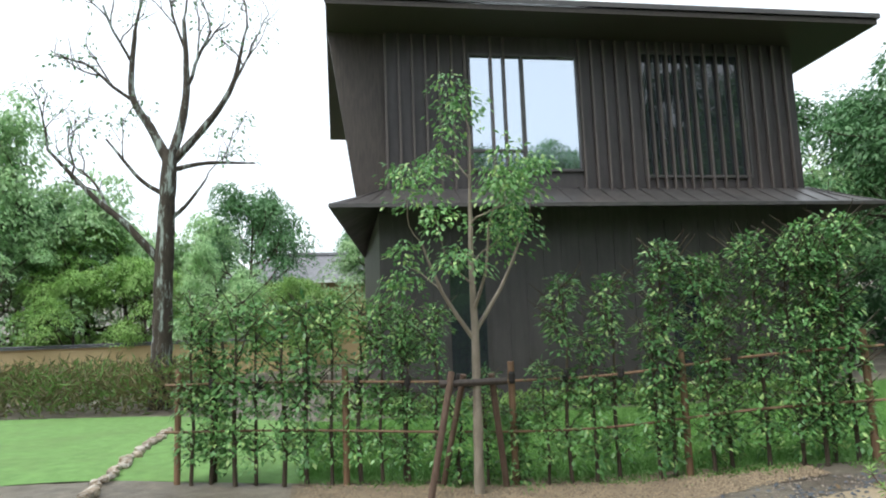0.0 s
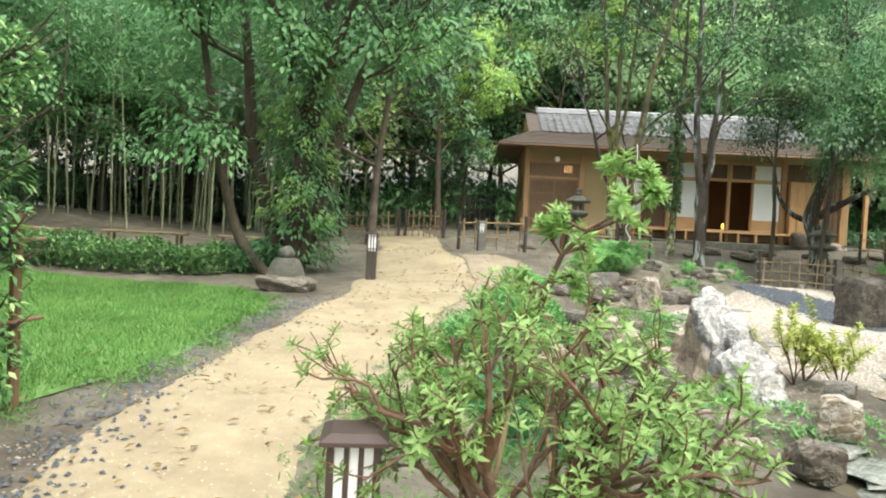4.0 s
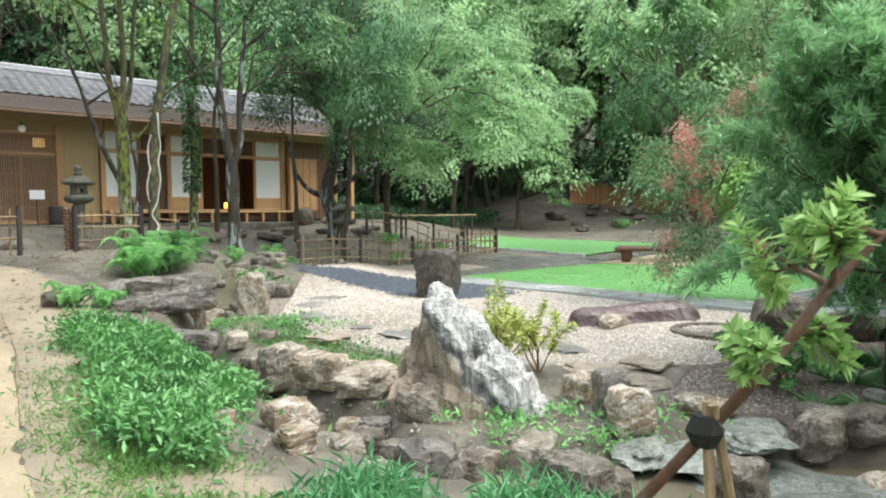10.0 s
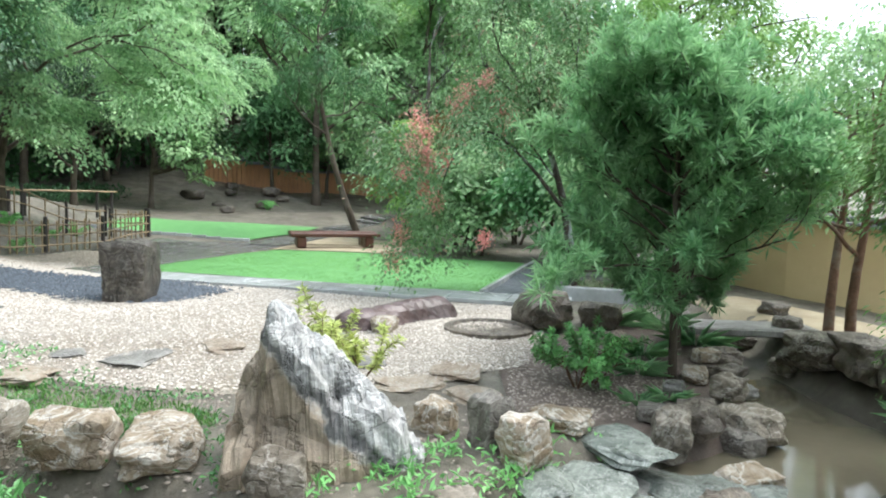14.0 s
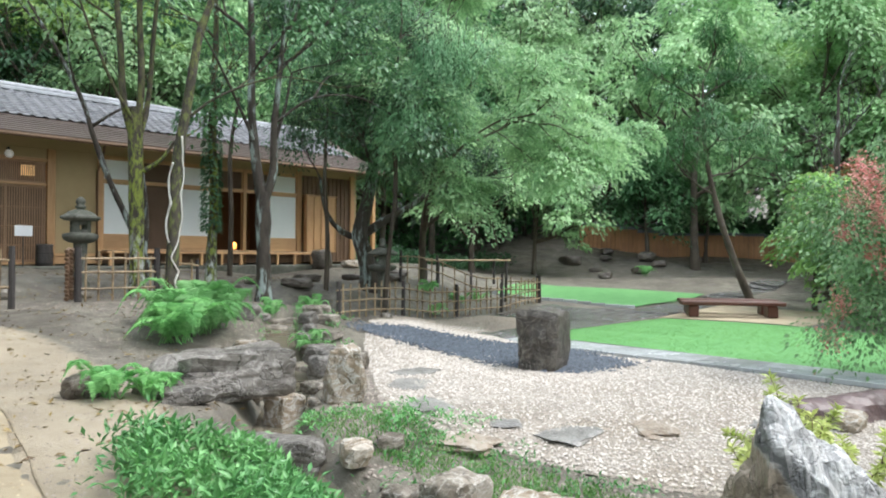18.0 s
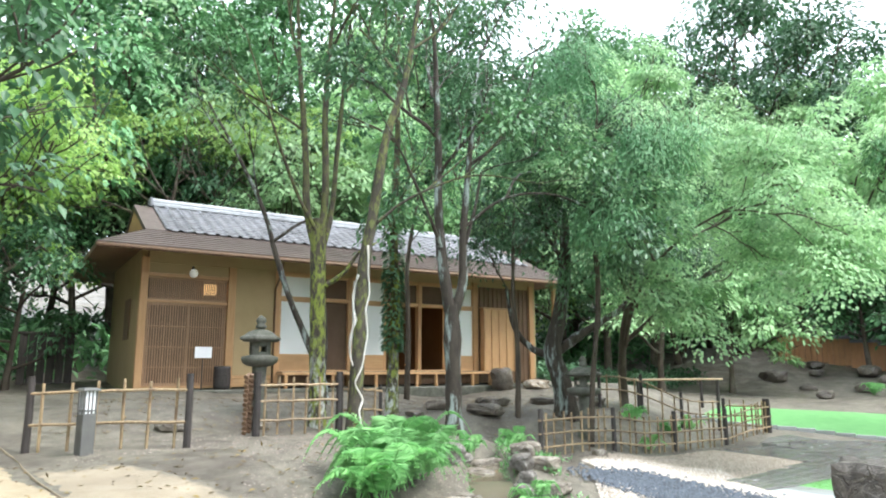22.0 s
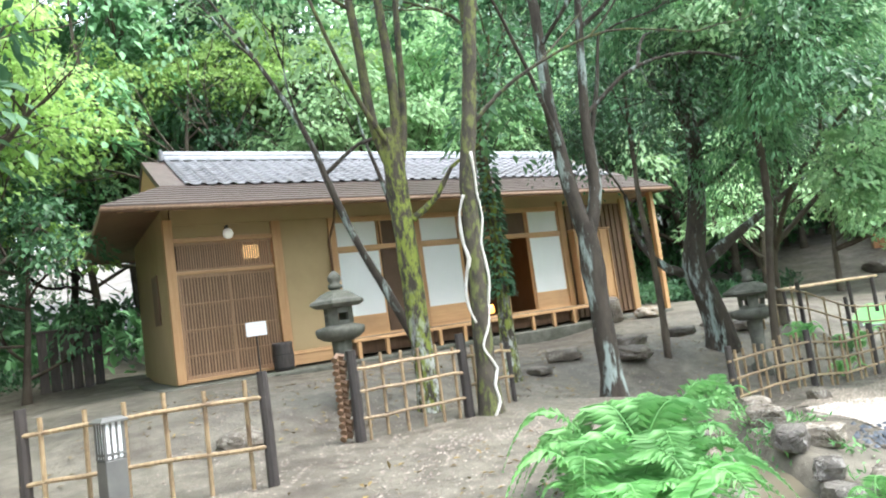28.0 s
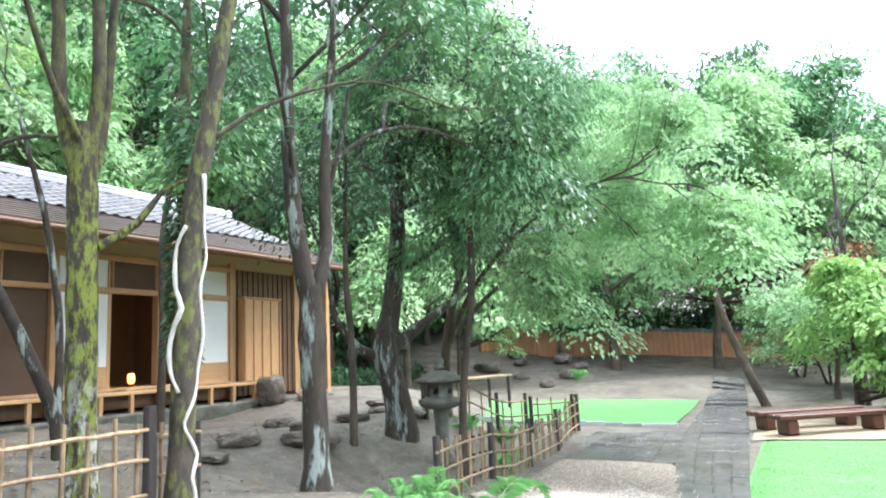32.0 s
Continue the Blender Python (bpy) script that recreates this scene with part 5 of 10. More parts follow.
for k, (x, y, w, q, h) in enumerate([(-0.35, -17.2, 0.2, 0.17, 0.24), (0.15, -17.1, 0.15, 0.13, 0.2), (0.5, -17.3, 0.22, 0.16, 0.2), (1.45, -17.25, 0.13, 0.13, 0.22), (0.1, -17.95, 0.2, 0.16, 0.15), (-0.25, -16.6, 0.13, 0.12, 0.12), (0.1, -16.1, 0.13, 0.11, 0.14), (0.62, -17.8, 0.16, 0.13, 0.17), (-0.05, -17.5, 0.1, 0.1, 0.08)]):
    rock(x, y, (w, q, h), 1150 + k, (CLEFT_ROCK, ROCK, ROCK)[k % 3], "squared grey-brown rock along the lower stream", 4, 0.3, 25 * k - 20, cuts=6, group="lower stream rocks", boxy=0.85)
for k, (x, y, w, q, h) in enumerate([(3.8, -18.7, 0.2, 0.13, 0.07), (2.75, -18.98, 0.17, 0.15, 0.12), (3.35, -18.5, 0.1, 0.09, 0.07), (4.4, -18.85, 0.15, 0.11, 0.08), (2.6, -18.3, 0.16, 0.12, 0.07), (4.15, -19.15, 0.2, 0.14, 0.07)]):
    rock(x, y, (w, q, h), 1170 + k, (ROCK_PALE, CLEFT_ROCK, SLATE_STEP)[k % 3], "wet stone at the pond edge", 4, 0.3, 40 * k, cuts=7, group="pond shore stones", boxy=0.6, dz=0.03)
UPPER_BANK = [(3.55, -8.0), (3.1, -8.55), (2.85, -9.05), (2.45, -9.65), (2.2, -10.2), (1.85, -10.7), (1.4, -11.2), (2.75, -7.75), (2.3, -8.35), (2.0, -8.95), (1.55, -9.75), (1.2, -10.35), (0.85, -10.9), (2.6, -9.3), (2.1, -10.45), (1.75, -9.3)]
for k, (x, y) in enumerate(UPPER_BANK):
    rng = np.random.default_rng(1200 + k)
    s = rng.uniform(0.1, 0.2)
    rock(x + rng.normal(0, 0.05), y + rng.normal(0, 0.05), (s * rng.uniform(1.0, 1.5), s, s * rng.uniform(0.6, 0.9)), 1250 + k, CLEFT_ROCK if k % 3 else ROCK,
         "dark stone lining the upper stream", 3, 0.3, rng.uniform(0, 360), cuts=8, group="upper stream stones", boxy=0.6)
rock(4.95, -17.15, (0.45, 0.36, 0.26), 10, ROCK_DARK, "dark grey boulder beside the gravel", 3, 0.25, 30)
rock(5.3, -17.75, (0.3, 0.28, 0.2), 11, ROCK_DARK, "dark rounded rock by the pond path", 3, 0.3)
STREAM_ROCKS = [(0.2, -13.99, 0.14, 0.32, 0), (0.28, -14.36, 0.21, 0.39, 0), (0.36, -14.97, 0.25, 0.31, 1), (0.53, -15.46, 0.3, 0.23, 1), (0.0, -16.12, 0.17, 0.31, 0), (0.34, -16.31, 0.16, 0.24, 0),
                (0.06, -16.95, 0.26, 0.28, 0), (0.33, -17.3, 0.17, 0.19, 1), (0.55, -17.57, 0.2, 0.26, 1), (1.65, -16.82, 0.16, 0.22, 1), (1.33, -17.5, 0.16, 0.33, 1), (2.13, -17.63, 0.25, 0.12, 1), (-0.74, -16.3, 0.17, 0.21, 1)]
LOW_ROCKS = [(0.01, -14.49, 0.15, 0.17, 0), (-0.1, -15.3, 0.22, 0.24, 0), (2.32, -18.43, 0.21, 0.32, 0), (2.15, -18.95, 0.2, 0.22, 1), (0.08, -13.74, 0.12, 0.25, 0), (-0.44, -16.27, 0.14, 0.14, 0),
             (0.03, -16.45, 0.12, 0.15, 0), (0.12, -15.73, 0.12, 0.17, 1), (0.75, -13.2, 0.12, 0.12, 0), (-0.95, -16.75, 0.13, 0.14, 1), (-0.6, -16.75, 0.14, 0.12, 0), (-1.15, -16.2, 0.1, 0.1, 1), (0.9, -14.6, 0.11, 0.08, 1)]
for k, (x, y, s, tall, pale) in enumerate(STREAM_ROCKS + LOW_ROCKS):
    rng = np.random.default_rng(200 + k)
    rock(x, y, (s * rng.uniform(0.95, 1.2), s * rng.uniform(0.75, 1.0), tall * 0.62), 300 + k, ROCK_PALE if pale else ROCK,
         "pale ochre stone on the stream bank" if pale else "grey-brown stone on the stream bank", 4, 0.3, rng.uniform(0, 360), cuts=8, group="stream bank stones", dz=0.0, boxy=0.6)
POND_ROCKS = [(3.35, -18.95, 0.22), (4.0, -19.0, 0.26), (4.7, -19.05, 0.26), (5.25, -19.75, 0.24), (6.55, -19.5, 0.25), (1.3, -19.95, 0.34), (2.4, -20.6, 0.35),
              (3.85, -20.5, 0.46), (4.45, -20.3, 0.56), (4.88, -20.02, 0.58), (5.95, -19.9, 0.24), (0.6, -18.6, 0.24), (3.0, -19.08, 0.36), (7.3, -20.0, 0.3), (2.62, -18.62, 0.3)]
for k, (x, y, s) in enumerate(POND_ROCKS):
    rng = np.random.default_rng(400 + k)
    s *= 0.66
    rock(x, y, (s * rng.uniform(0.9, 1.4), s * rng.uniform(0.8, 1.1), s * rng.uniform(0.55, 0.9)), 500 + k, ROCK_DARK if k % 3 else ROCK,
         "dark wet boulder on the pond edge", 4, 0.3, rng.uniform(0, 360), cuts=10, boxy=0.6, lumps=0.3, group="pond edge boulders", dz=0.04)
for k, (x, y, s) in enumerate([(5.0, -3.6, 0.4), (5.6, -4.3, 0.45), (6.3, -3.7, 0.38), (7.9, -3.3, 0.42), (4.3, -3.9, 0.3), (8.6, -4.1, 0.4), (9.3, -3.0, 0.35), (6.9, -2.6, 0.3), (10.2, -2.4, 0.4), (5.0, -7.1, 0.2),
                               (1.0, -5.0, 0.16), (-0.2, -4.9, 0.22), (5.9, -7.0, 0.14), (3.3, -7.5, 0.22), (4.0, -7.6, 0.2), (2.9, -7.9, 0.2), (3.4, -8.6, 0.18), (2.2, -9.7, 0.2), (3.0, -9.3, 0.16), (2.4, -10.6, 0.2)]):
    rng = np.random.default_rng(600 + k)
    s *= 0.68 if k < 10 else 0.85
    rock(x, y, (s * rng.uniform(1.0, 1.5), s * rng.uniform(0.8, 1.1), s * rng.uniform(0.5, 0.8) * (0.6 if k < 10 else 1)), 700 + k, ROCK_DARK if k < 10 else ROCK,
         "dark mossy garden rock before the veranda" if k < 10 else "low grey rock set in the soil", 3, 0.3, rng.uniform(0, 360), cuts=9, group="garden rocks", boxy=0.6)
rock(8.75, -0.75, (0.34, 0.24, 0.34), 801, ROCK_DARK, "dark square stone below the shutter box", 3, 0.2, 10, cuts=6)
rock(9.6, -1.1, (0.42, 0.3, 0.14), 802, ROCK_PALE, "pale flat stepping rock at the veranda end", 3, 0.3, 20)
for k in range(8):
    rng = np.random.default_rng(850 + k)
    x, y = 24 + k * 0.9 + rng.uniform(-1, 1), -1 + k * 0.3 + rng.uniform(-2, 3)
    s = rng.uniform(0.25, 0.5)
    rock(x, y, (s * 1.3, s, s * 0.6), 870 + k, ROCK_DARK, "dark garden rock under the far trees", 2, 0.3, rng.uniform(0, 360), group="far garden rocks")

WET_ROCK = stony("wet_green_slate_rock", ((0.10, 0.115, 0.10), (0.17, 0.19, 0.17), (0.25, 0.275, 0.245), (0.36, 0.385, 0.35)), (0.40, 0.42, 0.39), 0.18, 0.5, 3.0, vein_width=0.02)
for k, (x, y, w, q) in enumerate([(1.55, -17.9, 0.42, 0.3), (2.0, -18.1, 0.4, 0.3), (1.3, -18.35, 0.45, 0.32), (1.85, -18.55, 0.45, 0.34), (1.45, -18.85, 0.4, 0.3), (2.1, -18.95, 0.36, 0.28), (1.2, -17.65, 0.3, 0.2)]):
    rock(x, y, (w, q, 0.07), 940 + k, WET_ROCK, "flat wet greenish slate slab in the stream bed", 3, 0.2, 35 * k, "stream_slab", 9, group="stream slabs", dz=0.06, lumps=0.35, boxy=0.4)
# stepping stones in the gravel
SANDSTONE = stony("ochre_stepping_rock", ((0.17, 0.125, 0.085), (0.25, 0.19, 0.135), (0.33, 0.275, 0.21), (0.42, 0.37, 0.31)), (0.42, 0.39, 0.34), 0.6, 0.4, 3.0)
for k, (x, y, w, d, pale) in enumerate([(2.75, -11.3, 0.4, 0.26, 0), (2.2, -11.85, 0.36, 0.24, 0), (1.65, -12.65, 0.34, 0.24, 0), (1.32, -13.4, 0.36, 0.26, 1), (1.9, -13.4, 0.18, 0.14, 0),
                                        (2.27, -13.9, 0.4, 0.24, 0), (2.9, -14.3, 0.36, 0.24, 1), (2.95, -15.65, 0.36, 0.24, 0), (2.6, -16.3, 0.34, 0.24, 1), (1.85, -18.05, 0.5, 0.34, 0), (3.1, -16.6, 0.36, 0.26, 1), (2.5, -16.9, 0.3, 0.22, 1),
                                        (3.6, -15.1, 0.3, 0.2, 0)]):
    rock(x, y, (w, d, 0.04), 900 + k, SANDSTONE if pale else SLATE_STEP, "flat ochre stepping stone" if pale else "flat dark slate stepping stone", 3, 0.35, 37 * k, "stepping_stone", 14, group="stepping stones", dz=-0.022, lumps=0.3, boxy=0.65)

bridge = thing("slab_bridge", "flat blue-grey stone slab bridge over the pond neck", "bridge", at=(5.9, -19.45, gz(5.9, -19.45)), rz=-77)
part("slab", Build().box(0, 0, 0.4, 1.5, 0.6, 0.1, 0, 0.02), SLATE_STEP, bridge)
for q in (-0.7, 0.7):
    part("support", rock_mesh("support", 61, (0.2, 0.3, 0.24), ROCK_DARK, 3), ROCK_DARK, bridge).location = (q * 0.9, 0, 0.16)
well = thing("stone_basin", "round dark stone well cover set in the gravel", "basin", at=(4.5, -16.6, gz(4.5, -16.6)))
part("rim", Build().lathe([(0.5, -0.05), (0.5, 0.045), (0.46, 0.06), (0.40, 0.06), (0.38, 0.03), (0.01, 0.03)], 28), ROCK_DARK, well)


def stone_lantern(x, y, base, s, wide, label, pole_wrap=False):
    t = thing("stone_lantern", label, "stone lantern", at=(x, y, base))
    part("pillar", Build().lathe([(0.16 * s, -0.1), (0.16 * s, 0.12 * s), (0.11 * s, 0.16 * s), (0.105 * s, 0.5 * s), (0.12 * s, 0.8 * s), (0.12 * s, 0.84 * s)], 12), STONE, t, "", True)
    part("platform", Build().lathe([(0.12 * s, 0.83 * s), (0.2 * wide, 0.85 * s), (0.27 * wide, 0.9 * s), (0.285 * wide, 0.95 * s), (0.28 * wide, 0.99 * s), (0.17 * wide, 1.02 * s)], 18), STONE, t, "wide dished stone platform", True)
    box = Build()
    sides, levels = 8, [1.01, 1.07, 1.16, 1.235]
    ring = [[(r * wide * math.cos((q + 0.5) * math.pi / 4), r * wide * math.sin((q + 0.5) * math.pi / 4), z * s) for q in range(sides)] for r in (0.165, 0.115) for z in levels]
    for k in range(3):
        for q in range(sides):
            p = (q + 1) % sides
            o = [ring[k][q], ring[k][p], ring[k + 1][p], ring[k + 1][q]]
            n_ = [ring[k + 4][q], ring[k + 4][p], ring[k + 5][p], ring[k + 5][q]]
            if k == 1 and q % 2:
                box.add(o + n_, [(0, 4, 5, 1), (1, 5, 6, 2), (2, 6, 7, 3), (3, 7, 4, 0)])
            else:
                box.add(o, [(0, 1, 2, 3)])
                box.add(n_, [(3, 2, 1, 0)])
    part("fire_box", box, STONE, t, "hollow eight-sided fire box with small openings")
    part("roof", Build().lathe([(0.12 * wide, 1.23 * s), (0.27 * wide, 1.235 * s), (0.335 * wide, 1.275 * s), (0.325 * wide, 1.31 * s), (0.27 * wide, 1.335 * s), (0.2 * wide, 1.39 * s), (0.12 * wide, 1.425 * s), (0.075 * wide, 1.44 * s)], 6), STONE, t, "upturned stone roof")
    part("finial", Build().lathe([(0.05 * s, 1.44 * s), (0.09 * s, 1.46 * s), (0.09 * s, 1.5 * s), (0.06 * s, 1.52 * s), (0.085 * s, 1.56 * s), (0.08 * s, 1.61 * s), (0.03 * s, 1.66 * s), (0.005, 1.67 * s)], 12), STONE, t, "", True)
    return t


stone_lantern(1.13, -4.49, gz(1.13, -4.49) - 0.02, 0.96, 1.0, "weathered granite garden lantern with an upturned roof")
stone_lantern(7.06, -5.49, -0.86, 0.9, 1.12, "dark weathered stone lantern under the trees")
wrap = thing("bound_brushwood_post", "short fence post bound with dark brushwood", "post", at=(0.62, -5.66, gz(0.62, -5.66)))
for k in range(13):
    z = 0.04 + k * 0.062
    part("twig_band", Build().tube([(-0.05 + 0.01 * (k % 2), -0.02, z), (0.0, 0.03, z + 0.035), (0.06, -0.015 * (k % 3), z + 0.015)], 0.035, 6), BROWN_WOOD, wrap)

gorin = thing("small_stone_tower", "small tapered stone tower on a rock by the path", "stone tower", at=(-4.35, -12.95, gz(-4.35, -12.95)))
part("foot", rock_mesh("foot", 31, (0.48, 0.38, 0.16), ROCK, 3), ROCK, gorin)
gorin.children[0].location = (0, 0, 0.1)
part("block", Build().lathe([(0.32, 0.2), (0.3, 0.24), (0.22, 0.42), (0.19, 0.47), (0.1, 0.49)], 4, square=0.0, turn=0.6), STONE, gorin)
part("knob", Build().lathe([(0.08, 0.48), (0.12, 0.52), (0.12, 0.58), (0.08, 0.63), (0.02, 0.66)], 12), STONE, gorin, "", True)


# ---- fences ----
def bamboo_fence(x0, y0, x1, y1, posts, pickets, tall, rails, label, group="bamboo fences", post_up=0.04, post_r=0.045, drop=0.0):
    t = thing("bamboo_fence", label, "fence", group, at=(x0, y0, gz(x0, y0)))
    base = gz(x0, y0)
    rng = np.random.default_rng(int(abs(x0 * 37 + y0 * 11)) + 5)
    dx, dy = x1 - x0, y1 - y0
    z = lambda u: gz(x0 + dx * u, y0 + dy * u) - base
    for k in range(posts):
        u = k / (posts - 1)
        b = Build().tube([(dx * u, dy * u, z(u) - 0.1), (dx * u + 0.005, dy * u, z(u) + tall * 0.5), (dx * u, dy * u, z(u) + tall + post_up)], [post_r, post_r * 0.95, post_r * 0.9], 10)
        part("post", b, GREY_POST, t, "dark charred post")
    L = math.hypot(dx, dy)
    nx_, ny_ = -dy / L, dx / L
    for h in rails:
        pts = [(dx * u - nx_ * 0.02, dy * u - ny_ * 0.02, z(u) + h + rng.uniform(-0.008, 0.008)) for u in np.linspace(-0.01, 1.01, 9)]
        part("rail", Build().tube(pts, 0.017, 8), BAMBOO, t)
    for k in range(pickets):
        u = (k + 0.5) / pickets
        s = 1 if k % 2 else -1
        px, py = dx * u + nx_ * 0.018 * s, dy * u + ny_ * 0.018 * s
        j = rng.uniform(-0.012, 0.012)
        top = tall + rng.uniform(-0.05, 0.02)
        b = Build().tube([(px, py, z(u) - 0.04), (px + j * 0.5, py, z(u) + top * 0.5), (px + j, py, z(u) + top)], 0.0175, 8)
        p = part("picket", b, BAMBOO, t)
        for h in rails:
            part("cord", Build().box(px - nx_ * 0.012 * s, py - ny_ * 0.012 * s, z(u) + h, 0.045, 0.045, 0.03, rng.uniform(0, 1.5), 0.008), CORD, p)
    return t


bamboo_fence(5.15, -6.47, 12.5, -5.72, 5, 34, 0.70, (0.14, 0.36, 0.58), "low bamboo lattice fence with dark posts along the gravel", post_up=0.05)
bamboo_fence(-1.98, -5.95, -0.40, -6.74, 2, 6, 0.80, (0.30, 0.66), "sparse bamboo fence panel beside the garden entry", post_up=0.05)
bamboo_fence(0.72, -5.74, 1.94, -5.75, 2, 6, 0.78, (0.2, 0.46, 0.68), "small bamboo fence panel with black cord ties", post_up=0.08, post_r=0.055)
bamboo_fence(1.98, -5.7, 2.9, -5.2, 2, 3, 0.7, (0.3, 0.6), "short bamboo fence panel behind the vine tree", post_up=0.0, post_r=0.03)
bamboo_fence(-2.45, -3.9, -3.6, -3.2, 2, 7, 0.75, (0.3, 0.6), "rough stake fence beside the path", post_up=0.05, post_r=0.05)
bamboo_fence(-3.8, -3.1, -5.6, -2.6, 3, 9, 0.75, (0.3, 0.6), "rough stake fence under the trees", post_up=0.05, post_r=0.05)
bamboo_fence(8.6, -4.35, 12.05, -4.75, 4, 9, 0.72, (0.38, 0.66), "thin bamboo rail fence behind the lattice fence", post_up=0.1, post_r=0.04)
bamboo_fence(12.1, -4.85, 12.52, -5.62, 2, 3, 0.70, (0.14, 0.36, 0.58), "short lattice return at the end of the bamboo fence", post_up=0.05)
gate = thing("bamboo_rack", "low bamboo resting rack on dark posts", "bamboo rack", at=(10.7, -3.55, gz(10.7, -3.55)))
for x, y in ((0, 0), (2.6, -0.3), (0, 0.5), (2.6, 0.2)):
    part("post", Build().tube([(x, y, -0.1), (x, y, 0.62)], 0.04, 8), GREY_POST, gate)
for q in range(3):
    part("pole", Build().tube([(-0.2, q * 0.22, 0.64), (2.8, q * 0.22 - 0.3, 0.64)], 0.025, 8), BAMBOO, gate)


# ---- lamps, sign, benches ----
def bollard(x, y, base, tall, w, rz, body, label):
    t = thing("path_lamp", label, "path lamp", "path lamps", at=(x, y, base), rz=rz)
    part("post", Build().box(0, 0, tall * 0.3 - 0.05, w, w, tall * 0.6 + 0.1, 0, 0.006), body, t)
    head = Build()
    for sx in (-1, 1):
        for sy in (-1, 1):
            head.box(sx * w * 0.43, sy * w * 0.43, tall * 0.78, w * 0.14, w * 0.14, tall * 0.36, 0, 0.003)
    part("frame", head, body, t)
    part("pane", Build().box(0, 0, tall * 0.785, w * 0.88, w * 0.88, tall * 0.35, 0, 0.0), LAMP_PANE, t, "white pane behind dark bars")
    for k in range(4):
        a = k * math.pi / 2
        c, s = math.cos(a), math.sin(a)
        for off in (-0.135, 0.135):
            part("bar", Build().box(c * w * 0.455 - s * off * w, s * w * 0.455 + c * off * w, tall * 0.785, 0.012, 0.1 * w, tall * 0.36, a, 0.002), body, t)
        part("bar", Build().box(c * w * 0.455, s * w * 0.455, tall * 0.655, 0.013, 0.8 * w, 0.016, a, 0.002), body, t)
    part("cap", Build().lathe([(w * 0.9, tall * 0.95), (w * 0.9, tall * 0.97), (w * 0.62, tall), (0.01, tall)], 4, turn=math.pi / 4), body, t, "flat overhanging cap")
    return t


bollard(-1.98, -20.65, -1.38, 0.71, 0.18, 8, LAMP_BODY, "square brown path lamp with white barred panes")
bollard(-3.27, -11.75, gz(-3.27, -11.75), 0.8, 0.17, 10, BLACK_WOOD, "square black path lamp with white barred panes")
bollard(-1.44, -6.53, gz(-1.44, -6.53), 0.72, 0.15, 20, LAMP_GREY, "square grey path lamp with white barred panes")
sign = thing("notice_stand", "small white notice card on a thin dark stand", "sign", at=(1.2, -0.5, gz(1.2, -0.5)))
part("stand", Build().tube([(0, 0, 0), (0, 0.01, 0.7)], 0.014, 8), BLACK_WOOD, sign)
part("foot", Build().lathe([(0.12, 0.0), (0.12, 0.02), (0.02, 0.03)], 12), BLACK_WOOD, sign)
card = part("card", Build().box(0, -0.02, 0.8, 0.34, 0.015, 0.23, 0, 0.003), WHITE, sign, "white card")
for k in range(4):
    part("print_bar", Build().box(-0.02 * (k % 2), -0.0295, 0.87 - k * 0.045, 0.24 - 0.05 * (k == 3), 0.003, 0.009, 0), PRINT, card, "unreadable printed line")
pot = thing("wooden_tub", "dark weathered wooden tub beside the door", "tub", at=(1.66, -0.32, gz(1.66, -0.32)))
part("body", Build().lathe([(0.14, 0.0), (0.17, 0.12), (0.18, 0.3), (0.165, 0.46), (0.175, 0.53), (0.15, 0.55), (0.13, 0.46), (0.01, 0.46)], 18), GREY_POST, pot, "", True)
for z in (0.1, 0.33):
    part("hoop", Build().lathe([(0.172, z), (0.178, z + 0.012), (0.172, z + 0.024)], 18), CORD, pot)


def log_bench(x, y, rz, length):
    t = thing("garden_bench", "low reddish-brown heavy timber bench on the sandy pad", "bench", "garden benches", at=(x, y, gz(x, y) + 0.03), rz=rz)
    for k in (-1, 1):
        part("seat_beam", Build().box(0, k * 0.13, 0.34, length, 0.22, 0.1, 0, 0.02), RED_WOOD, t)
    for u in (-0.38, 0.38):
        part("leg", Build().box(u * length, 0, 0.145, 0.24, 0.4, 0.29, 0, 0.03), RED_WOOD, t)
    return t


RED_WOOD = surface("red_brown_timber", (0.075, 0.026, 0.017), (0.125, 0.046, 0.03), 4, 0.4, 0.2, stretch=(1, 8, 8), jitter=0.1)
log_bench(14.1, -10.35, -54, 2.4)
log_bench(14.9, -9.9, -54, 2.4)
for x, y, rz in ((-8.6, -8.6, 8), (-10.8, -9.4, -5), (-6.4, -8.0, 20)):
    t = thing("slatted_bench", "low pale wooden bench on the far lawn", "bench", "far benches", at=(x, y, gz(x, y)), rz=rz)
    part("seat", Build().box(0, 0, 0.36, 1.7, 0.45, 0.05, 0, 0.01), BAMBOO, t)
    for a in (-0.7, 0.7):
        for b in (-0.16, 0.16):
            part("leg", Build().box(a, b, 0.17, 0.06, 0.06, 0.34, 0, 0.005), BROWN_WOOD, t)

# ---- paving pieces ----
slab_bed = thing("granite_walk", "pale granite slab walk along the court lawn", "paving", kind="structure", at=(0, 0, 0))
for k in range(9):
    for c in range(2):
        y = -16.85 + k * 0.86
        b = Build().box(6.55 + c * 0.4, y, -1.255 + 0.03, 0.392, 0.85, 0.06, 0, 0.006)
        part("slab", b, SLAB, slab_bed)
kerb = thing("lawn_kerb", "thin pale kerb stones round the court lawn", "kerb", kind="structure")
for k in range(13):
    part("kerb_stone", Build().box(7.2 + 0.43 * k + 0.2, -15.92, -1.22, 0.42, 0.07, 0.1, 0, 0.006), SLAB, kerb)
pave = thing("slate_walk", "wet dark slate paving leading between the lawns", "paving", kind="structure")
rng_p = np.random.default_rng(17)
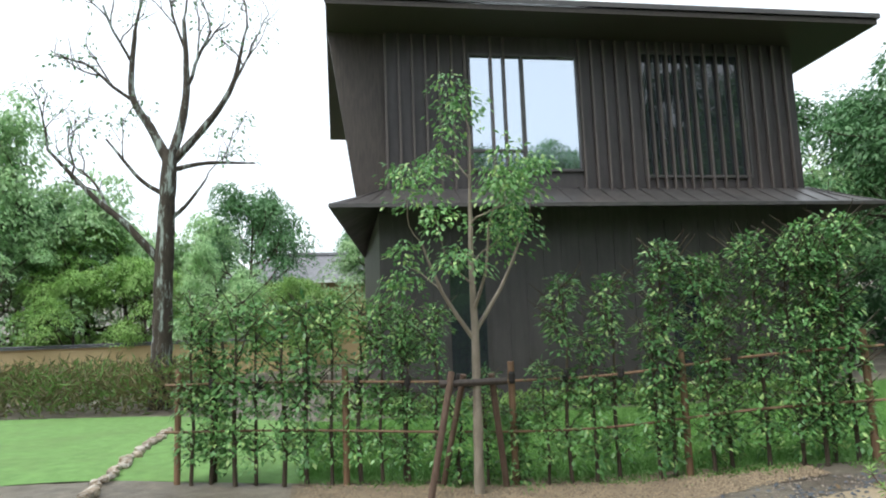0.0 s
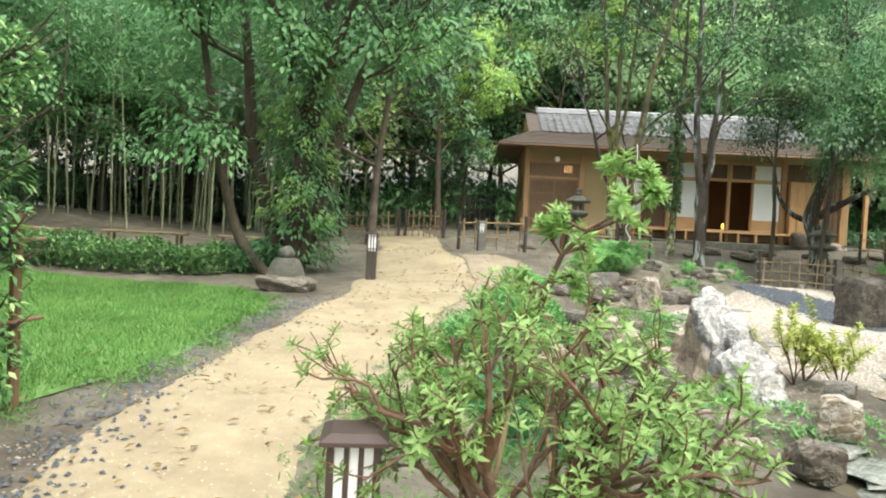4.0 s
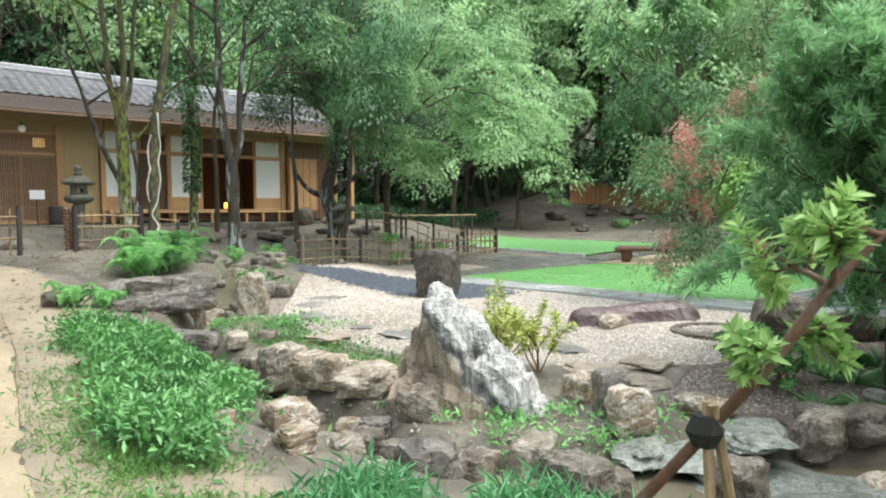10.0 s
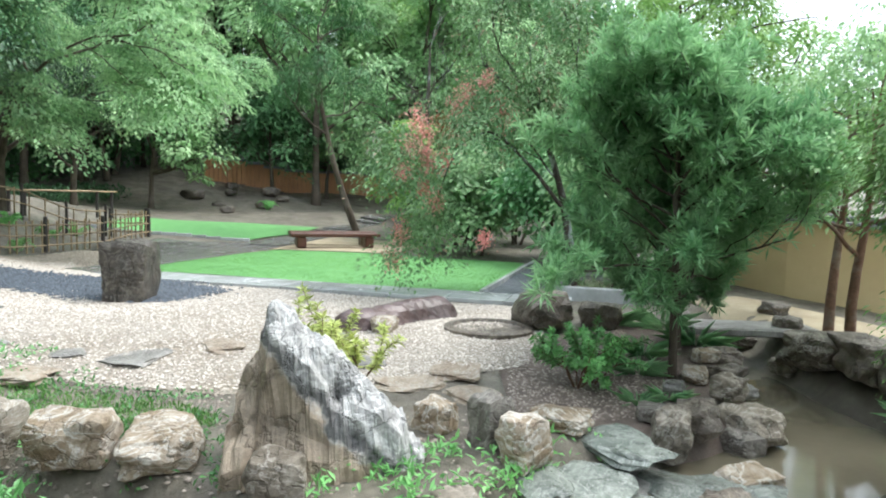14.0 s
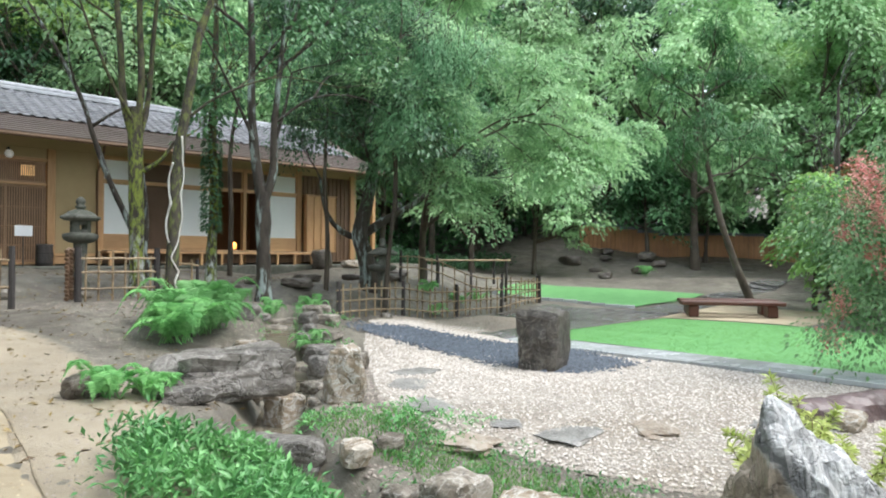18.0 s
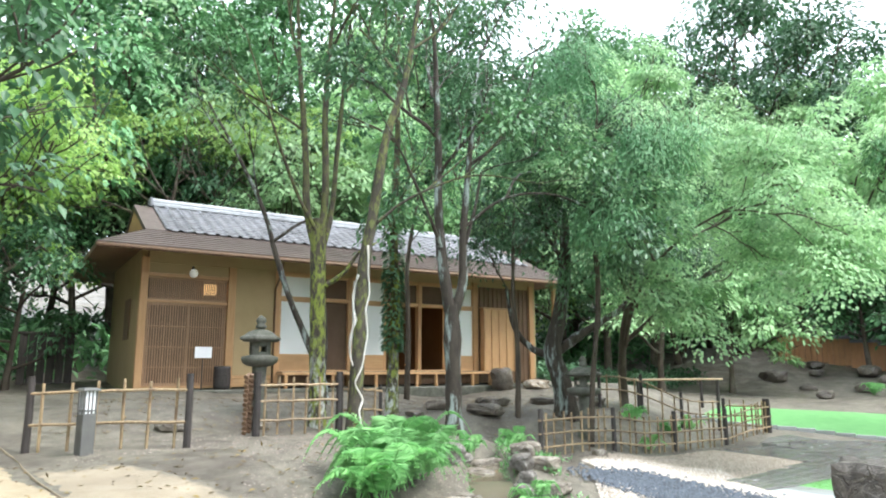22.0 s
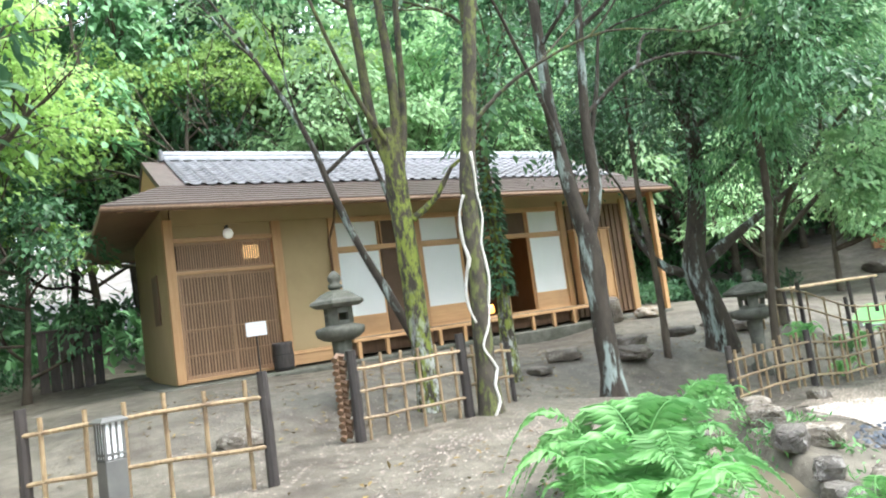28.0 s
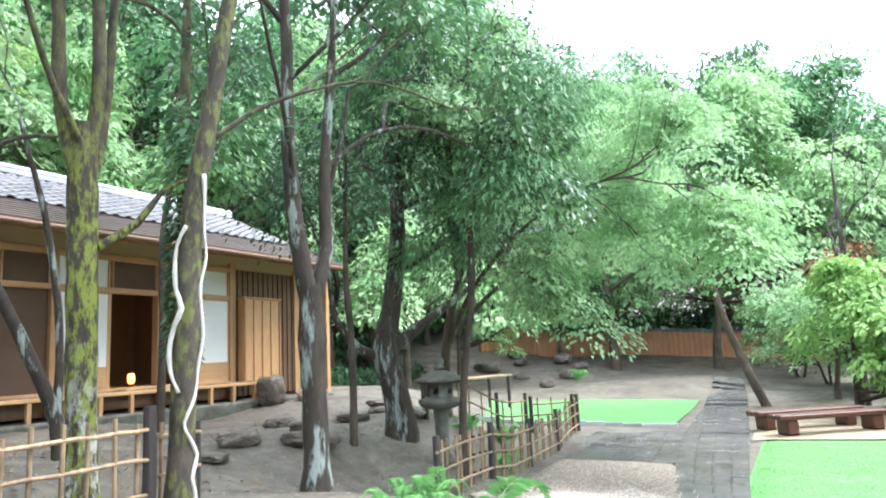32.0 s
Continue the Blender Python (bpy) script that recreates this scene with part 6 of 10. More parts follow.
south = spline([(6.3, -9.55), (9, -9.3), (13.2, -8.95), (17, -8.6), (22, -8.15), (26, -7.7)], 0.1)
north = spline([(6.3, -8.85), (9, -8.3), (13.2, -7.7), (17, -7.4), (22, -7.05), (26, -6.7)], 0.1)
turn = math.atan2(1.4, 15.7)


def lay(x, y, w, h):
    part("slab", Build().box(x, y, gz(x, y) + 0.012 + rng_p.uniform(-0.002, 0.002), w - 0.016, h - 0.014, 0.05, turn, 0.006), DARK_SLAB, pave)


for k in range(30):
    x = 6.55 + k * 0.62
    lo, hi = np.interp(x, south[:, 0], south[:, 1]), np.interp(x, north[:, 0], north[:, 1])
    for q in range(4):
        h = (hi - lo) / 4
        lay(x, lo + (q + 0.5) * h, 0.62, h)
for k in range(8):
    x = 10.0 + k * 0.5
    lo = np.interp(x, north[:, 0], north[:, 1])
    hi = -6.3 if x < 12.6 else -6.3 - (x - 12.6) * 0.7
    n = max(1, round((hi - lo) / 0.34))
    for q in range(n):
        lay(x, lo + (q + 0.5) * (hi - lo) / n, 0.5, (hi - lo) / n)
far_kerb = thing("far_lawn_kerb", "pale kerb stones along the lawn beyond the paving", "kerb", kind="structure")
for k in range(11):
    u = (k + 0.5) / 11
    x, y = 13.2 + 1.66 * u, -3.1 - 4.2 * u
    part("kerb_stone", Build().box(0, 0, 0, 0.4, 0.1, 0.12, 0, 0.01), SLAB, far_kerb).matrix_basis = pose(x, y, gz(x, y) + 0.03, 0, 0, -68.4)
tank = thing("stone_tank", "low stone-edged water tank beside the pebble strip", "tank", at=(8.6, -17.6, -1.27))
for cx, cy, sx, sy in ((0, 0.62, 2.6, 0.14), (0, -0.62, 2.6, 0.14), (-1.25, 0, 0.14, 1.1), (1.25, 0, 0.14, 1.1)):
    part("edge_stone", Build().box(cx, cy, 0.08, sx, sy, 0.26, 0, 0.015), SLAB, tank)
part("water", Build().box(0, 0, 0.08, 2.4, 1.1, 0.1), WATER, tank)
edging = thing("white_stone_edging", "line of small white stones along the lawn", "edging")
for k in range(34):
    rng = np.random.default_rng(40 + k)
    x, y = -5.9 - k * 0.16, -26.25 - 0.012 * k + rng.uniform(-0.06, 0.06)
    s = rng.uniform(0.05, 0.09)
    ob = part("stone", rock_mesh("stone", k, (s, s, s * 0.7), ROCK_PALE, 2), ROCK_PALE, edging)
    ob.location = (x, y, gz(x, y) + 0.05)


# ---- garden walls ----
def garden_wall(name, label, line, tall, body, boards, cap_w=0.36):
    t = thing(name, label, "wall", kind="structure")
    pts = spline(line, 1.0)
    board = Build().box(0, 0, tall / 2, 0.24, 0.035, tall, 0, 0.004).mesh("board", body) if boards else None
    capm = Build().tube([(-0.16, 0, 0), (0.16, 0, 0)], 0.045, 8).mesh("cap_tile", TILE)
    eave = Build().box(0, 0, 0, 0.3, cap_w, 0.05, 0, 0.01).mesh("eave_tile", TILE)
    for k in range(len(pts) - 1):
        (xa, ya), (xb, yb) = pts[k], pts[k + 1]
        L, a = math.hypot(xb - xa, yb - ya), math.atan2(yb - ya, xb - xa)
        cx, cy = (xa + xb) / 2, (ya + yb) / 2
        base = gz(cx, cy)
        part("wall_panel", Build().box(cx, cy, base + tall / 2 - 0.2, L + 0.02, 0.12, tall + 0.4, a), body if not boards else BROWN_WOOD, t)
        n = max(1, round(L / 0.26))
        for q in range(n):
            u = (q + 0.5) / n
            x, y = xa + (xb - xa) * u, ya + (yb - ya) * u
            if boards:
                for sgn in (-1, 1):
                    shared("board", board, t, pose(x - math.sin(a) * 0.075 * sgn, y + math.cos(a) * 0.075 * sgn, base, 0, 0, math.degrees(a)))
            shared("eave_tile", eave, t, pose(x, y, base + tall + 0.03, 0, 0, math.degrees(a)))
            shared("cap_tile", capm, t, pose(x, y, base + tall + 0.11, 0, 0, math.degrees(a)))
    return t


garden_wall("board_wall", "long curved cedar board garden wall with a grey tile cap", [(30.3, 5.0), (32.4, 3.7), (35.5, 0), (37, -5), (37, -11)], 1.3, FENCE_BOARD, True)
garden_wall("plaster_wall", "cream plaster garden wall with a tile cap", [(6.9, -25.0), (8.0, -22.9), (8.75, -21.6), (9.6, -20.6), (11.2, -19.7)], 1.25, CREAM, False)
garden_wall("far_plaster_wall", "ochre plaster boundary wall with grey tile cap", [(-31, -26), (-28, -34), (-25, -42)], 1.4, CREAM, False)


# ---- trees ----
AZALEA_BARK = surface("red_brown_bark", (0.10, 0.05, 0.028), (0.19, 0.10, 0.06), 12, 0.8, 0.6, (0.28, 0.24, 0.2), 5, 0.5, fine=50)


def grow(rng, start, way, length, radius, level, limbs, tips, kids=3, spread=0.7, lift=0.15, shrink=0.7, wander=0.16, thin=0.62):
    """Grows one limb and its offspring; limbs gathers (points, radii), tips gathers (place, direction)."""
    p, d = np.array(start, float), np.array(way, float)
    d /= np.linalg.norm(d)
    pts, radii = [p.copy()], [radius]
    n = 5
    for k in range(n):
        d = d + rng.normal(0, wander, 3) + np.array((0, 0, lift * 0.25))
        d /= np.linalg.norm(d)
        p = p + d * length / n
        pts.append(p.copy())
        radii.append(radius * (1 - (1 - thin) * (k + 1) / n))
        if level == 0 and k >= 1:
            tips.append((p.copy(), d.copy()))
    limbs.append((pts, radii))
    if level > 0:
        for k in range(kids):
            u = 0.35 + 0.65 * (k + rng.uniform(0, 1)) / kids
            i = min(int(u * n), n - 1)
            q = pts[i] + (pts[i + 1] - pts[i]) * (u * n - i)
            a = rng.normal(0, 1, 3)
            a -= d * (a @ d)
            a /= np.linalg.norm(a)
            b = d * math.cos(spread) + a * math.sin(spread) + np.array((0, 0, lift))
            grow(rng, q, b, length * shrink * rng.uniform(0.8, 1.15), radius * thin * 0.85, level - 1, limbs, tips, kids, spread, lift, shrink, wander, thin)


def wood_mesh(name, limbs, material, sides=7, least=0.0):
    b = Build()
    for pts, radii in limbs:
        if radii[0] >= least:
            b.tube(pts, radii, sides if radii[0] > 0.05 else 5, caps=False)
    return b.mesh(name, material, True)


def crown_mesh(name, rng, tips, per_tip, scatter, size, material, flat=0.0, droop=0.2, slim=0.5, hang=0.0, fold=0.2):
    """Leaves in drooping sprays: each spray is a tilted disc of leaves, bent down at its rim."""
    group = 8 if len(tips) > 600 else (4 if len(tips) > 60 else 2)
    tips = tips[::group]
    per = per_tip * group
    at = np.array([t[0] for t in tips])
    way = np.array([t[1] for t in tips])
    m = len(at)
    out = way * np.array((1, 1, 0.0)) + rng.normal(0, 0.15, (m, 3)) * np.array((1, 1, 0))
    out /= np.maximum(np.linalg.norm(out, axis=1, keepdims=True), 1e-3)
    up = np.array((0, 0, 1.0)) + out * 0.4 + rng.normal(0, 0.22, (m, 3))
    up /= np.linalg.norm(up, axis=1, keepdims=True)
    t1 = out - up * (out * up).sum(1, keepdims=True)
    t1 /= np.linalg.norm(t1, axis=1, keepdims=True)
    t2 = np.cross(up, t1)
    wide = scatter * 2.1 * rng.uniform(0.65, 1.35, m)
    n = m * per
    i = np.repeat(np.arange(m), per)
    r, a = np.sqrt(rng.random(n))[:, None], rng.uniform(0, 2 * math.pi, n)[:, None]
    big = wide[i][:, None]
    ray = t1[i] * np.cos(a) * 1.25 + t2[i] * np.sin(a)
    base = at[i] + ray * r * big + up[i] * big * (0.2 - (0.95 - 0.55 * flat) * r * r + rng.normal(0, 0.13 - 0.08 * flat, (n, 1)))
    if hang:
        base[:, 2] -= np.abs(rng.normal(0, hang, n))
    d = ray * (0.35 + 0.5 * r) + t1[i] * 0.25 + unit(rng, n) * 0.5
    d[:, 2] -= hang * 1.2 + droop + 0.3 * r[:, 0]
    face = up[i] + ray * r * 0.7 + unit(rng, n) * (0.34 - 0.12 * flat)
    s = size * rng.uniform(0.65, 1.3, n)
    return leaf_mesh(name, base, d, face, s, s * slim, material, fold, droop * 0.4)


def make_tree(name, label, seed, height, radius, bark, leaf, at, levels=3, kids=4, spread=0.75, lift=0.2, clear=0.35, stems=1, per_tip=14, scatter=0.22, size=0.2,
              flat=0.0, slim=0.5, hang=0.0, lean=(0, 0), rz=0.0, group="", category="tree", limb_scale=0.42, least=0.012, droop=0.2, shrink=0.7):
    """A whole tree: tapered trunk with limbs, and a crown of single leaves."""
    rng = np.random.default_rng(seed)
    t = thing(name, label, category, group, at=at, rz=rz)
    limbs, tips = [], []
    for s in range(stems):
        a = 2 * math.pi * s / stems + rng.uniform(0, 1)
        out = 0.0 if stems == 1 else 0.25
        p = np.array((0.12 * math.cos(a) * (stems > 1), 0.12 * math.sin(a) * (stems > 1), -0.15))
        d = np.array((out * math.cos(a) + lean[0], out * math.sin(a) + lean[1], 1.0))
        pts, radii = [p.copy()], [radius * 1.35]
        n = 8
        for k in range(n):
            d = d + np.array((*rng.normal(0, 0.06, 2), 0.05))
            p = p + d / np.linalg.norm(d) * height * 0.9 / n
            pts.append(p.copy())
            radii.append(radius * (1 - 0.75 * (k + 1) / n))
        limbs.append((pts, radii))
        count = kids * 3
        for k in range(count):
            u = clear + (1 - clear) * (k + rng.uniform(0, 1)) / count
            i = min(int(u * n), n - 1)
            q = pts[i] + (pts[i + 1] - pts[i]) * (u * n - i)
            b = rng.uniform(0, 2 * math.pi)
            w = (math.cos(b), math.sin(b), lift + 0.5 * u)
            grow(rng, q, w, height * limb_scale * (1.15 - 0.75 * u), radii[i] * 0.55, levels - 1, limbs, tips, kids, spread, lift, shrink)
        tips.append((pts[-1], d))
    for stem in limbs:
        if stem[1][0] == radius * 1.35:
            part("trunk", wood_mesh("trunk", [stem], bark, 9), bark, t)
    tagged(part("crown_wood", wood_mesh("crown_wood", [b for b in limbs if b[1][0] != radius * 1.35], bark, 7, least), bark, t), kind="stuff")
    part("crown", crown_mesh("crown", rng, tips, per_tip, scatter, size, leaf, flat, droop, slim, hang), leaf, t)
    return t


def plant(template, x, y, s=1.0, rz=0.0, dz=-0.05, sz=None):
    ob = copy_thing(template, pose(0, 0, 0))
    ob.matrix_basis = pose(x, y, gz(x, y) + dz, 0, 0, rz) @ Matrix.Diagonal((s, s, sz or s, 1))
    return ob


def template(*args, **kw):
    return make_tree(*args, at=(0, 0, 0), **kw)


forest = [
    template("forest_tree", "tall mid-green broadleaf tree in the wood behind the garden", 1, 9.5, 0.17, BARK, LEAF_MID, levels=3, kids=4, per_tip=17, scatter=0.36, least=0.022, size=0.2, clear=0.28, group="woodland trees"),
    template("forest_tree", "tall light green broadleaf tree in the wood", 2, 9.0, 0.15, BARK, LEAF_LIGHT, levels=3, kids=4, per_tip=17, scatter=0.36, least=0.022, size=0.2, flat=0.4, clear=0.25, group="woodland trees"),
    template("forest_tree", "tall dark evergreen tree in the wood", 3, 11.0, 0.19, BARK, LEAF_DARK, levels=3, kids=4, per_tip=17, scatter=0.36, least=0.022, size=0.2, clear=0.2, group="woodland trees"),
    template("forest_tree", "yellow-green tree at the edge of the wood", 4, 8.0, 0.14, BARK, LEAF_YELLOW, levels=3, kids=4, per_tip=17, scatter=0.36, least=0.022, size=0.2, flat=0.3, clear=0.25, group="woodland trees"),
    template("conifer_tree", "tall straight conifer standing above the wood", 5, 15.0, 0.2, BARK, LEAF_PINE, levels=2, kids=5, per_tip=14, scatter=0.34, size=0.36, slim=0.2, clear=0.35, lift=-0.05, limb_scale=0.2, hang=0.15, group="conifers"),
]
spots = []
rng_f = np.random.default_rng(99)
# behind the tea house and on the slope
for row, (yy, step) in enumerate(((7.5, 2.7), (11.0, 3.2), (15.5, 3.6), (21, 4.5))):
    x = -20.0
    while x < 36:
        spots.append((x + rng_f.uniform(-1, 1), yy + rng_f.uniform(-1.2, 1.2) + max(0, x - 16) * 0.1, rng_f.choice([0, 0, 2, 1, 0, 2, 0] if x < 9 else [0, 3, 1, 1, 0, 2, 3]), rng_f.uniform(0.8, 1.2)))
        x += step
# the far side of the lawns
for x, y, kind, s in ((26, 9, 1, 1.1), (30, 8, 1, 1.1), (35, 6.5, 0, 1.1), (39, 4, 0, 1.0), (41, 0, 1, 0.9), (42, -4, 3, 0.7), (41, -9, 1, 0.7), (40, -13, 0, 0.75), (33, -14, 1, 0.6), (27, -15.5, 0, 0.6),
                      (38, 10, 4, 1.0), (47, 3, 4, 0.95), (24, -17, 3, 0.6), (21, -19, 0, 0.55), (44, -10, 4, 1.2), (48, -9, 4, 1.3), (16, -26, 2, 0.6), (12, -27, 0, 0.62),
                      (14, -23.6, 2, 0.55), (10.5, -19.4, 0, 0.36)):
    spots.append((x, y, kind, s))
for x, y, kind, s in ((22, 12, 1, 1.7), (25, 14, 0, 1.8), (28, 13, 1, 1.7), (31, 12, 1, 1.8), (34, 10, 1, 1.6), (35, 6, 1, 1.6), (38, 1.5, 1, 1.5), (42, 8, 2, 1.9), (38, 14, 2, 2.0), (33, 18, 0, 2.0),
                      (43, -1, 0, 1.4), (46, 4, 4, 1.2), (41, -7, 3, 1.0), (44, -4, 1, 1.2), (19, 15, 1, 1.7), (30, -2, 1, 1.45), (33, -6, 1, 1.4), (35, -9.5, 1, 1.4), (37, -13, 1, 1.2),  (39, -6, 3, 1.6), (41, -11, 0, 1.5), 
                      (-31.4, -39.4, 1, 1.15), (-32, -37, 1, 1.15), (-32.7, -35.2, 3, 0.95), (-33.2, -33.4, 1, 0.9), (-33.8, -31.1, 1, 0.85), (-34.6, -29.2, 1, 0.62), (-46, -22, 0, 0.75), (-28.5, -37.5, 1, 0.75), (-29, -34.5, 3, 0.6), (-30, -32, 3, 0.6),
                      (46, 0, 0, 1.95), (48, -4, 2, 1.8), (47, -8, 0, 1.55), (48, -12, 1, 1.45), (47, -16, 2, 1.15), (50, -6.5, 4, 1.35), (43, -14.5, 0, 1.3), (15, 14, 2, 1.6), (10, 13, 1, 1.5), (6, 14, 0, 1.6), (1, 13, 0, 1.5), (-4, 13, 0, 1.5), (-9, 12, 0, 1.5), (48, -6, 4, 1.1)):
    spots.append((x, y, kind, s))
# west and south-west
for x, y, kind, s in ((-16, 3, 0, 1.0), (-20, -1, 1, 1.0), (-22, -5, 0, 1.0), (-15, -6.5, 0, 0.9), (-19, -9, 1, 0.85), (-24, -11, 0, 1.0), (-27, -17, 3, 0.9), (-30, -22, 1, 0.8), (-17, -11.5, 0, 0.7), (-32, -28, 0, 0.8),
                      (-36, -33, 1, 0.85), (-33, -38, 0, 0.85), (-30, -44, 1, 0.9), (-27, -47, 2, 0.8), (-24, -50, 0, 0.85), (-38, -40, 2, 0.8), (-24, -25, 3, 0.5), (-26, -28, 1, 0.5), (-40, -22, 0, 0.8), (-44, -28, 2, 0.8),
                      (8, -36, 2, 0.9), (14, -38, 0, 1.0), (3, -40, 2, 0.9), (20, -34, 1, 0.9), (-4, -42, 0, 0.9), (-10, -46, 2, 0.9), (12, -31, 4, 0.8), (26, -32, 0, 0.9), (-22, 5.5, 2, 0.75), (-25, 9, 2, 0.9), (-27.5, 3.5, 2, 0.8), (-19, 10, 2, 0.85), (-31, -1.5, 2, 0.75), (-24.5, -0.5, 0, 0.7)):
    spots.append((x, y, kind, s))
for x, y, kind, s in spots:
    if (math.hypot(x - 5, y - 2) < 5.5 and y < 6.5) or (-6 < x < 6.5 and 5 < y < 9):
        continue
    k = int(kind)
    plant(forest[k], x, y, float(s), float(rng_f.uniform(0, 360)), -0.1, float(s * rng_f.uniform(0.92, 1.12)))
for t_ in forest:
    t_.matrix_basis = pose(*{"forest_tree": (-13.0, 16.0, 3.0), "forest_tree.001": (-6.0, 17.5, 3.4), "forest_tree.002": (3.0, 18.5, 3.8), "forest_tree.003": (10.5, 17, 3.4), "conifer_tree": (18, 20, 3.8)}.get(t_.name, (0, 26, 5)))

# bamboo grove
bamboo = thing("bamboo_culm", "tall pale bamboo culm in the dark grove", "bamboo", "bamboo grove", at=(-12, 4.2, 0.1))
cb = Build()
for k in range(16):
    cb.tube([(0.012 * math.sin(k), 0, k * 0.42), (0.012 * math.sin(k + 1), 0, k * 0.42 + 0.4)], [0.034 - 0.0011 * k, 0.033 - 0.0011 * k], 8, False)
    cb.tube([(0.012 * math.sin(k + 1), 0, k * 0.42 + 0.395), (0.012 * math.sin(k + 1), 0, k * 0.42 + 0.425)], 0.038 - 0.0011 * k, 8, False)
GREEN_CULM = surface("bamboo_culm_skin", (0.17, 0.195, 0.11), (0.31, 0.32, 0.20), 5, 0.45, 0.1, (0.12, 0.13, 0.07), 1.5, 0.5, jitter=0.2)
part("culm", cb, GREEN_CULM, bamboo, "", True)
rng = np.random.default_rng(8)
nb = 1100
base = np.column_stack([rng.normal(0, 0.7, nb), rng.normal(0, 0.7, nb), rng.uniform(4.2, 7.6, nb)])
part("leaves", leaf_mesh("leaves", base, unit(rng, nb) - np.array((0, 0, 0.5)), unit(rng, nb) + np.array((0, 0, 0.7)), rng.uniform(0.18, 0.3, nb), 0.045, LEAF_MID, 0.1), LEAF_MID, bamboo)
for k in range(110):
    x, y = rng.uniform(-18, -6.5), rng.uniform(-3.0, 7)
    c = copy_thing(bamboo, pose(float(x), float(y), gz(x, y) - 0.05, float(rng.uniform(-3, 3)), float(rng.uniform(-3, 3)), float(rng.uniform(0, 360))))


def hero(name, label, seed, at, stems, bark, leaf, tops, per_tip=12, scatter=0.2, size=0.16, flat=0.0, slim=0.5, hang=0.0, levels=2, kids=3, length=1.3, spread=0.6, lift=0.2, droop=0.2, extra=(), sides=10, girth=1.0):
    """A tree with drawn stems: lists of (x, y, z, radius) from the root up, then limbs from the places named in tops: (stem, share, direction, length, radius)."""
    rng = np.random.default_rng(seed)
    t = thing(name, label, "tree", at=at)
    limbs, tips = [], []
    lines = []
    for s in stems:
        line = spline(s, 0.2)
        line[:, 3] *= girth
        line[:, :2] += np.cumsum(rng.normal(0, 0.006, (len(line), 2)), 0) * 0.6
        lines.append(line)
        rough = line[:, 3] * (1 + rng.normal(0, 0.04, len(line)))
        limbs.append(([p for p in line[:, :3]], list(rough)))
    for stem, share, way, ln, r in tops:
        line = lines[stem]
        p = line[min(int(share * (len(line) - 1)), len(line) - 1)]
        grow(rng, p[:3], way, ln, r, levels, limbs, tips, kids, spread, lift)
    for k, (pts, radii) in enumerate(limbs[:len(stems)]):
        part("limb" if k else "trunk", Build().tube(pts, radii, sides if radii[0] > 0.03 else 7, caps=False), bark, t, "", True)
    twigs = wood_mesh("crown_wood", limbs[len(stems):], bark, sides, 0.005)
    tagged(part("crown_wood", twigs, bark, t), kind="stuff")
    if per_tip:
        part("crown", crown_mesh("crown", rng, tips, per_tip, scatter, size, leaf, flat, droop, slim, hang), leaf, t)
    return t, lines


g = lambda x, y: gz(x, y)
# the mossy tree before the veranda: one trunk that forks into upright stems
mx, my = 1.93, -4.95
tree, lines = hero("mossy_tree", "tall tree with a yellow-green mossy trunk that forks high", 21, (mx, my, g(mx, my)),
                   [[(0, 0, -0.2, 0.27), (0.0, 0, 0.4, 0.185), (-0.02, 0.02, 1.5, 0.178), (-0.04, 0.02, 2.6, 0.185), (-0.06, 0.0, 3.3, 0.14)],
                    [(-0.04, 0.02, 2.6, 0.1), (-0.22, 0.1, 3.4, 0.085), (-0.3, 0.1, 4.6, 0.075), (-0.42, 0.2, 6.2, 0.05), (-0.5, 0.2, 7.6, 0.03)],
                    [(-0.04, 0.0, 2.9, 0.1), (0.02, -0.05, 3.8, 0.085), (0.0, 0.0, 5.2, 0.07), (0.1, -0.1, 7.4, 0.035)],
                    [(-0.03, 0.0, 2.7, 0.09), (0.2, 0.12, 3.5, 0.07), (0.36, 0.2, 5.0, 0.055), (0.55, 0.3, 7.0, 0.03)],
                    [(0.05, -0.05, 2.2, 0.06), (0.32, -0.2, 2.42, 0.05), (0.52, -0.3, 2.75, 0.035), (0.75, -0.42, 2.9, 0.02)],
                    [(-0.05, 0.0, 3.0, 0.05), (-0.5, -0.1, 3.7, 0.04), (-1.0, -0.3, 4.7, 0.025), (-1.5, -0.4, 6.0, 0.015)]],
                   MOSS_BARK, LEAF_DEEP,
                   [(1, 0.7, (-0.4, 0.1, 0.8), 1.5, 0.03), (1, 1.0, (-0.2, 0, 1), 1.2, 0.02), (2, 0.75, (0.1, -0.5, 0.8), 1.4, 0.03), (2, 1.0, (0, 0, 1), 1.2, 0.025), (3, 0.7, (0.6, 0.2, 0.7), 1.4, 0.03), (3, 1.0, (0.3, 0, 1), 1.2, 0.02),
                    (5, 1.0, (-0.5, 0, 0.8), 1.2, 0.012), (5, 0.6, (-0.5, 0.3, 0.6), 1.2, 0.015), (1, 0.45, (-0.7, -0.2, 0.5), 1.3, 0.025), (4, 1.0, (0.5, -0.2, 0.5), 0.5, 0.012)],
                   per_tip=8, scatter=0.24, size=0.13, flat=0.5, girth=0.7)
vx, vy = 2.16, -5.85
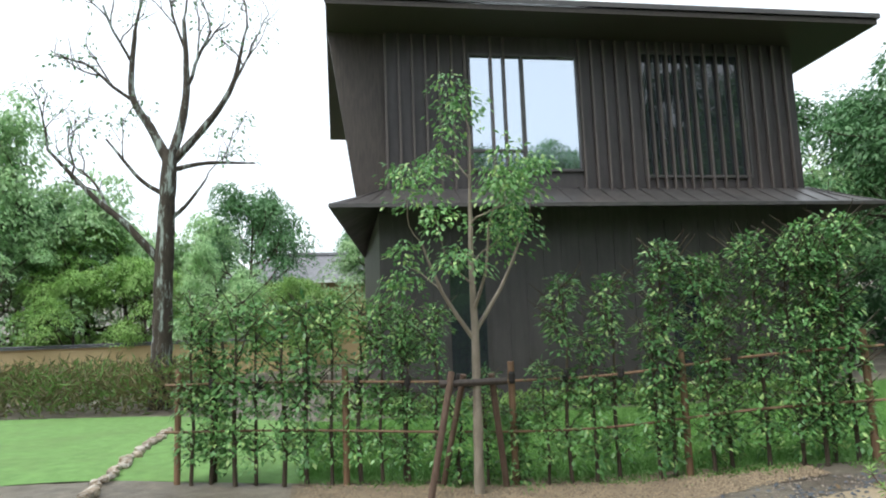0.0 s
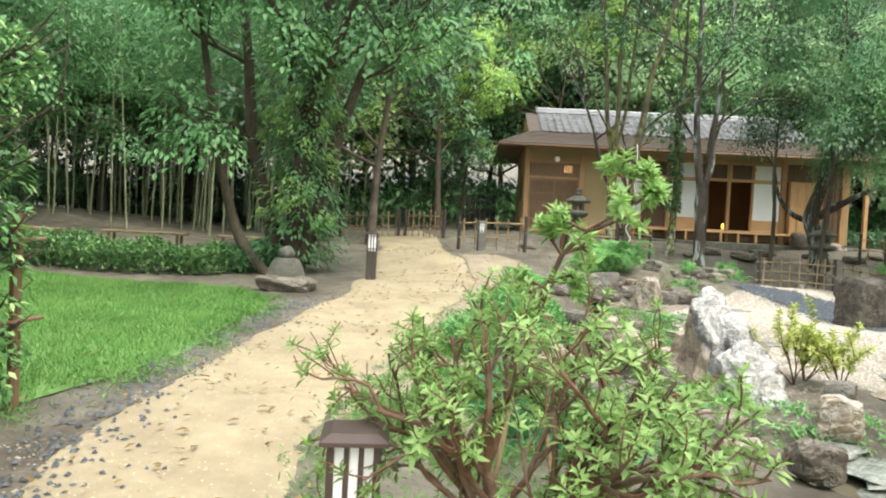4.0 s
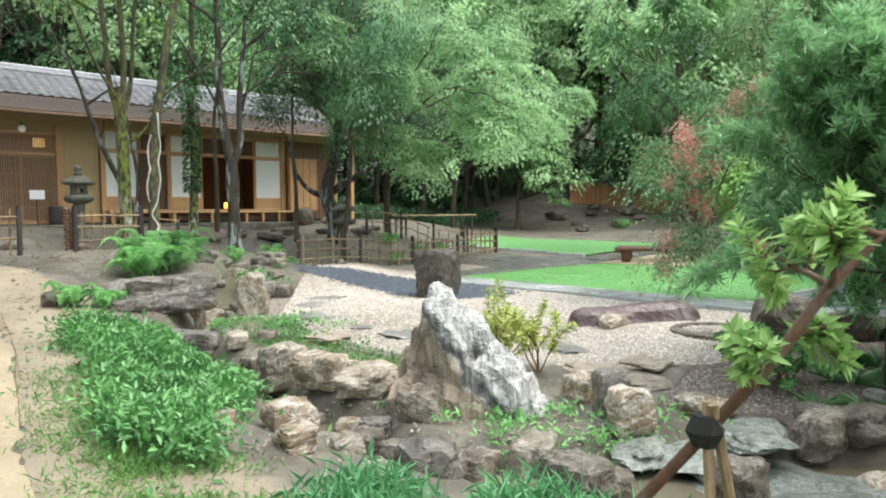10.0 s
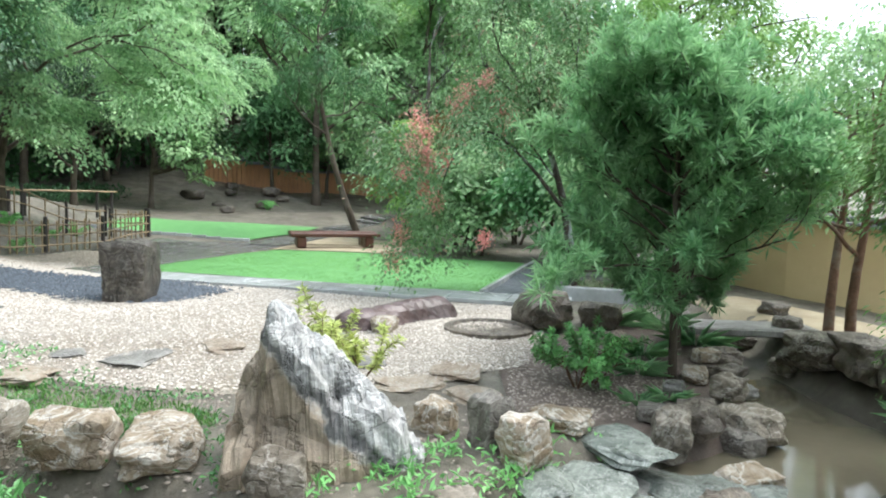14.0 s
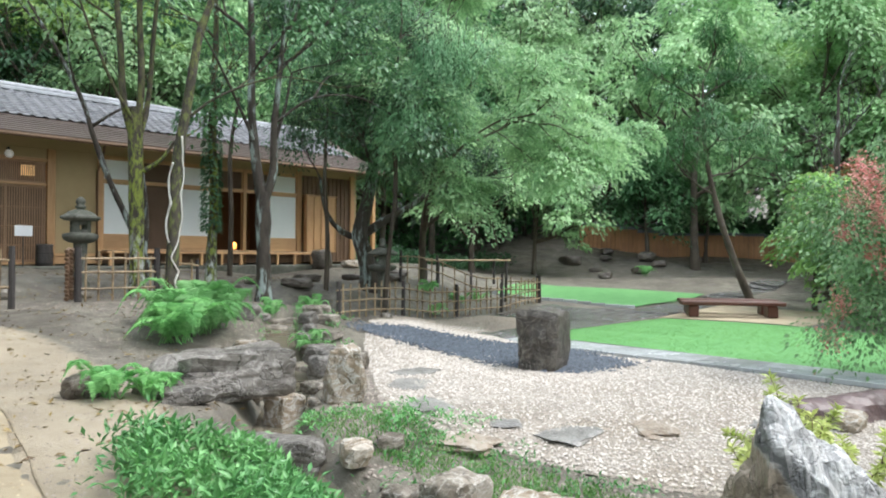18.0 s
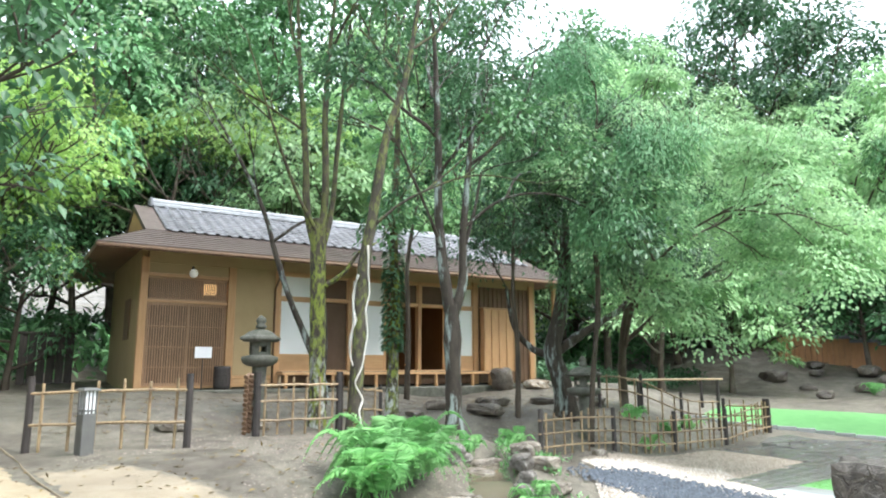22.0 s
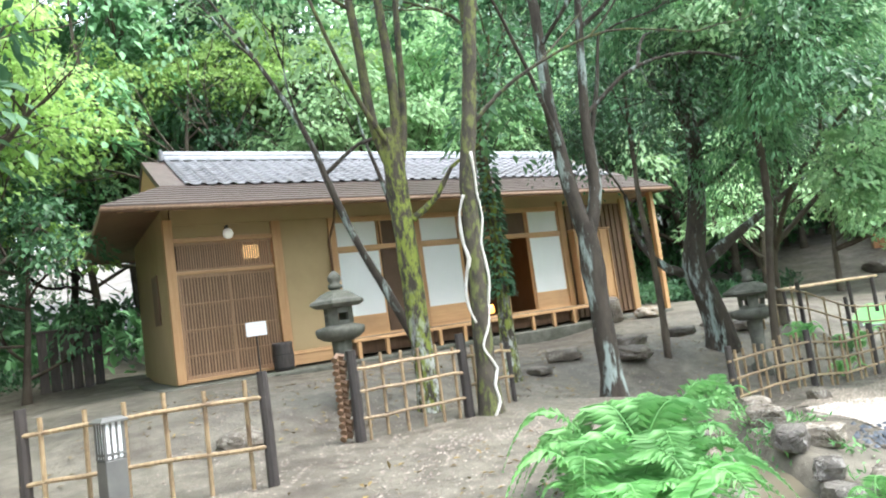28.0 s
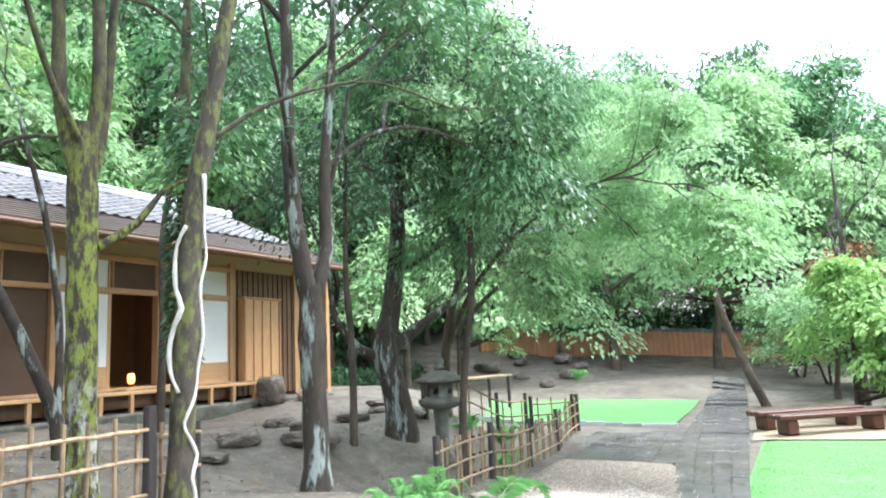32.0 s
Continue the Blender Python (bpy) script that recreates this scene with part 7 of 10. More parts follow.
tree, lines = hero("vine_tree", "leaning mossy tree wound with a pale bare vine", 22, (vx, vy, g(vx, vy)),
                   [[(0, 0, -0.2, 0.2), (-0.01, 0, 0.3, 0.135), (0.01, 0.0, 1.0, 0.12), (0.04, 0.0, 1.8, 0.115), (0.08, -0.02, 2.6, 0.11), (0.19, -0.08, 3.4, 0.095), (0.33, -0.2, 4.5, 0.08), (0.6, -0.35, 5.6, 0.06), (0.8, -0.5, 7.2, 0.03)],
                    [(0.14, -0.05, 3.0, 0.035), (0.45, -0.28, 3.35, 0.027), (0.9, -0.5, 3.65, 0.022), (1.6, -0.9, 3.9, 0.016), (2.5, -1.3, 3.8, 0.009)],
                    [(0.9, -0.5, 3.65, 0.02), (1.4, -0.5, 4.1, 0.018), (1.9, -0.6, 4.6, 0.01)]],
                   VINE_BARK, LEAF_DEEP,
                   [(0, 0.75, (-0.4, 0.2, 0.8), 1.4, 0.03), (0, 0.85, (0.6, 0, 0.6), 1.4, 0.03), (0, 1.0, (0.2, 0, 1), 1.2, 0.03), (1, 0.6, (0.5, -0.3, 0.6), 1.0, 0.015), (1, 1.0, (0.8, -0.4, 0.1), 0.8, 0.01), (2, 1.0, (0.5, 0.2, 0.6), 0.9, 0.01)],
                   per_tip=7, scatter=0.22, size=0.13, flat=0.5, girth=0.84)
vine = Build()
for r, line in ((0.019, [(-0.06, 2.3), (-0.115, 2.14), (-0.12, 1.95), (-0.10, 1.78), (-0.06, 1.62), (-0.10, 1.48), (-0.13, 1.3), (-0.11, 1.12), (-0.05, 0.95)]),
                (0.015, [(0.03, 2.75), (0.07, 2.5), (0.085, 2.3), (0.12, 2.05), (0.085, 1.8), (0.10, 1.6), (0.125, 1.4), (0.10, 1.15), (0.08, 0.92), (0.0, 0.72), (0.03, 0.62), (0.11, 0.46), (0.07, 0.3), (0.1, 0.12), (0.02, -0.04)])):
    way = spline(line, 0.06)
    pts = []
    for off, z in way:
        row = lines[0]
        cx, cy, rt = (float(np.interp(z, row[:, 2], row[:, c])) for c in (0, 1, 3))
        depth = math.sqrt(max(rt * rt - off * off, 0.0006)) + 0.008
        pts.append((cx + off * 0.83 - depth * 0.55, cy - off * 0.55 - depth * 0.83, z))
    vine.tube(pts, [r * (1 + 0.2 * math.sin(5 * p[2]) + 0.12 * math.sin(17 * p[2])) for p in pts], 8)
part("vine", vine, PALE_VINE, tree, "pale whitish bare vine stems", True)
tx, ty = 3.96, -5.72
hero("twin_stem_tree", "dark trunk that forks into two stems with pale lichen", 23, (tx, ty, g(tx, ty)),
     [[(0, 0, -0.2, 0.24), (0, 0, 0.25, 0.16), (-0.02, 0, 1.0, 0.14), (-0.03, 0.0, 1.75, 0.155), (-0.04, 0.0, 2.1, 0.12)],
      [(-0.04, 0, 1.9, 0.11), (-0.12, 0.06, 2.6, 0.1), (-0.2, 0.1, 3.6, 0.085), (-0.22, 0.1, 5.0, 0.07), (-0.3, 0.1, 7.0, 0.035)],
      [(0.0, 0, 1.9, 0.1), (0.14, -0.08, 2.5, 0.085), (0.14, -0.09, 3.2, 0.075), (0.22, -0.12, 4.2, 0.06), (0.4, -0.2, 6.4, 0.03)],
      [(0.14, -0.09, 3.0, 0.04), (0.3, -0.16, 3.6, 0.035), (0.42, -0.25, 4.4, 0.02)],
      [(0.14, -0.09, 3.4, 0.035), (0.8, -0.45, 3.95, 0.026), (1.6, -0.9, 4.0, 0.019), (2.3, -1.4, 3.5, 0.013), (2.6, -1.7, 2.9, 0.007)],
      [(0.8, -0.45, 3.95, 0.03), (1.3, -0.2, 4.5, 0.024), (2.0, -0.1, 4.7, 0.014)],
      [(-0.15, 0.08, 3.0, 0.035), (-0.7, -0.3, 3.6, 0.028), (-1.3, -0.6, 4.3, 0.018), (-1.8, -0.9, 4.7, 0.01)]],
     LICHEN_BARK, LEAF_DARK,
     [(1, 0.6, (-0.5, 0.2, 0.5), 1.6, 0.04), (1, 0.75, (0.2, 0.6, 0.5), 1.6, 0.04), (1, 1.0, (0, 0, 1), 1.3, 0.03), (2, 0.6, (0.6, -0.3, 0.4), 1.7, 0.035), (2, 0.8, (0.5, 0.4, 0.4), 1.5, 0.03), (2, 1.0, (0.3, 0, 1), 1.3, 0.025), (3, 1.0, (0.7, -0.4, 0.4), 1.3, 0.015),
      (1, 0.5, (0.2, -0.7, 0.4), 1.4, 0.03), (4, 0.6, (0.5, -0.4, -0.4), 0.7, 0.01), (4, 0.8, (0.3, -0.5, -0.6), 0.7, 0.008), (5, 1.0, (0.6, 0.1, 0.2), 0.8, 0.008), (6, 1.0, (-0.6, -0.3, 0.3), 0.8, 0.008)],
     per_tip=8, scatter=0.2, size=0.12, girth=0.92)
hero("thin_leaning_tree", "thin dark tree leaning away before the paper screens", 24, (2.6, -3.6, g(2.6, -3.6)),
     [[(0, 0, -0.1, 0.09), (0.02, 0.1, 0.35, 0.075), (-0.25, 0.15, 1.0, 0.065), (-0.55, 0.3, 1.75, 0.055), (-0.8, 0.45, 2.6, 0.05), (-1.05, 0.6, 3.5, 0.042), (-1.5, 0.9, 4.6, 0.03), (-2.2, 1.3, 6.0, 0.015)],
      [(-0.9, 0.5, 2.9, 0.03), (-0.4, 0.3, 3.3, 0.025), (0.0, 0.2, 3.4, 0.015)],
      [(0.0, 0.1, 0.4, 0.05), (0.1, 0.2, 1.2, 0.04), (0.0, 0.3, 2.4, 0.035), (-0.2, 0.5, 3.6, 0.02)]],
     LICHEN_BARK, LEAF_LIGHT, [(0, 0.75, (-0.5, 0, 0.8), 1.2, 0.02), (0, 1.0, (-0.5, 0, 0.8), 1.2, 0.012), (0, 0.6, (-0.6, -0.3, 0.7), 1.4, 0.02), (2, 1.0, (-0.1, 0.2, 0.9), 1.0, 0.012)], per_tip=4, scatter=0.26, size=0.15, flat=0.7)
ivy, lines = hero("ivy_tree", "slender trunk grown over with dark green climbing leaves", 25, (3.75, -4.0, g(3.75, -4.0)),
                  [[(0, 0, -0.2, 0.13), (0.0, 0, 0.8, 0.1), (0.05, 0, 2.0, 0.09), (0.0, 0.0, 3.4, 0.08), (0.1, 0.1, 5.0, 0.06), (0.1, 0.1, 7.0, 0.03)]], MOSS_BARK, LEAF_DARK,
                  [(0, 0.6, (0.5, 0.3, 0.7), 1.3, 0.03), (0, 0.75, (-0.5, 0.2, 0.7), 1.3, 0.03), (0, 1.0, (0, 0, 1), 1.2, 0.03), (0, 0.5, (-0.3, -0.5, 0.5), 1.0, 0.02)], per_tip=5, scatter=0.22, size=0.15)
rng = np.random.default_rng(5)
n = 900
zz = rng.uniform(1.2, 4.2, n)
aa = rng.uniform(0, 6.283, n)
base = np.column_stack([np.cos(aa) * 0.13, np.sin(aa) * 0.13, zz])
part("climbing_leaves", leaf_mesh("climbing_leaves", base, np.column_stack([np.cos(aa), np.sin(aa), -0.6 + 0 * aa]), np.column_stack([np.cos(aa), np.sin(aa), 1 + 0 * aa]), rng.uniform(0.08, 0.16, n), 0.07, LEAF_DARK), LEAF_DARK, ivy)
hero("slender_tree", "thin straight sapling trunk before the veranda", 26, (6.2, -4.56, g(6.2, -4.56)), [[(0, 0, -0.1, 0.06), (0.02, 0, 1.2, 0.05), (-0.03, 0.03, 2.6, 0.04), (0, 0, 4.4, 0.02)]], BARK, LEAF_DARK,
     [(0, 0.7, (0.5, 0, 0.8), 0.9, 0.015), (0, 1.0, (0, 0.2, 1), 0.9, 0.012), (0, 0.85, (-0.5, 0, 0.8), 0.9, 0.012)], per_tip=8, scatter=0.2, size=0.13)
hero("slender_tree", "thin dark trunk close to the veranda bench", 27, (5.4, -1.6, g(5.4, -1.6)), [[(0, 0, -0.1, 0.07), (0.03, 0, 1.4, 0.055), (-0.03, -0.05, 2.9, 0.05), (0.1, -0.3, 4.6, 0.03)]], BARK, LEAF_MID,
     [(0, 0.8, (0.5, -0.3, 0.8), 1.2, 0.015), (0, 1.0, (0, 0.0, 1), 1.2, 0.012)], per_tip=10, scatter=0.22, size=0.14)
hero("gnarled_tree", "gnarled dark evergreen tree with hanging twigs by the lantern", 28, (7.45, -4.55, g(7.45, -4.55)),
     [[(0, 0, -0.2, 0.3), (0, 0, 0.3, 0.22), (-0.12, 0.06, 0.9, 0.2), (-0.25, 0.1, 1.3, 0.18), (-0.05, 0.05, 2.2, 0.15), (0.1, 0, 3.4, 0.12), (0.0, 0.1, 5.2, 0.06)],
      [(-0.2, 0.1, 1.25, 0.12), (0.4, -0.2, 1.7, 0.09), (1.0, -0.5, 2.1, 0.06), (1.8, -0.8, 2.6, 0.03)],
      [(-0.2, 0.1, 1.2, 0.1), (-0.6, 0.3, 1.35, 0.07), (-0.9, 0.5, 1.8, 0.05), (-1.1, 0.5, 2.6, 0.03)]],
     LICHEN_BARK, LEAF_DARK,
     [(0, 0.6, (-0.8, -0.3, 0.5), 1.8, 0.05), (0, 0.7, (0.7, -0.5, 0.4), 1.9, 0.05), (0, 0.8, (0.2, 0.8, 0.4), 1.8, 0.05), (0, 0.9, (-0.5, -0.7, 0.5), 1.7, 0.04), (0, 1.0, (0.1, 0, 1), 1.5, 0.03), (1, 0.7, (0.8, -0.2, 0.4), 1.3, 0.03), (1, 1.0, (0.7, -0.3, 0.2), 1.2, 0.02),
      (2, 1.0, (-0.5, 0, 0.8), 1.2, 0.02), (0, 0.5, (0.2, -0.9, 0.6), 1.6, 0.04)],
     per_tip=30, scatter=0.25, size=0.08, hang=0.14, levels=2, kids=4)
hero("hanging_tree", "tree with soft drooping sea-green foliage", 29, (6.7, -6.0, g(6.7, -6.0)),
     [[(0, 0, -0.1, 0.06), (0.1, 0, 1.2, 0.05), (0.1, -0.2, 2.6, 0.05), (0.0, -0.3, 4.4, 0.04), (0.1, -0.4, 6.2, 0.02)]], BARK, LEAF_BLUE,
     [(0, 0.55, (-0.6, -0.5, 0.3), 1.2, 0.02), (0, 0.65, (0.6, -0.5, 0.3), 1.4, 0.02), (0, 0.75, (0.1, -0.9, 0.3), 1.4, 0.02), (0, 0.85, (-0.5, 0.5, 0.4), 1.3, 0.02), (0, 0.95, (0.6, 0.3, 0.5), 1.3, 0.02), (0, 1.0, (0, 0, 1), 1.0, 0.02), (0, 0.6, (0.4, 0.6, 0.3), 1.2, 0.02)],
     per_tip=46, scatter=0.21, size=0.11, hang=0.32, slim=0.2, kids=4)
hero("maple_tree", "wide light green maple with layered drooping sprays", 30, (9.4, -4.3, g(9.4, -4.3)),
     [[(0, 0, -0.1, 0.2), (-0.05, -0.05, 0.8, 0.16), (-0.2, -0.3, 1.7, 0.13), (-0.2, -0.6, 2.8, 0.1), (-0.2, -0.8, 4.4, 0.06), (-0.1, -0.9, 6.0, 0.03)],
      [(-0.1, -0.2, 1.3, 0.09), (-0.6, -1.0, 2.2, 0.07), (-0.9, -2.2, 3.1, 0.05), (-0.9, -3.5, 3.6, 0.03), (-0.8, -4.4, 3.4, 0.015)],
      [(-0.1, -0.2, 1.4, 0.09), (0.8, -0.8, 2.3, 0.07), (1.6, -1.8, 3.2, 0.05), (2.0, -3.0, 3.5, 0.02)],
      [(-0.2, -0.5, 2.3, 0.08), (-1.2, -0.9, 3.3, 0.06), (-2.0, -1.4, 4.1, 0.03)]],
     BARK, LEAF_MAPLE,
     [(1, 0.5, (-0.6, -0.5, 0.3), 1.5, 0.03), (1, 0.65, (0.6, -0.5, 0.3), 1.5, 0.03), (1, 0.8, (-0.4, -0.7, 0.1), 1.3, 0.02), (1, 0.9, (0.6, -0.5, 0.1), 1.3, 0.02), (1, 1.0, (0, -0.9, -0.1), 1.2, 0.015),
      (2, 0.5, (0.6, -0.3, 0.4), 1.5, 0.03), (2, 0.75, (0.2, -0.8, 0.3), 1.5, 0.03), (2, 1.0, (0.5, -0.7, 0.0), 1.3, 0.02), (3, 0.6, (-0.5, -0.6, 0.4), 1.5, 0.03), (3, 1.0, (-0.6, -0.2, 0.2), 1.3, 0.02),
      (0, 0.7, (0.5, -0.7, 0.4), 1.6, 0.03), (0, 0.8, (-0.5, -0.7, 0.4), 1.6, 0.03), (0, 0.9, (0.6, 0.3, 0.4), 1.5, 0.03), (0, 1.0, (0, -0.3, 1), 1.3, 0.02), (0, 0.6, (0.8, 0.4, 0.4), 1.6, 0.03), (3, 0.8, (-0.2, -0.8, 0.3), 1.3, 0.02),
      (1, 0.4, (-0.5, -0.8, -0.2), 1.4, 0.02), (2, 0.5, (0.6, -0.6, -0.25), 1.5, 0.02), (3, 0.7, (-0.6, -0.6, -0.3), 1.3, 0.02), (1, 0.75, (0.5, -0.6, -0.5), 1.2, 0.015), (1, 1.0, (-0.2, -0.6, -0.8), 1.1, 0.012), (2, 1.0, (0.2, -0.5, -0.8), 1.1, 0.012), (1, 0.55, (-0.2, -0.3, -0.8), 1.0, 0.012)],
     per_tip=40, scatter=0.25, size=0.085, flat=0.95, kids=4, lift=0.05, droop=0.3, slim=0.6, girth=0.6)
# the ivy-clad trees beside the sand path
bx_, by_ = -5.0, -10.4
tree, lines = hero("path_tree", "big multi-stemmed tree with climbing leaves beside the sand path", 31, (bx_, by_, g(bx_, by_)),
                   [[(0, 0, -0.2, 0.3), (0.1, 0, 0.6, 0.22), (0.15, 0.0, 1.8, 0.2), (0.3, 0.1, 3.2, 0.17), (0.5, 0.2, 5.0, 0.12), (0.6, 0.2, 7.5, 0.05)],
                    [(-0.1, 0, 0.0, 0.18), (-0.5, 0.1, 1.2, 0.13), (-0.8, 0.0, 2.6, 0.11), (-1.0, 0.0, 4.4, 0.08), (-1.4, 0.1, 6.4, 0.04)],
                    [(0.2, 0, 0.2, 0.16), (0.6, -0.1, 1.4, 0.12), (0.9, -0.1, 2.8, 0.1), (1.5, -0.1, 4.4, 0.08), (2.2, -0.4, 6.0, 0.04)],
                    [(0.2, 0, 3.0, 0.1), (0.8, -0.8, 3.8, 0.08), (1.4, -1.8, 4.6, 0.05), (2.2, -2.8, 5.0, 0.02)]],
                   BARK, LEAF_MID,
                   [(0, 0.5, (0.7, -0.4, 0.4), 1.8, 0.05), (0, 0.6, (-0.6, -0.5, 0.4), 1.8, 0.05), (0, 0.75, (0.4, -0.8, 0.4), 1.8, 0.05), (0, 0.9, (0, -0.5, 0.8), 1.6, 0.04), (0, 1.0, (0.2, 0, 1), 1.5, 0.03), (1, 0.6, (-0.6, -0.6, 0.3), 1.6, 0.04), (1, 0.8, (-0.5, -0.3, 0.5), 1.6, 0.04),
                    (1, 1.0, (-0.3, -0.2, 0.8), 1.4, 0.03), (2, 0.6, (0.7, -0.4, 0.3), 1.6, 0.04), (2, 0.8, (0.3, -0.8, 0.4), 1.6, 0.04), (2, 1.0, (0.7, -0.2, 0.6), 1.4, 0.03), (0, 0.4, (-0.2, -0.9, 0.3), 1.5, 0.04), (1, 0.4, (-0.2, -0.9, 0.4), 1.2, 0.03), (3, 0.7, (0.7, 0.2, 0.3), 1.2, 0.03), (3, 1.0, (0.6, -0.5, 0.1), 1.1, 0.02)],
                   per_tip=10, scatter=0.26, size=0.15, kids=4, hang=0.1)
n = 5600
cl = rng.integers(0, 110, n)
cz, ca, cr = rng.uniform(0.3, 5.6, 110)[cl], rng.uniform(0, 6.283, 110)[cl], (0.2 + 0.5 * rng.random(110) ** 1.5)[cl]
base = np.column_stack([np.cos(ca) * cr + 0.1 + cz * 0.06, np.sin(ca) * cr, cz]) + rng.normal(0, 1, (n, 3)) * np.array((0.15, 0.15, 0.13))
part("climbing_leaves", leaf_mesh("climbing_leaves", base, np.column_stack([np.cos(ca), np.sin(ca), -0.9 + 0 * ca]) + 0.5 * unit(rng, n), np.column_stack([np.cos(ca), np.sin(ca), 1 + 0 * ca]) + 0.3 * unit(rng, n), rng.uniform(0.08, 0.16, n), 0.05, LEAF_MID), LEAF_MID, tree)
n = 1100
aa = rng.uniform(3.6, 5.8, n)
cl = rng.integers(0, 40, n)
cz, ca = rng.uniform(0.9, 4.4, 40)[cl], rng.uniform(3.2, 6.2, 40)[cl]
base = np.column_stack([np.cos(ca) * 0.65 + 0.15, np.sin(ca) * 0.65, cz]) + rng.normal(0, 0.09, (n, 3))
part("young_leaves", leaf_mesh("young_leaves", base, np.column_stack([np.cos(ca), np.sin(ca), -0.7 + 0 * aa]) + 0.6 * unit(rng, n), np.array((0, -0.5, 1.0)) + 0.4 * unit(rng, n), rng.uniform(0.1, 0.17, n), 0.05, LEAF_YELLOW), LEAF_YELLOW, tree, "pale yellow-green young leaves")
hero("curved_sapling", "thin pale trunk curving up beside the big tree", 32, (-6.1, -11.0, g(-6.1, -11.0)),
     [[(0.9, 0.2, -0.1, 0.11), (0.35, 0.1, 0.6, 0.1), (0.05, 0, 1.6, 0.085), (-0.25, 0, 3.0, 0.07), (-0.5, 0, 4.6, 0.05), (-0.6, 0, 6.4, 0.02)]], BARK, LEAF_MID,
     [(0, 0.8, (-0.6, -0.2, 0.6), 1.4, 0.025), (0, 1.0, (0, 0, 1), 1.3, 0.02), (0, 0.9, (0.5, -0.4, 0.6), 1.3, 0.02), (0, 0.7, (-0.4, -0.7, 0.4), 1.3, 0.02)], per_tip=12, scatter=0.26, size=0.15, kids=4)
make_tree("dark_path_tree", "dark trunked tree at the bend of the path", 33, 8.0, 0.12, BARK, LEAF_DARK, (-4.3, -5.2, g(-4.3, -5.2)), levels=3, kids=4, per_tip=6, scatter=0.3, size=0.24, clear=0.3, lean=(0.08, 0))
make_tree("leafy_maple", "leafy yellow-green maple behind the stake fence", 34, 7.6, 0.13, BARK, LEAF_SUN, (-2.9, 1.5, g(-2.9, 1.5)), levels=3, kids=4, per_tip=9, scatter=0.28, size=0.15, clear=0.3, flat=0.8, slim=0.6)
make_tree("garden_evergreen", "low dark evergreen tree at the house corner", 35, 4.2, 0.08, BARK, LEAF_DARK, (-2.2, 3.0, g(-2.2, 3.0)), levels=3, kids=3, per_tip=10, scatter=0.2, size=0.16, clear=0.1)
for k, (x, y, tall) in enumerate([(1.4, 7.6, 9.5), (-3.4, 6.4, 8.5), (5.2, 8.6, 10.0)]):
    make_tree("tall_maple", "tall bright yellow-green maple rising behind the tea house", 330 + k, tall, 0.13, BARK, LEAF_SUN, (x, y, g(x, y)), levels=3, kids=4, per_tip=12, scatter=0.26, size=0.14, clear=0.58, flat=0.85, slim=0.6, group="maples behind the house")
# trees on the far lawn
make_tree("lawn_tree", "small round-headed dark tree on the far lawn", 36, 5.2, 0.13, BARK, LEAF_MID, (30.1, 0.65, g(30.1, 0.65)), levels=3, kids=4, per_tip=7, scatter=0.3, size=0.26, clear=0.35, group="lawn trees")
make_tree("lawn_tree", "small dark tree before the board wall", 37, 5.0, 0.12, BARK, LEAF_LIGHT, (32.6, -1.3, g(32.6, -1.3)), levels=3, kids=4, per_tip=7, scatter=0.3, size=0.26, clear=0.35, flat=0.5, group="lawn trees")
make_tree("lawn_tree", "light green tree behind the lattice fence", 38, 5.5, 0.13, BARK, LEAF_LIGHT, (17.5, 1.5, g(17.5, 1.5)), levels=3, kids=4, per_tip=9, scatter=0.28, size=0.22, clear=0.25, flat=0.5, group="lawn trees")
make_tree("lawn_tree", "light green tree at the lawn edge", 39, 5.0, 0.12, BARK, LEAF_LIGHT, (22.5, 2.2, g(22.5, 2.2)), levels=3, kids=4, per_tip=9, scatter=0.28, size=0.24, clear=0.3, flat=0.5, group="lawn trees")
hero("leaning_pine", "red-barked pine leaning over the paved path", 40, (19.2, -8.9, g(19.2, -8.9)),
     [[(0, 0, -0.1, 0.2), (-0.2, 0.6, 1.6, 0.15), (-0.4, 1.0, 3.2, 0.13), (-0.5, 1.3, 5.0, 0.09), (-0.5, 1.4, 7.0, 0.04)]], BARK, LEAF_PINE,
     [(0, 0.5, (-0.8, 0.4, 0.2), 1.8, 0.04), (0, 0.6, (0.8, -0.3, 0.2), 1.8, 0.04), (0, 0.7, (-0.5, -0.8, 0.2), 1.8, 0.04), (0, 0.8, (0.4, 0.8, 0.2), 1.8, 0.04), (0, 0.9, (-0.7, 0.1, 0.3), 1.5, 0.03), (0, 1.0, (0.3, 0, 1), 1.3, 0.03), (0, 0.95, (0.7, -0.4, 0.3), 1.4, 0.03)],
     per_tip=22, scatter=0.2, size=0.2, slim=0.16, flat=0.5, kids=4, girth=0.68)
tree, lines = hero("bare_grey_tree", "pale leafless tree with thin forking branches", 41, (19.6, -11.2, g(19.6, -11.2)),
                   [[(0, 0, -0.1, 0.14), (0.1, 0, 2.0, 0.11), (0.0, 0, 4.0, 0.08), (0.1, 0, 6.4, 0.03)]], LICHEN_BARK, LEAF_MID,
                   [(0, 0.5, (-0.7, 0.2, 0.8), 1.6, 0.04), (0, 0.6, (0.6, 0.3, 0.9), 1.6, 0.04), (0, 0.75, (-0.5, -0.4, 0.9), 1.4, 0.03), (0, 1.0, (0.2, 0, 1), 1.2, 0.02)], per_tip=0)
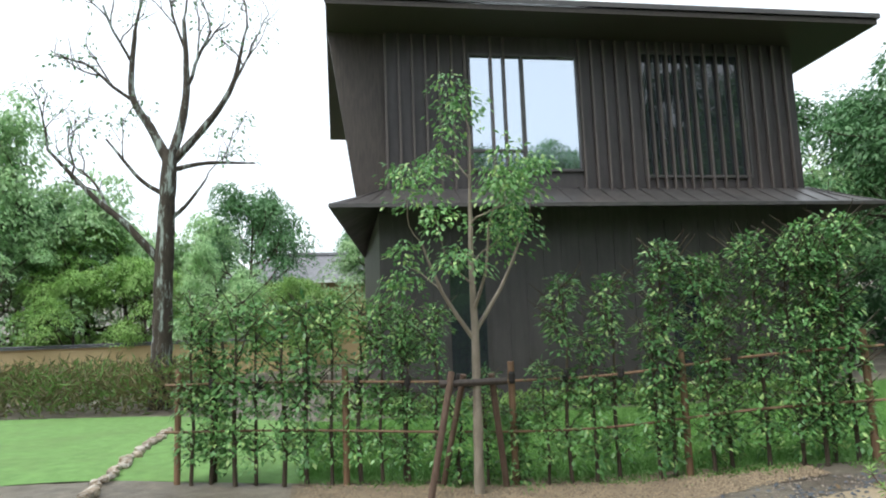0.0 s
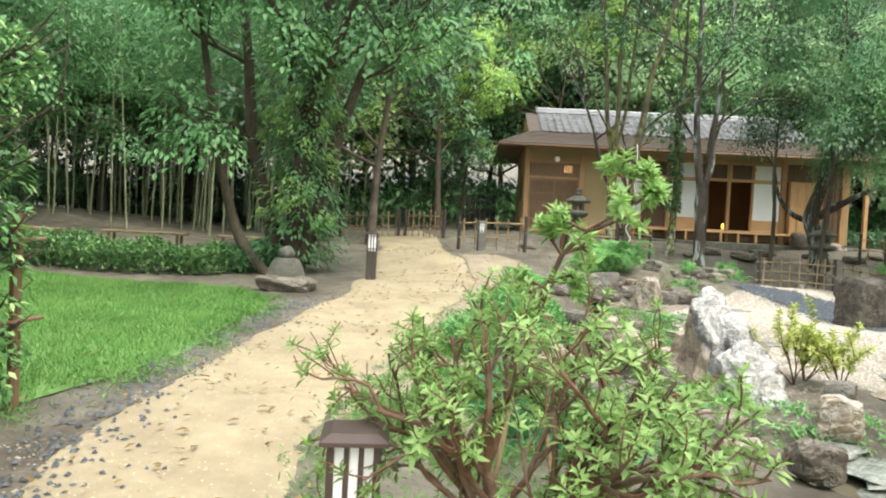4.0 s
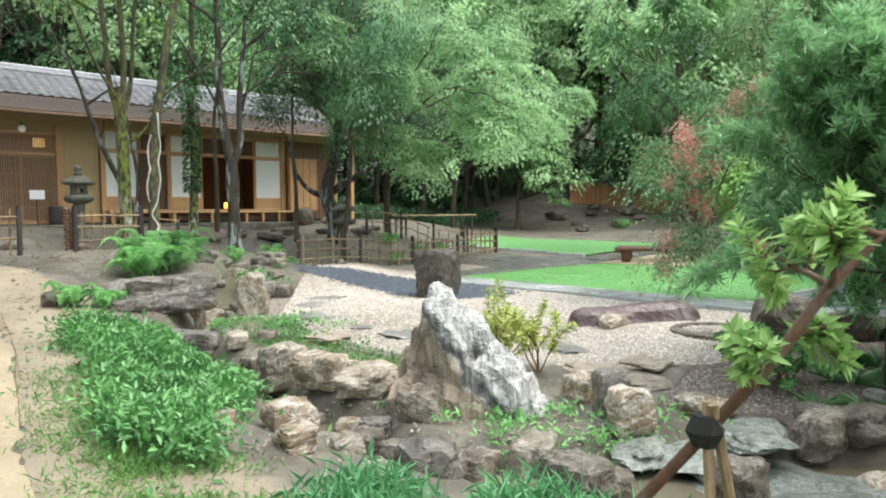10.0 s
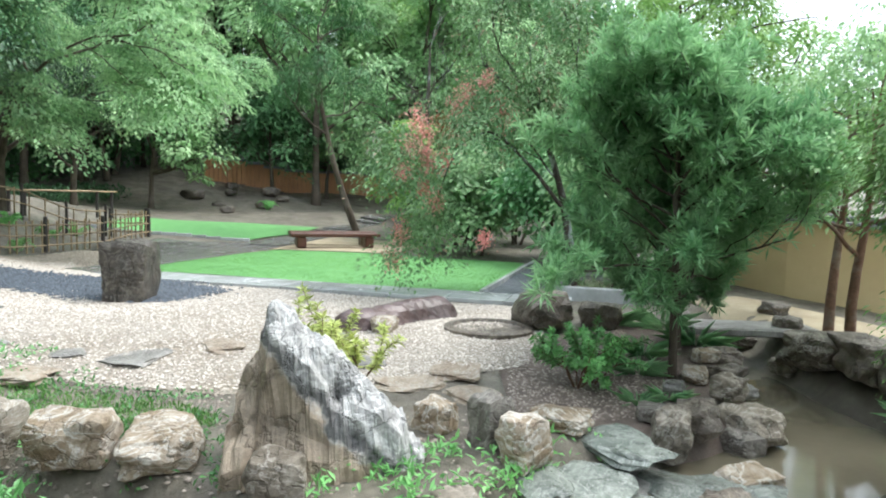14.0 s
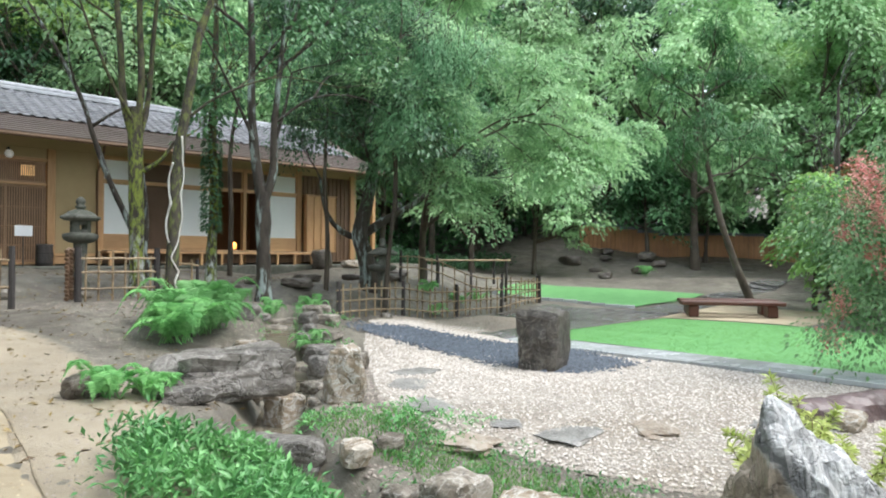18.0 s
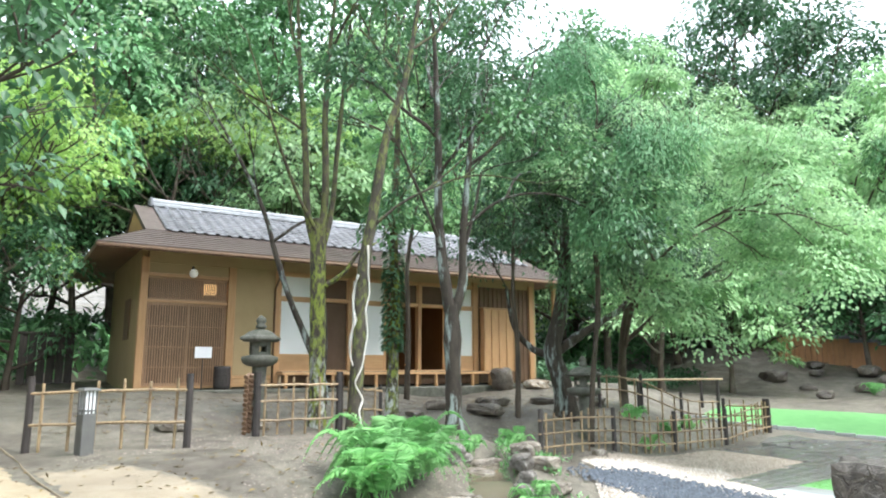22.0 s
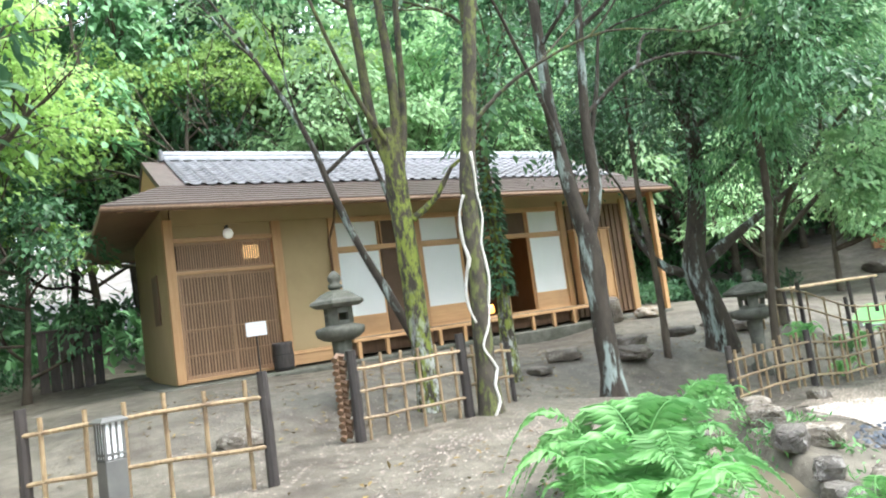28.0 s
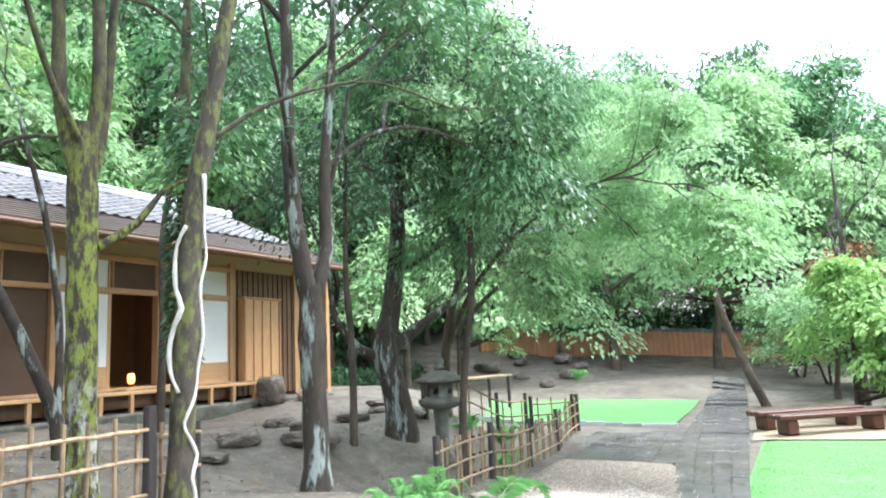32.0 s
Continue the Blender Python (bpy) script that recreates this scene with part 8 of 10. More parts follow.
make_tree("garden_maple", "bright green dwarf maple with layered foliage", 42, 3.6, 0.08, BARK, LEAF_YELLOW, (18.2, -11.0, g(18.2, -11.0)), levels=3, kids=4, per_tip=9, scatter=0.2, size=0.18, clear=0.12, flat=0.7)
make_tree("garden_maple", "rusty-tipped maple behind the benches", 43, 4.4, 0.08, BARK, RUST_LEAF, (20.6, -10.6, g(20.6, -10.6)), levels=2, kids=4, per_tip=4, scatter=0.16, size=0.14, clear=0.75, flat=0.7)
for k, (x, y, s, leaf) in enumerate([(16.5, -13.2, 2.6, LEAF_MID), (14.2, -14.2, 2.4, LEAF_LIGHT), (13.6, -16.3, 2.8, LEAF_MID), (18.5, -14.5, 3.0, LEAF_MID), (11.5, -17.8, 2.6, LEAF_LIGHT), (22.5, -11.5, 3.0, LEAF_LIGHT), (25, -10.5, 3.4, LEAF_LIGHT), (24, -12.5, 3.6, LEAF_MID),
                                    (15.5, -17.5, 3.6, LEAF_MID), (28, -9.5, 3.4, LEAF_LIGHT)]):
    make_tree("garden_shrub", "loose green shrub tree behind the court lawn", 50 + k, s, 0.05, BARK, leaf, (x, y, g(x, y)), levels=3, kids=3, stems=3, per_tip=7, scatter=0.22, size=0.17, clear=0.25, flat=0.3, group="court shrubs", category="shrub")
# crape myrtle with hanging pink flower heads
cm, lines = hero("crape_myrtle", "crape myrtle with arching branches and pink flower heads", 44, (8.3, -17.2, g(8.3, -17.2)),
                 [[(0, 0, -0.1, 0.14), (0.0, 0.1, 0.8, 0.12), (-0.1, 0.3, 1.8, 0.09), (-0.3, 0.7, 2.9, 0.06), (-0.5, 1.1, 3.6, 0.03)],
                  [(-0.1, 0.1, 1.2, 0.06), (-0.4, 0.7, 2.0, 0.045), (-0.7, 1.3, 2.5, 0.03), (-0.85, 1.8, 2.1, 0.02), (-0.85, 2.1, 1.3, 0.01)],
                  [(-0.1, 0.1, 1.4, 0.06), (0.1, -0.2, 2.2, 0.05), (0.0, 0.0, 3.3, 0.03)]],
                 LICHEN_BARK, LEAF_MYRTLE,
                 [(0, 0.5, (-0.6, 0.5, 0.5), 1.1, 0.02), (0, 0.65, (-0.5, 0.1, 0.4), 1.1, 0.02), (0, 0.8, (-0.2, 0.6, 0.6), 1.1, 0.02), (0, 1.0, (-0.6, 0.2, 0.4), 1.0, 0.015), (1, 0.4, (-0.4, 0.6, 0.4), 1.0, 0.015), (1, 0.55, (-0.6, 0.2, 0.0), 1.0, 0.012),
                  (1, 0.7, (-0.3, 0.5, -0.1), 1.0, 0.01), (1, 0.85, (-0.3, 0.5, -0.3), 0.8, 0.01), (1, 1.0, (-0.2, 0.3, -0.8), 0.8, 0.01),
                  (2, 0.5, (-0.5, 0.5, 0.2), 1.1, 0.02), (2, 0.7, (0.2, 0.5, 0.6), 1.1, 0.02), (2, 1.0, (-0.2, 0.3, 1), 1.0, 0.02), (0, 0.7, (-0.3, -0.5, 0.5), 1.1, 0.02)], per_tip=50, scatter=0.22, size=0.066, kids=3, hang=0.06, girth=0.6)
heads = np.array([(6.55, -14.85, 0.55), (6.75, -14.9, 0.95), (6.7, -15.0, 1.3), (6.7, -15.15, 0.85), (6.8, -15.15, 0.7), (7.2, -15.9, 1.95), (7.2, -15.6, 1.75), (7.3, -16.1, 1.55), (7.3, -16.25, 1.4), (6.9, -15.05, 0.35), (6.8, -14.75, -0.35), (6.8, -14.65, -0.75),
                  (7.1, -15.95, -0.4), (6.85, -15.1, 1.15), (6.95, -15.35, 0.8), (7.0, -15.2, 0.15), (7.1, -15.5, 1.5)])
n = 210 * len(heads)
hi_ = rng.integers(0, len(heads), n)
base = heads[hi_] - np.array((8.3, -17.2, g(8.3, -17.2))) + rng.normal(0, 1, (n, 3)) * np.array((0.075, 0.075, 0.1)) * rng.uniform(0.5, 1.1, (len(heads), 1))[hi_]
part("blossoms", leaf_mesh("blossoms", base, unit(rng, n), unit(rng, n), rng.uniform(0.025, 0.05, n), 0.032, PETAL), PETAL, cm, "pink flower heads")


def needle_tree(name, label, seed, at, tall, wide, leaf, limbs_n, lean):
    """A loose small tree: forking limbs off a thin leaning trunk, ending in tufts of long narrow leaves."""
    rng = np.random.default_rng(seed)
    t = thing(name, label, "tree", at=at)
    trunk = spline([(0, 0, -0.1, 0.045), (lean[0] * 0.3, lean[1] * 0.3, tall * 0.25, 0.038), (lean[0] * 0.7, lean[1] * 0.7, tall * 0.5, 0.03), (lean[0], lean[1], tall * 0.8, 0.014)], 0.15)
    limbs, tips = [], []
    for k in range(limbs_n):
        u = 0.42 + 0.56 * (k + rng.random()) / limbs_n
        a = k * 2.4 + rng.uniform(-0.4, 0.4)
        grow(rng, trunk[int(u * (len(trunk) - 1))][:3], (math.cos(a), math.sin(a), 0.25 + 0.8 * u * u), wide * (0.62 + 0.4 * math.sin(math.pi * min(1, u * 1.05))) * rng.uniform(0.75, 1.2), 0.014, 2, limbs, tips, 3, 0.55, 0.12, 0.6, 0.2)
    part("trunk", wood_mesh("trunk", [([p for p in trunk[:, :3]], list(trunk[:, 3]))], BARK, 9), BARK, t)
    tagged(part("crown_wood", wood_mesh("crown_wood", limbs, BARK), BARK, t), kind="stuff")
    for pts, radii in limbs:
        for a, b in zip(pts[1:], pts[2:]):
            tips.append((np.array(b), np.array(b) - np.array(a) + np.array((0, 0, 0.02))))
    tips = [(np.array(p), np.array(d) / max(float(np.linalg.norm(d)), 1e-3)) for p, d in tips]
    pos = np.array([p for p, _ in tips]) + rng.normal(0, 0.04, (len(tips), 3))
    way = np.array([d for _, d in tips]) + np.array((0, 0, 0.45))
    way /= np.linalg.norm(way, axis=1, keepdims=True)
    per = 16
    n = len(pos) * per
    i = np.repeat(np.arange(len(pos)), per)
    d = way[i] * rng.uniform(0.1, 0.9, (n, 1)) + unit(rng, n) * 0.8
    ln = rng.uniform(0.1, 0.175, n)
    part("crown", leaf_mesh("crown", pos[i] - way[i] * rng.uniform(0, 0.04, (n, 1)), d, unit(rng, n) * 0.6 + np.array((0, 0, 1.2)), ln, ln * 0.13, leaf, 0.12, 0.1), leaf, t)
    return t


needle_tree("podocarpus_tree", "dense blue-green yew-pine with long narrow leaves by the pond", 45, (3.72, -18.5, g(3.72, -18.5)), 3.4, 0.88, LEAF_PODO, 42, (0.12, 0.05))
needle_tree("podocarpus_tree", "younger yew-pine beside the pond bank", 46, (4.75, -18.6, g(4.75, -18.6)), 2.2, 0.6, LEAF_PODO, 18, (-0.1, 0.1))
make_tree("pond_tree", "light green tree with slender reddish trunks over the pond", 47, 3.2, 0.065, AZALEA_BARK, LEAF_LIGHT, (5.45, -20.34, g(5.45, -20.34)), levels=3, kids=3, stems=2, per_tip=14, scatter=0.18, size=0.075, clear=0.42, category="tree")
make_tree("pond_tree", "tall light green tree behind the pond", 48, 5.4, 0.09, BARK, LEAF_YELLOW, (8.4, -18.9, g(8.4, -18.9)), levels=3, kids=4, per_tip=18, scatter=0.24, size=0.085, clear=0.3)
make_tree("pond_tree", "fresh green leafy tree on the near pond bank", 49, 2.9, 0.06, AZALEA_BARK, LEAF_FRESH, (1.72, -20.5, g(1.72, -20.5)), levels=3, kids=4, stems=2, per_tip=24, scatter=0.16, size=0.06, slim=0.34, clear=0.45, limb_scale=0.27)
make_tree("pond_shrub", "loose fresh green shrub with thin stems on the pond bank", 52, 1.35, 0.014, AZALEA_BARK, LEAF_FRESH, (2.5, -20.5, g(2.5, -20.5)), levels=2, kids=3, stems=5, per_tip=4, scatter=0.08, size=0.055, slim=0.3, clear=0.3, category="shrub")
# the staked young tree and the bare tree beyond the hedge
st, lines = hero("staked_young_tree", "slim young tree tied to a three-legged wooden support", 60, (-5.12, -22.47, g(-5.12, -22.47)),
                 [[(0, 0, -0.1, 0.05), (0.01, 0, 0.8, 0.045), (0.0, 0, 1.6, 0.035), (0.0, 0, 2.6, 0.022), (0, 0.03, 3.5, 0.01)],
                  [(0, 0, 1.45, 0.025), (0.05, -0.3, 1.9, 0.018), (0.1, -0.5, 2.4, 0.01)], [(0, 0, 1.5, 0.025), (-0.05, 0.3, 1.95, 0.018), (0, 0.55, 2.5, 0.01)], [(0, 0, 1.7, 0.02), (0.25, 0.1, 2.1, 0.014), (0.4, 0.1, 2.5, 0.008)]],
                 PALE_BARK, LEAF_HEDGE,
                 [(0, 0.6, (0.2, -0.7, 0.5), 0.55, 0.01), (0, 0.7, (-0.3, 0.7, 0.5), 0.55, 0.01), (0, 0.8, (0.5, 0.4, 0.5), 0.5, 0.01), (0, 0.9, (-0.4, -0.4, 0.6), 0.5, 0.008), (0, 1.0, (0, 0, 1), 0.35, 0.006), (1, 0.7, (0, -0.6, 0.6), 0.5, 0.008), (1, 1.0, (0, -0.5, 0.7), 0.5, 0.006), (2, 0.7, (0, 0.6, 0.6), 0.5, 0.008),
                  (2, 1.0, (0, 0.4, 0.8), 0.5, 0.006), (3, 1.0, (0.5, 0, 0.6), 0.5, 0.006)], per_tip=9, scatter=0.09, size=0.062, kids=3, levels=2)
STAKE_WOOD = surface("stained_stake_wood", (0.075, 0.045, 0.032), (0.13, 0.085, 0.06), 5, 0.75, 0.3, (0.18, 0.13, 0.095), 2.0, 0.5, stretch=(7, 7, 0.8))
sup = thing("tree_support", "three-legged brown wooden tree support", "tree support", at=(-5.12, -22.47, g(-5.12, -22.47)))
part("leg", Build().tube([(0.19, -0.52, -0.1), (0.06, -0.24, 1.16)], 0.033, 9), STAKE_WOOD, sup)
part("leg", Build().tube([(-0.25, 0.33, -0.1), (-0.02, 0.16, 1.12)], 0.033, 9), STAKE_WOOD, sup)
part("leg", Build().tube([(-0.5, -0.3, -0.1), (-0.08, -0.1, 1.12)], 0.03, 9), STAKE_WOOD, sup)
part("cross_bar", Build().tube([(0.06, -0.36, 1.05), (0.02, 0.3, 1.05)], 0.034, 9), BLACK_WOOD, sup)
hero("bare_tree", "large old tree with few leaves and bare dark branches", 61, (-16.0, -27.95, g(-16, -27.95)),
                 [[(0, 0, -0.2, 0.36), (0, 0, 1.5, 0.3), (0.0, 0.05, 3.6, 0.27), (0.05, 0.12, 5.4, 0.24), (0.0, 0.15, 6.3, 0.2)],
                  [(0, 0.1, 6.0, 0.16), (0, -0.35, 6.9, 0.13), (0, -0.8, 7.8, 0.1), (0.1, -0.75, 9.4, 0.06)], [(0, 0.15, 6.1, 0.16), (0, 0.4, 7.1, 0.13), (0, 0.5, 8.2, 0.1), (0, 0.4, 9.8, 0.06)],
                  [(0, 0.15, 6.0, 0.14), (0, 0.9, 6.9, 0.11), (0, 1.6, 8.0, 0.08), (0, 1.9, 9.4, 0.04)], [(0, 0.05, 3.4, 0.14), (0.1, -0.8, 4.4, 0.1), (0.1, -1.6, 5.1, 0.08), (0.1, -2.7, 6.3, 0.04)],
                  [(0, 0.1, 5.8, 0.09), (0, 1.0, 6.0, 0.06), (0, 2.2, 6.0, 0.03)], [(0, 0.05, 4.5, 0.08), (0, 0.5, 4.9, 0.06), (0, 1.0, 5.6, 0.03)], [(0, 0.0, 5.2, 0.08), (0, -0.6, 5.6, 0.06), (0, -1.4, 6.6, 0.03)]],
                 LICHEN_BARK, LEAF_MID,
                 [(1, 0.5, (0, -0.6, 0.7), 1.6, 0.05), (1, 0.8, (0.3, -0.4, 0.9), 1.5, 0.04), (1, 1.0, (0, 0.2, 1), 1.4, 0.04), (2, 0.5, (0, 0.4, 0.9), 1.6, 0.05), (2, 0.8, (-0.2, -0.4, 0.9), 1.5, 0.04), (2, 1.0, (0, 0.2, 1), 1.4, 0.03), (3, 0.6, (0, 0.5, 0.8), 1.5, 0.04), (3, 1.0, (0, 0.3, 0.9), 1.3, 0.03),
                  (4, 0.5, (0, -0.5, 0.8), 1.4, 0.04), (4, 0.8, (0, 0.3, 0.9), 1.2, 0.03), (4, 1.0, (0, -0.3, 0.9), 1.1, 0.03), (5, 0.6, (0, 0.3, 0.8), 0.9, 0.02), (6, 1.0, (0, 0.3, 0.9), 0.8, 0.02), (7, 0.7, (0, -0.3, 0.9), 1.0, 0.02)], per_tip=2, scatter=0.14, size=0.13, levels=2, kids=3, girth=0.82)

# ---- hedge ----
def hedge_plant(seed, tall, wide, dense, label):
    rng = np.random.default_rng(seed)
    t = thing("hedge_shrub", label, "hedge shrub", "hedge along the sand path")
    limbs, tips = [], []
    pts = [(0, 0, -0.05), (0.02, 0.01, tall * 0.3), (-0.02, 0, tall * 0.65), (0, 0, tall * 0.95)]
    limbs.append((pts, [0.022, 0.018, 0.012, 0.005]))
    for k in range(int(27 * dense)):
        v = rng.uniform(0.03, 0.98) ** (0.62 if dense < 2 else 0.85)
        z = tall * (0.02 + 0.94 * v)
        a = rng.uniform(0, 6.283)
        r = wide * rng.uniform(0.4, 1.0) * (0.6 + 0.55 * v)
        q = np.array((r * math.cos(a), r * math.sin(a), z + r * 0.7))
        limbs.append(([(0, 0, z), (q[0] * 0.5, q[1] * 0.5, z + r * 0.25), tuple(q)], [0.008, 0.006, 0.003]))
        for u in (0.35, 0.6, 0.8, 1.0):
            tips.append((q * np.array((u, u, 1)) - np.array((0, 0, (1 - u) * r * 0.6)), q * np.array((1, 1, 0)) / max(r, 0.05) + np.array((0, 0, 0.6))))
    part("stem", wood_mesh("stem", limbs, BARK), BARK, t)
    part("foliage", crown_mesh("foliage", rng, tips, 8, 0.055, 0.06, LEAF_HEDGE, 0.0, 0.0, 0.46), LEAF_HEDGE, t)
    return t


ha, hb = np.array((-6.5, -25.5)), np.array((-4.42, -18.85))
kinds = [hedge_plant(70, 1.5, 0.27, 1.1, "slender young evergreen hedge shrub tied to the bamboo rail"), hedge_plant(71, 1.9, 0.31, 1.25, "tall evergreen hedge shrub tied to the bamboo rail"), hedge_plant(72, 2.25, 0.4, 2.1, "tall dense evergreen hedge shrub"), hedge_plant(73, 0.75, 0.2, 0.6, "low thin hedge shrub with yellow-green tips")]
nh = 26
rng = np.random.default_rng(12)
for k in range(nh):
    u = (k + 0.5) / nh
    x, y = ha + (hb - ha) * u
    if u < 0.3:
        kind, s = (0, 1.3) if k % 3 else (1, 1.12)
    elif u < 0.42:
        kind, s = (1, 1.0)
    elif u < 0.56:
        kind, s = (3, 1.1) if k % 2 else (0, 0.8)
    elif u < 0.72:
        kind, s = (1, 1.05) if k % 2 else (0, 1.0)
    else:
        kind, s = 2, 1.05
    s *= float(rng.uniform(0.93, 1.08))
    plant(kinds[kind], float(x + rng.normal(0, 0.05)), float(y + rng.normal(0, 0.04)), s, float(rng.uniform(0, 360)), -0.03)
for k, t_ in enumerate(kinds):
    u = (0.06, 0.36, 0.96, 0.52)[k]
    x, y = ha + (hb - ha) * u
    t_.matrix_basis = pose(float(x) - 0.12, float(y), gz(x, y) - 0.03)
hf = thing("hedge_fence", "brown bamboo rail fence that holds the hedge", "fence")
for u in (0.0, 0.27, 0.52, 0.76, 1.0):
    x, y = ha + (hb - ha) * u
    part("post", Build().tube([(x, y, gz(x, y) - 0.1), (x, y, gz(x, y) + 1.22)], 0.035, 9), BROWN_WOOD, hf)
for h in (0.55, 1.05):
    pts = [(float(x), float(y), gz(x, y) + h + 0.02 * math.sin(9 * u)) for u in np.linspace(-0.02, 1.02, 24) for x, y in [ha + (hb - ha) * u + np.array((0.05, 0.0))]]
    part("rail", Build().tube(pts, 0.013, 7), BROWN_WOOD, hf)
for k in range(nh):
    x, y = ha + (hb - ha) * (k + 0.5) / nh
    if k % 2:
        part("tie", Build().lathe([(0.02, -0.05), (0.035, -0.02), (0.035, 0.05), (0.02, 0.07)], 8, (float(x) + 0.05, float(y), gz(x, y) + 1.05)), CORD, hf, "black palm-fibre tie")


# ---- azaleas, ferns and ground plants ----
def rosette_shrub(name, label, at, limbs, ends, leaf, seed, per=11, length=0.062, slim=0.36, skirt=None):
    rng = np.random.default_rng(seed)
    t = thing(name, label, "shrub", at=at)
    b = Build()
    for pts, radii in limbs:
        b.tube(pts, radii, 7, False)
    part("stem", b, AZALEA_BARK, t, "reddish-brown stems", True)
    e = np.array([p for p, _ in ends])
    w = np.array([d / np.linalg.norm(d) for _, d in ends])
    n = len(e) * per
    i = np.repeat(np.arange(len(e)), per)
    turn_ = (np.tile(np.arange(per) * 2.4, len(e)) + np.repeat(rng.uniform(0, 6.283, len(e)), per))[:, None]
    s1 = np.cross(w, np.array((0.31, 0.17, 0.93)))
    s1 /= np.maximum(np.linalg.norm(s1, axis=1, keepdims=True), 1e-3)
    s2 = np.cross(w, s1)
    rise = np.tile(np.linspace(0.05, 0.85, per), len(e))[:, None]
    d = w[i] * rise + (s1[i] * np.cos(turn_) + s2[i] * np.sin(turn_)) * 0.8 + unit(rng, n) * 0.25
    base = e[i] - w[i] * (0.85 - rise) * 0.045
    ln = length * rng.uniform(0.7, 1.15, n) * (1.1 - 0.35 * rise[:, 0])
    part("leaves", leaf_mesh("leaves", base, d, w[i] + 0.4 * unit(rng, n), ln, ln * slim, leaf, 0.2, 0.1), leaf, t)
    if skirt is not None:
        part("low_leaves", skirt, leaf, t)
    return t


def azalea(seed, at, height, spread, kids=4, levels=2, stems=5, leaf=None, per=13, low=0):
    rng = np.random.default_rng(seed)
    limbs, tips = [], []
    for s in range(stems):
        a = 6.283 * s / stems + rng.uniform(-0.4, 0.4)
        grow(rng, (0, 0, -0.03), (math.cos(a) * spread, math.sin(a) * spread, 1.0), height * 0.62, 0.025, levels, limbs, tips, kids, 0.6, 0.15, 0.6, 0.2)
    ends = [(p, d + np.array((0, 0, 0.6))) for p, d in tips[1::3]]
    skirt = None
    if low:
        n = low
        a = rng.uniform(0, 6.283, n)
        r = 0.45 * np.sqrt(rng.random(n))
        z = 0.05 + 0.6 * height * rng.random(n) ** 0.8 * (1 - r * 0.95)
        base = np.column_stack([r * np.cos(a), r * np.sin(a), z])
        ln = 0.065 * rng.uniform(0.6, 1.2, n)
        skirt = leaf_mesh("low_leaves", base, unit(rng, n) + np.array((0, 0, 0.5)), unit(rng, n) + np.array((0, 0, 1)), ln, ln * 0.36, LEAF_BED, 0.2)
    return rosette_shrub("azalea_shrub", "bright green azalea shrub with bare red-brown stems beside the lamp", at, limbs, ends, leaf or LEAF_AZALEA, seed, per, length=0.05, skirt=skirt)


azalea(81, (-1.4, -20.68, g(-1.4, -20.68)), 1.22, 0.32, kids=4, levels=3, stems=6, per=11)
azalea(85, (-1.22, -20.7, g(-1.22, -20.7)), 0.62, 0.42, kids=3, levels=3, stems=6, per=11, low=10000)
azB = np.array((-1.4, -19.0, g(-1.4, -19.0)))
stem = [(0, 0, -0.05), (0.02, -0.14, 0.5), (0.09, -0.38, 0.82), (0.16, -0.52, 1.02), (0.22, -0.62, 1.2), (0.32, -0.7, 1.32), (0.5, -0.83, 1.45)]
limbs, tips = [(stem, [0.019, 0.017, 0.016, 0.015, 0.013, 0.01, 0.006])], []
rng = np.random.default_rng(82)
for k, (i, w, ln) in enumerate([(6, (0.2, -0.2, 0.2), 0.12), (6, (-0.5, -0.3, 0.3), 0.16), (6, (0.4, 0.3, 0.3), 0.12), (5, (-0.7, 0.3, 0.3), 0.15), (5, (0.6, -0.5, 0.2), 0.24), (4, (-0.7, -0.4, 0.3), 0.15), (4, (0.5, 0.6, 0.2), 0.2), (3, (-0.8, 0.1, 0.3), 0.12), (3, (0.6, -0.3, 0.4), 0.16)]):
    grow(rng, stem[i], w, ln, 0.01, 2, limbs, tips, 3, 0.6, 0.1, 0.6, 0.2)
rosette_shrub("leaning_azalea", "old leaning azalea with one bent red-brown stem, tied to stakes", tuple(azB), limbs, [(p, d + np.array((0, 0, 0.7))) for p, d in tips[1::3]], LEAF_AZALEA, 83, 13)
stk = thing("shrub_stakes", "pair of thin crossed bamboo stakes tied to the azalea", "stakes", at=tuple(azB))
part("stake", Build().tube([(-0.06, -0.5, -0.1), (0.1, -0.38, 0.9)], 0.014, 7), BAMBOO, stk)
part("stake", Build().tube([(0.28, -0.5, -0.1), (0.09, -0.4, 0.9)], 0.014, 7), BAMBOO, stk)
part("tie", Build().lathe([(0.03, -0.04), (0.05, 0), (0.03, 0.04)], 8, (0.09, -0.38, 0.83)), CORD, stk)


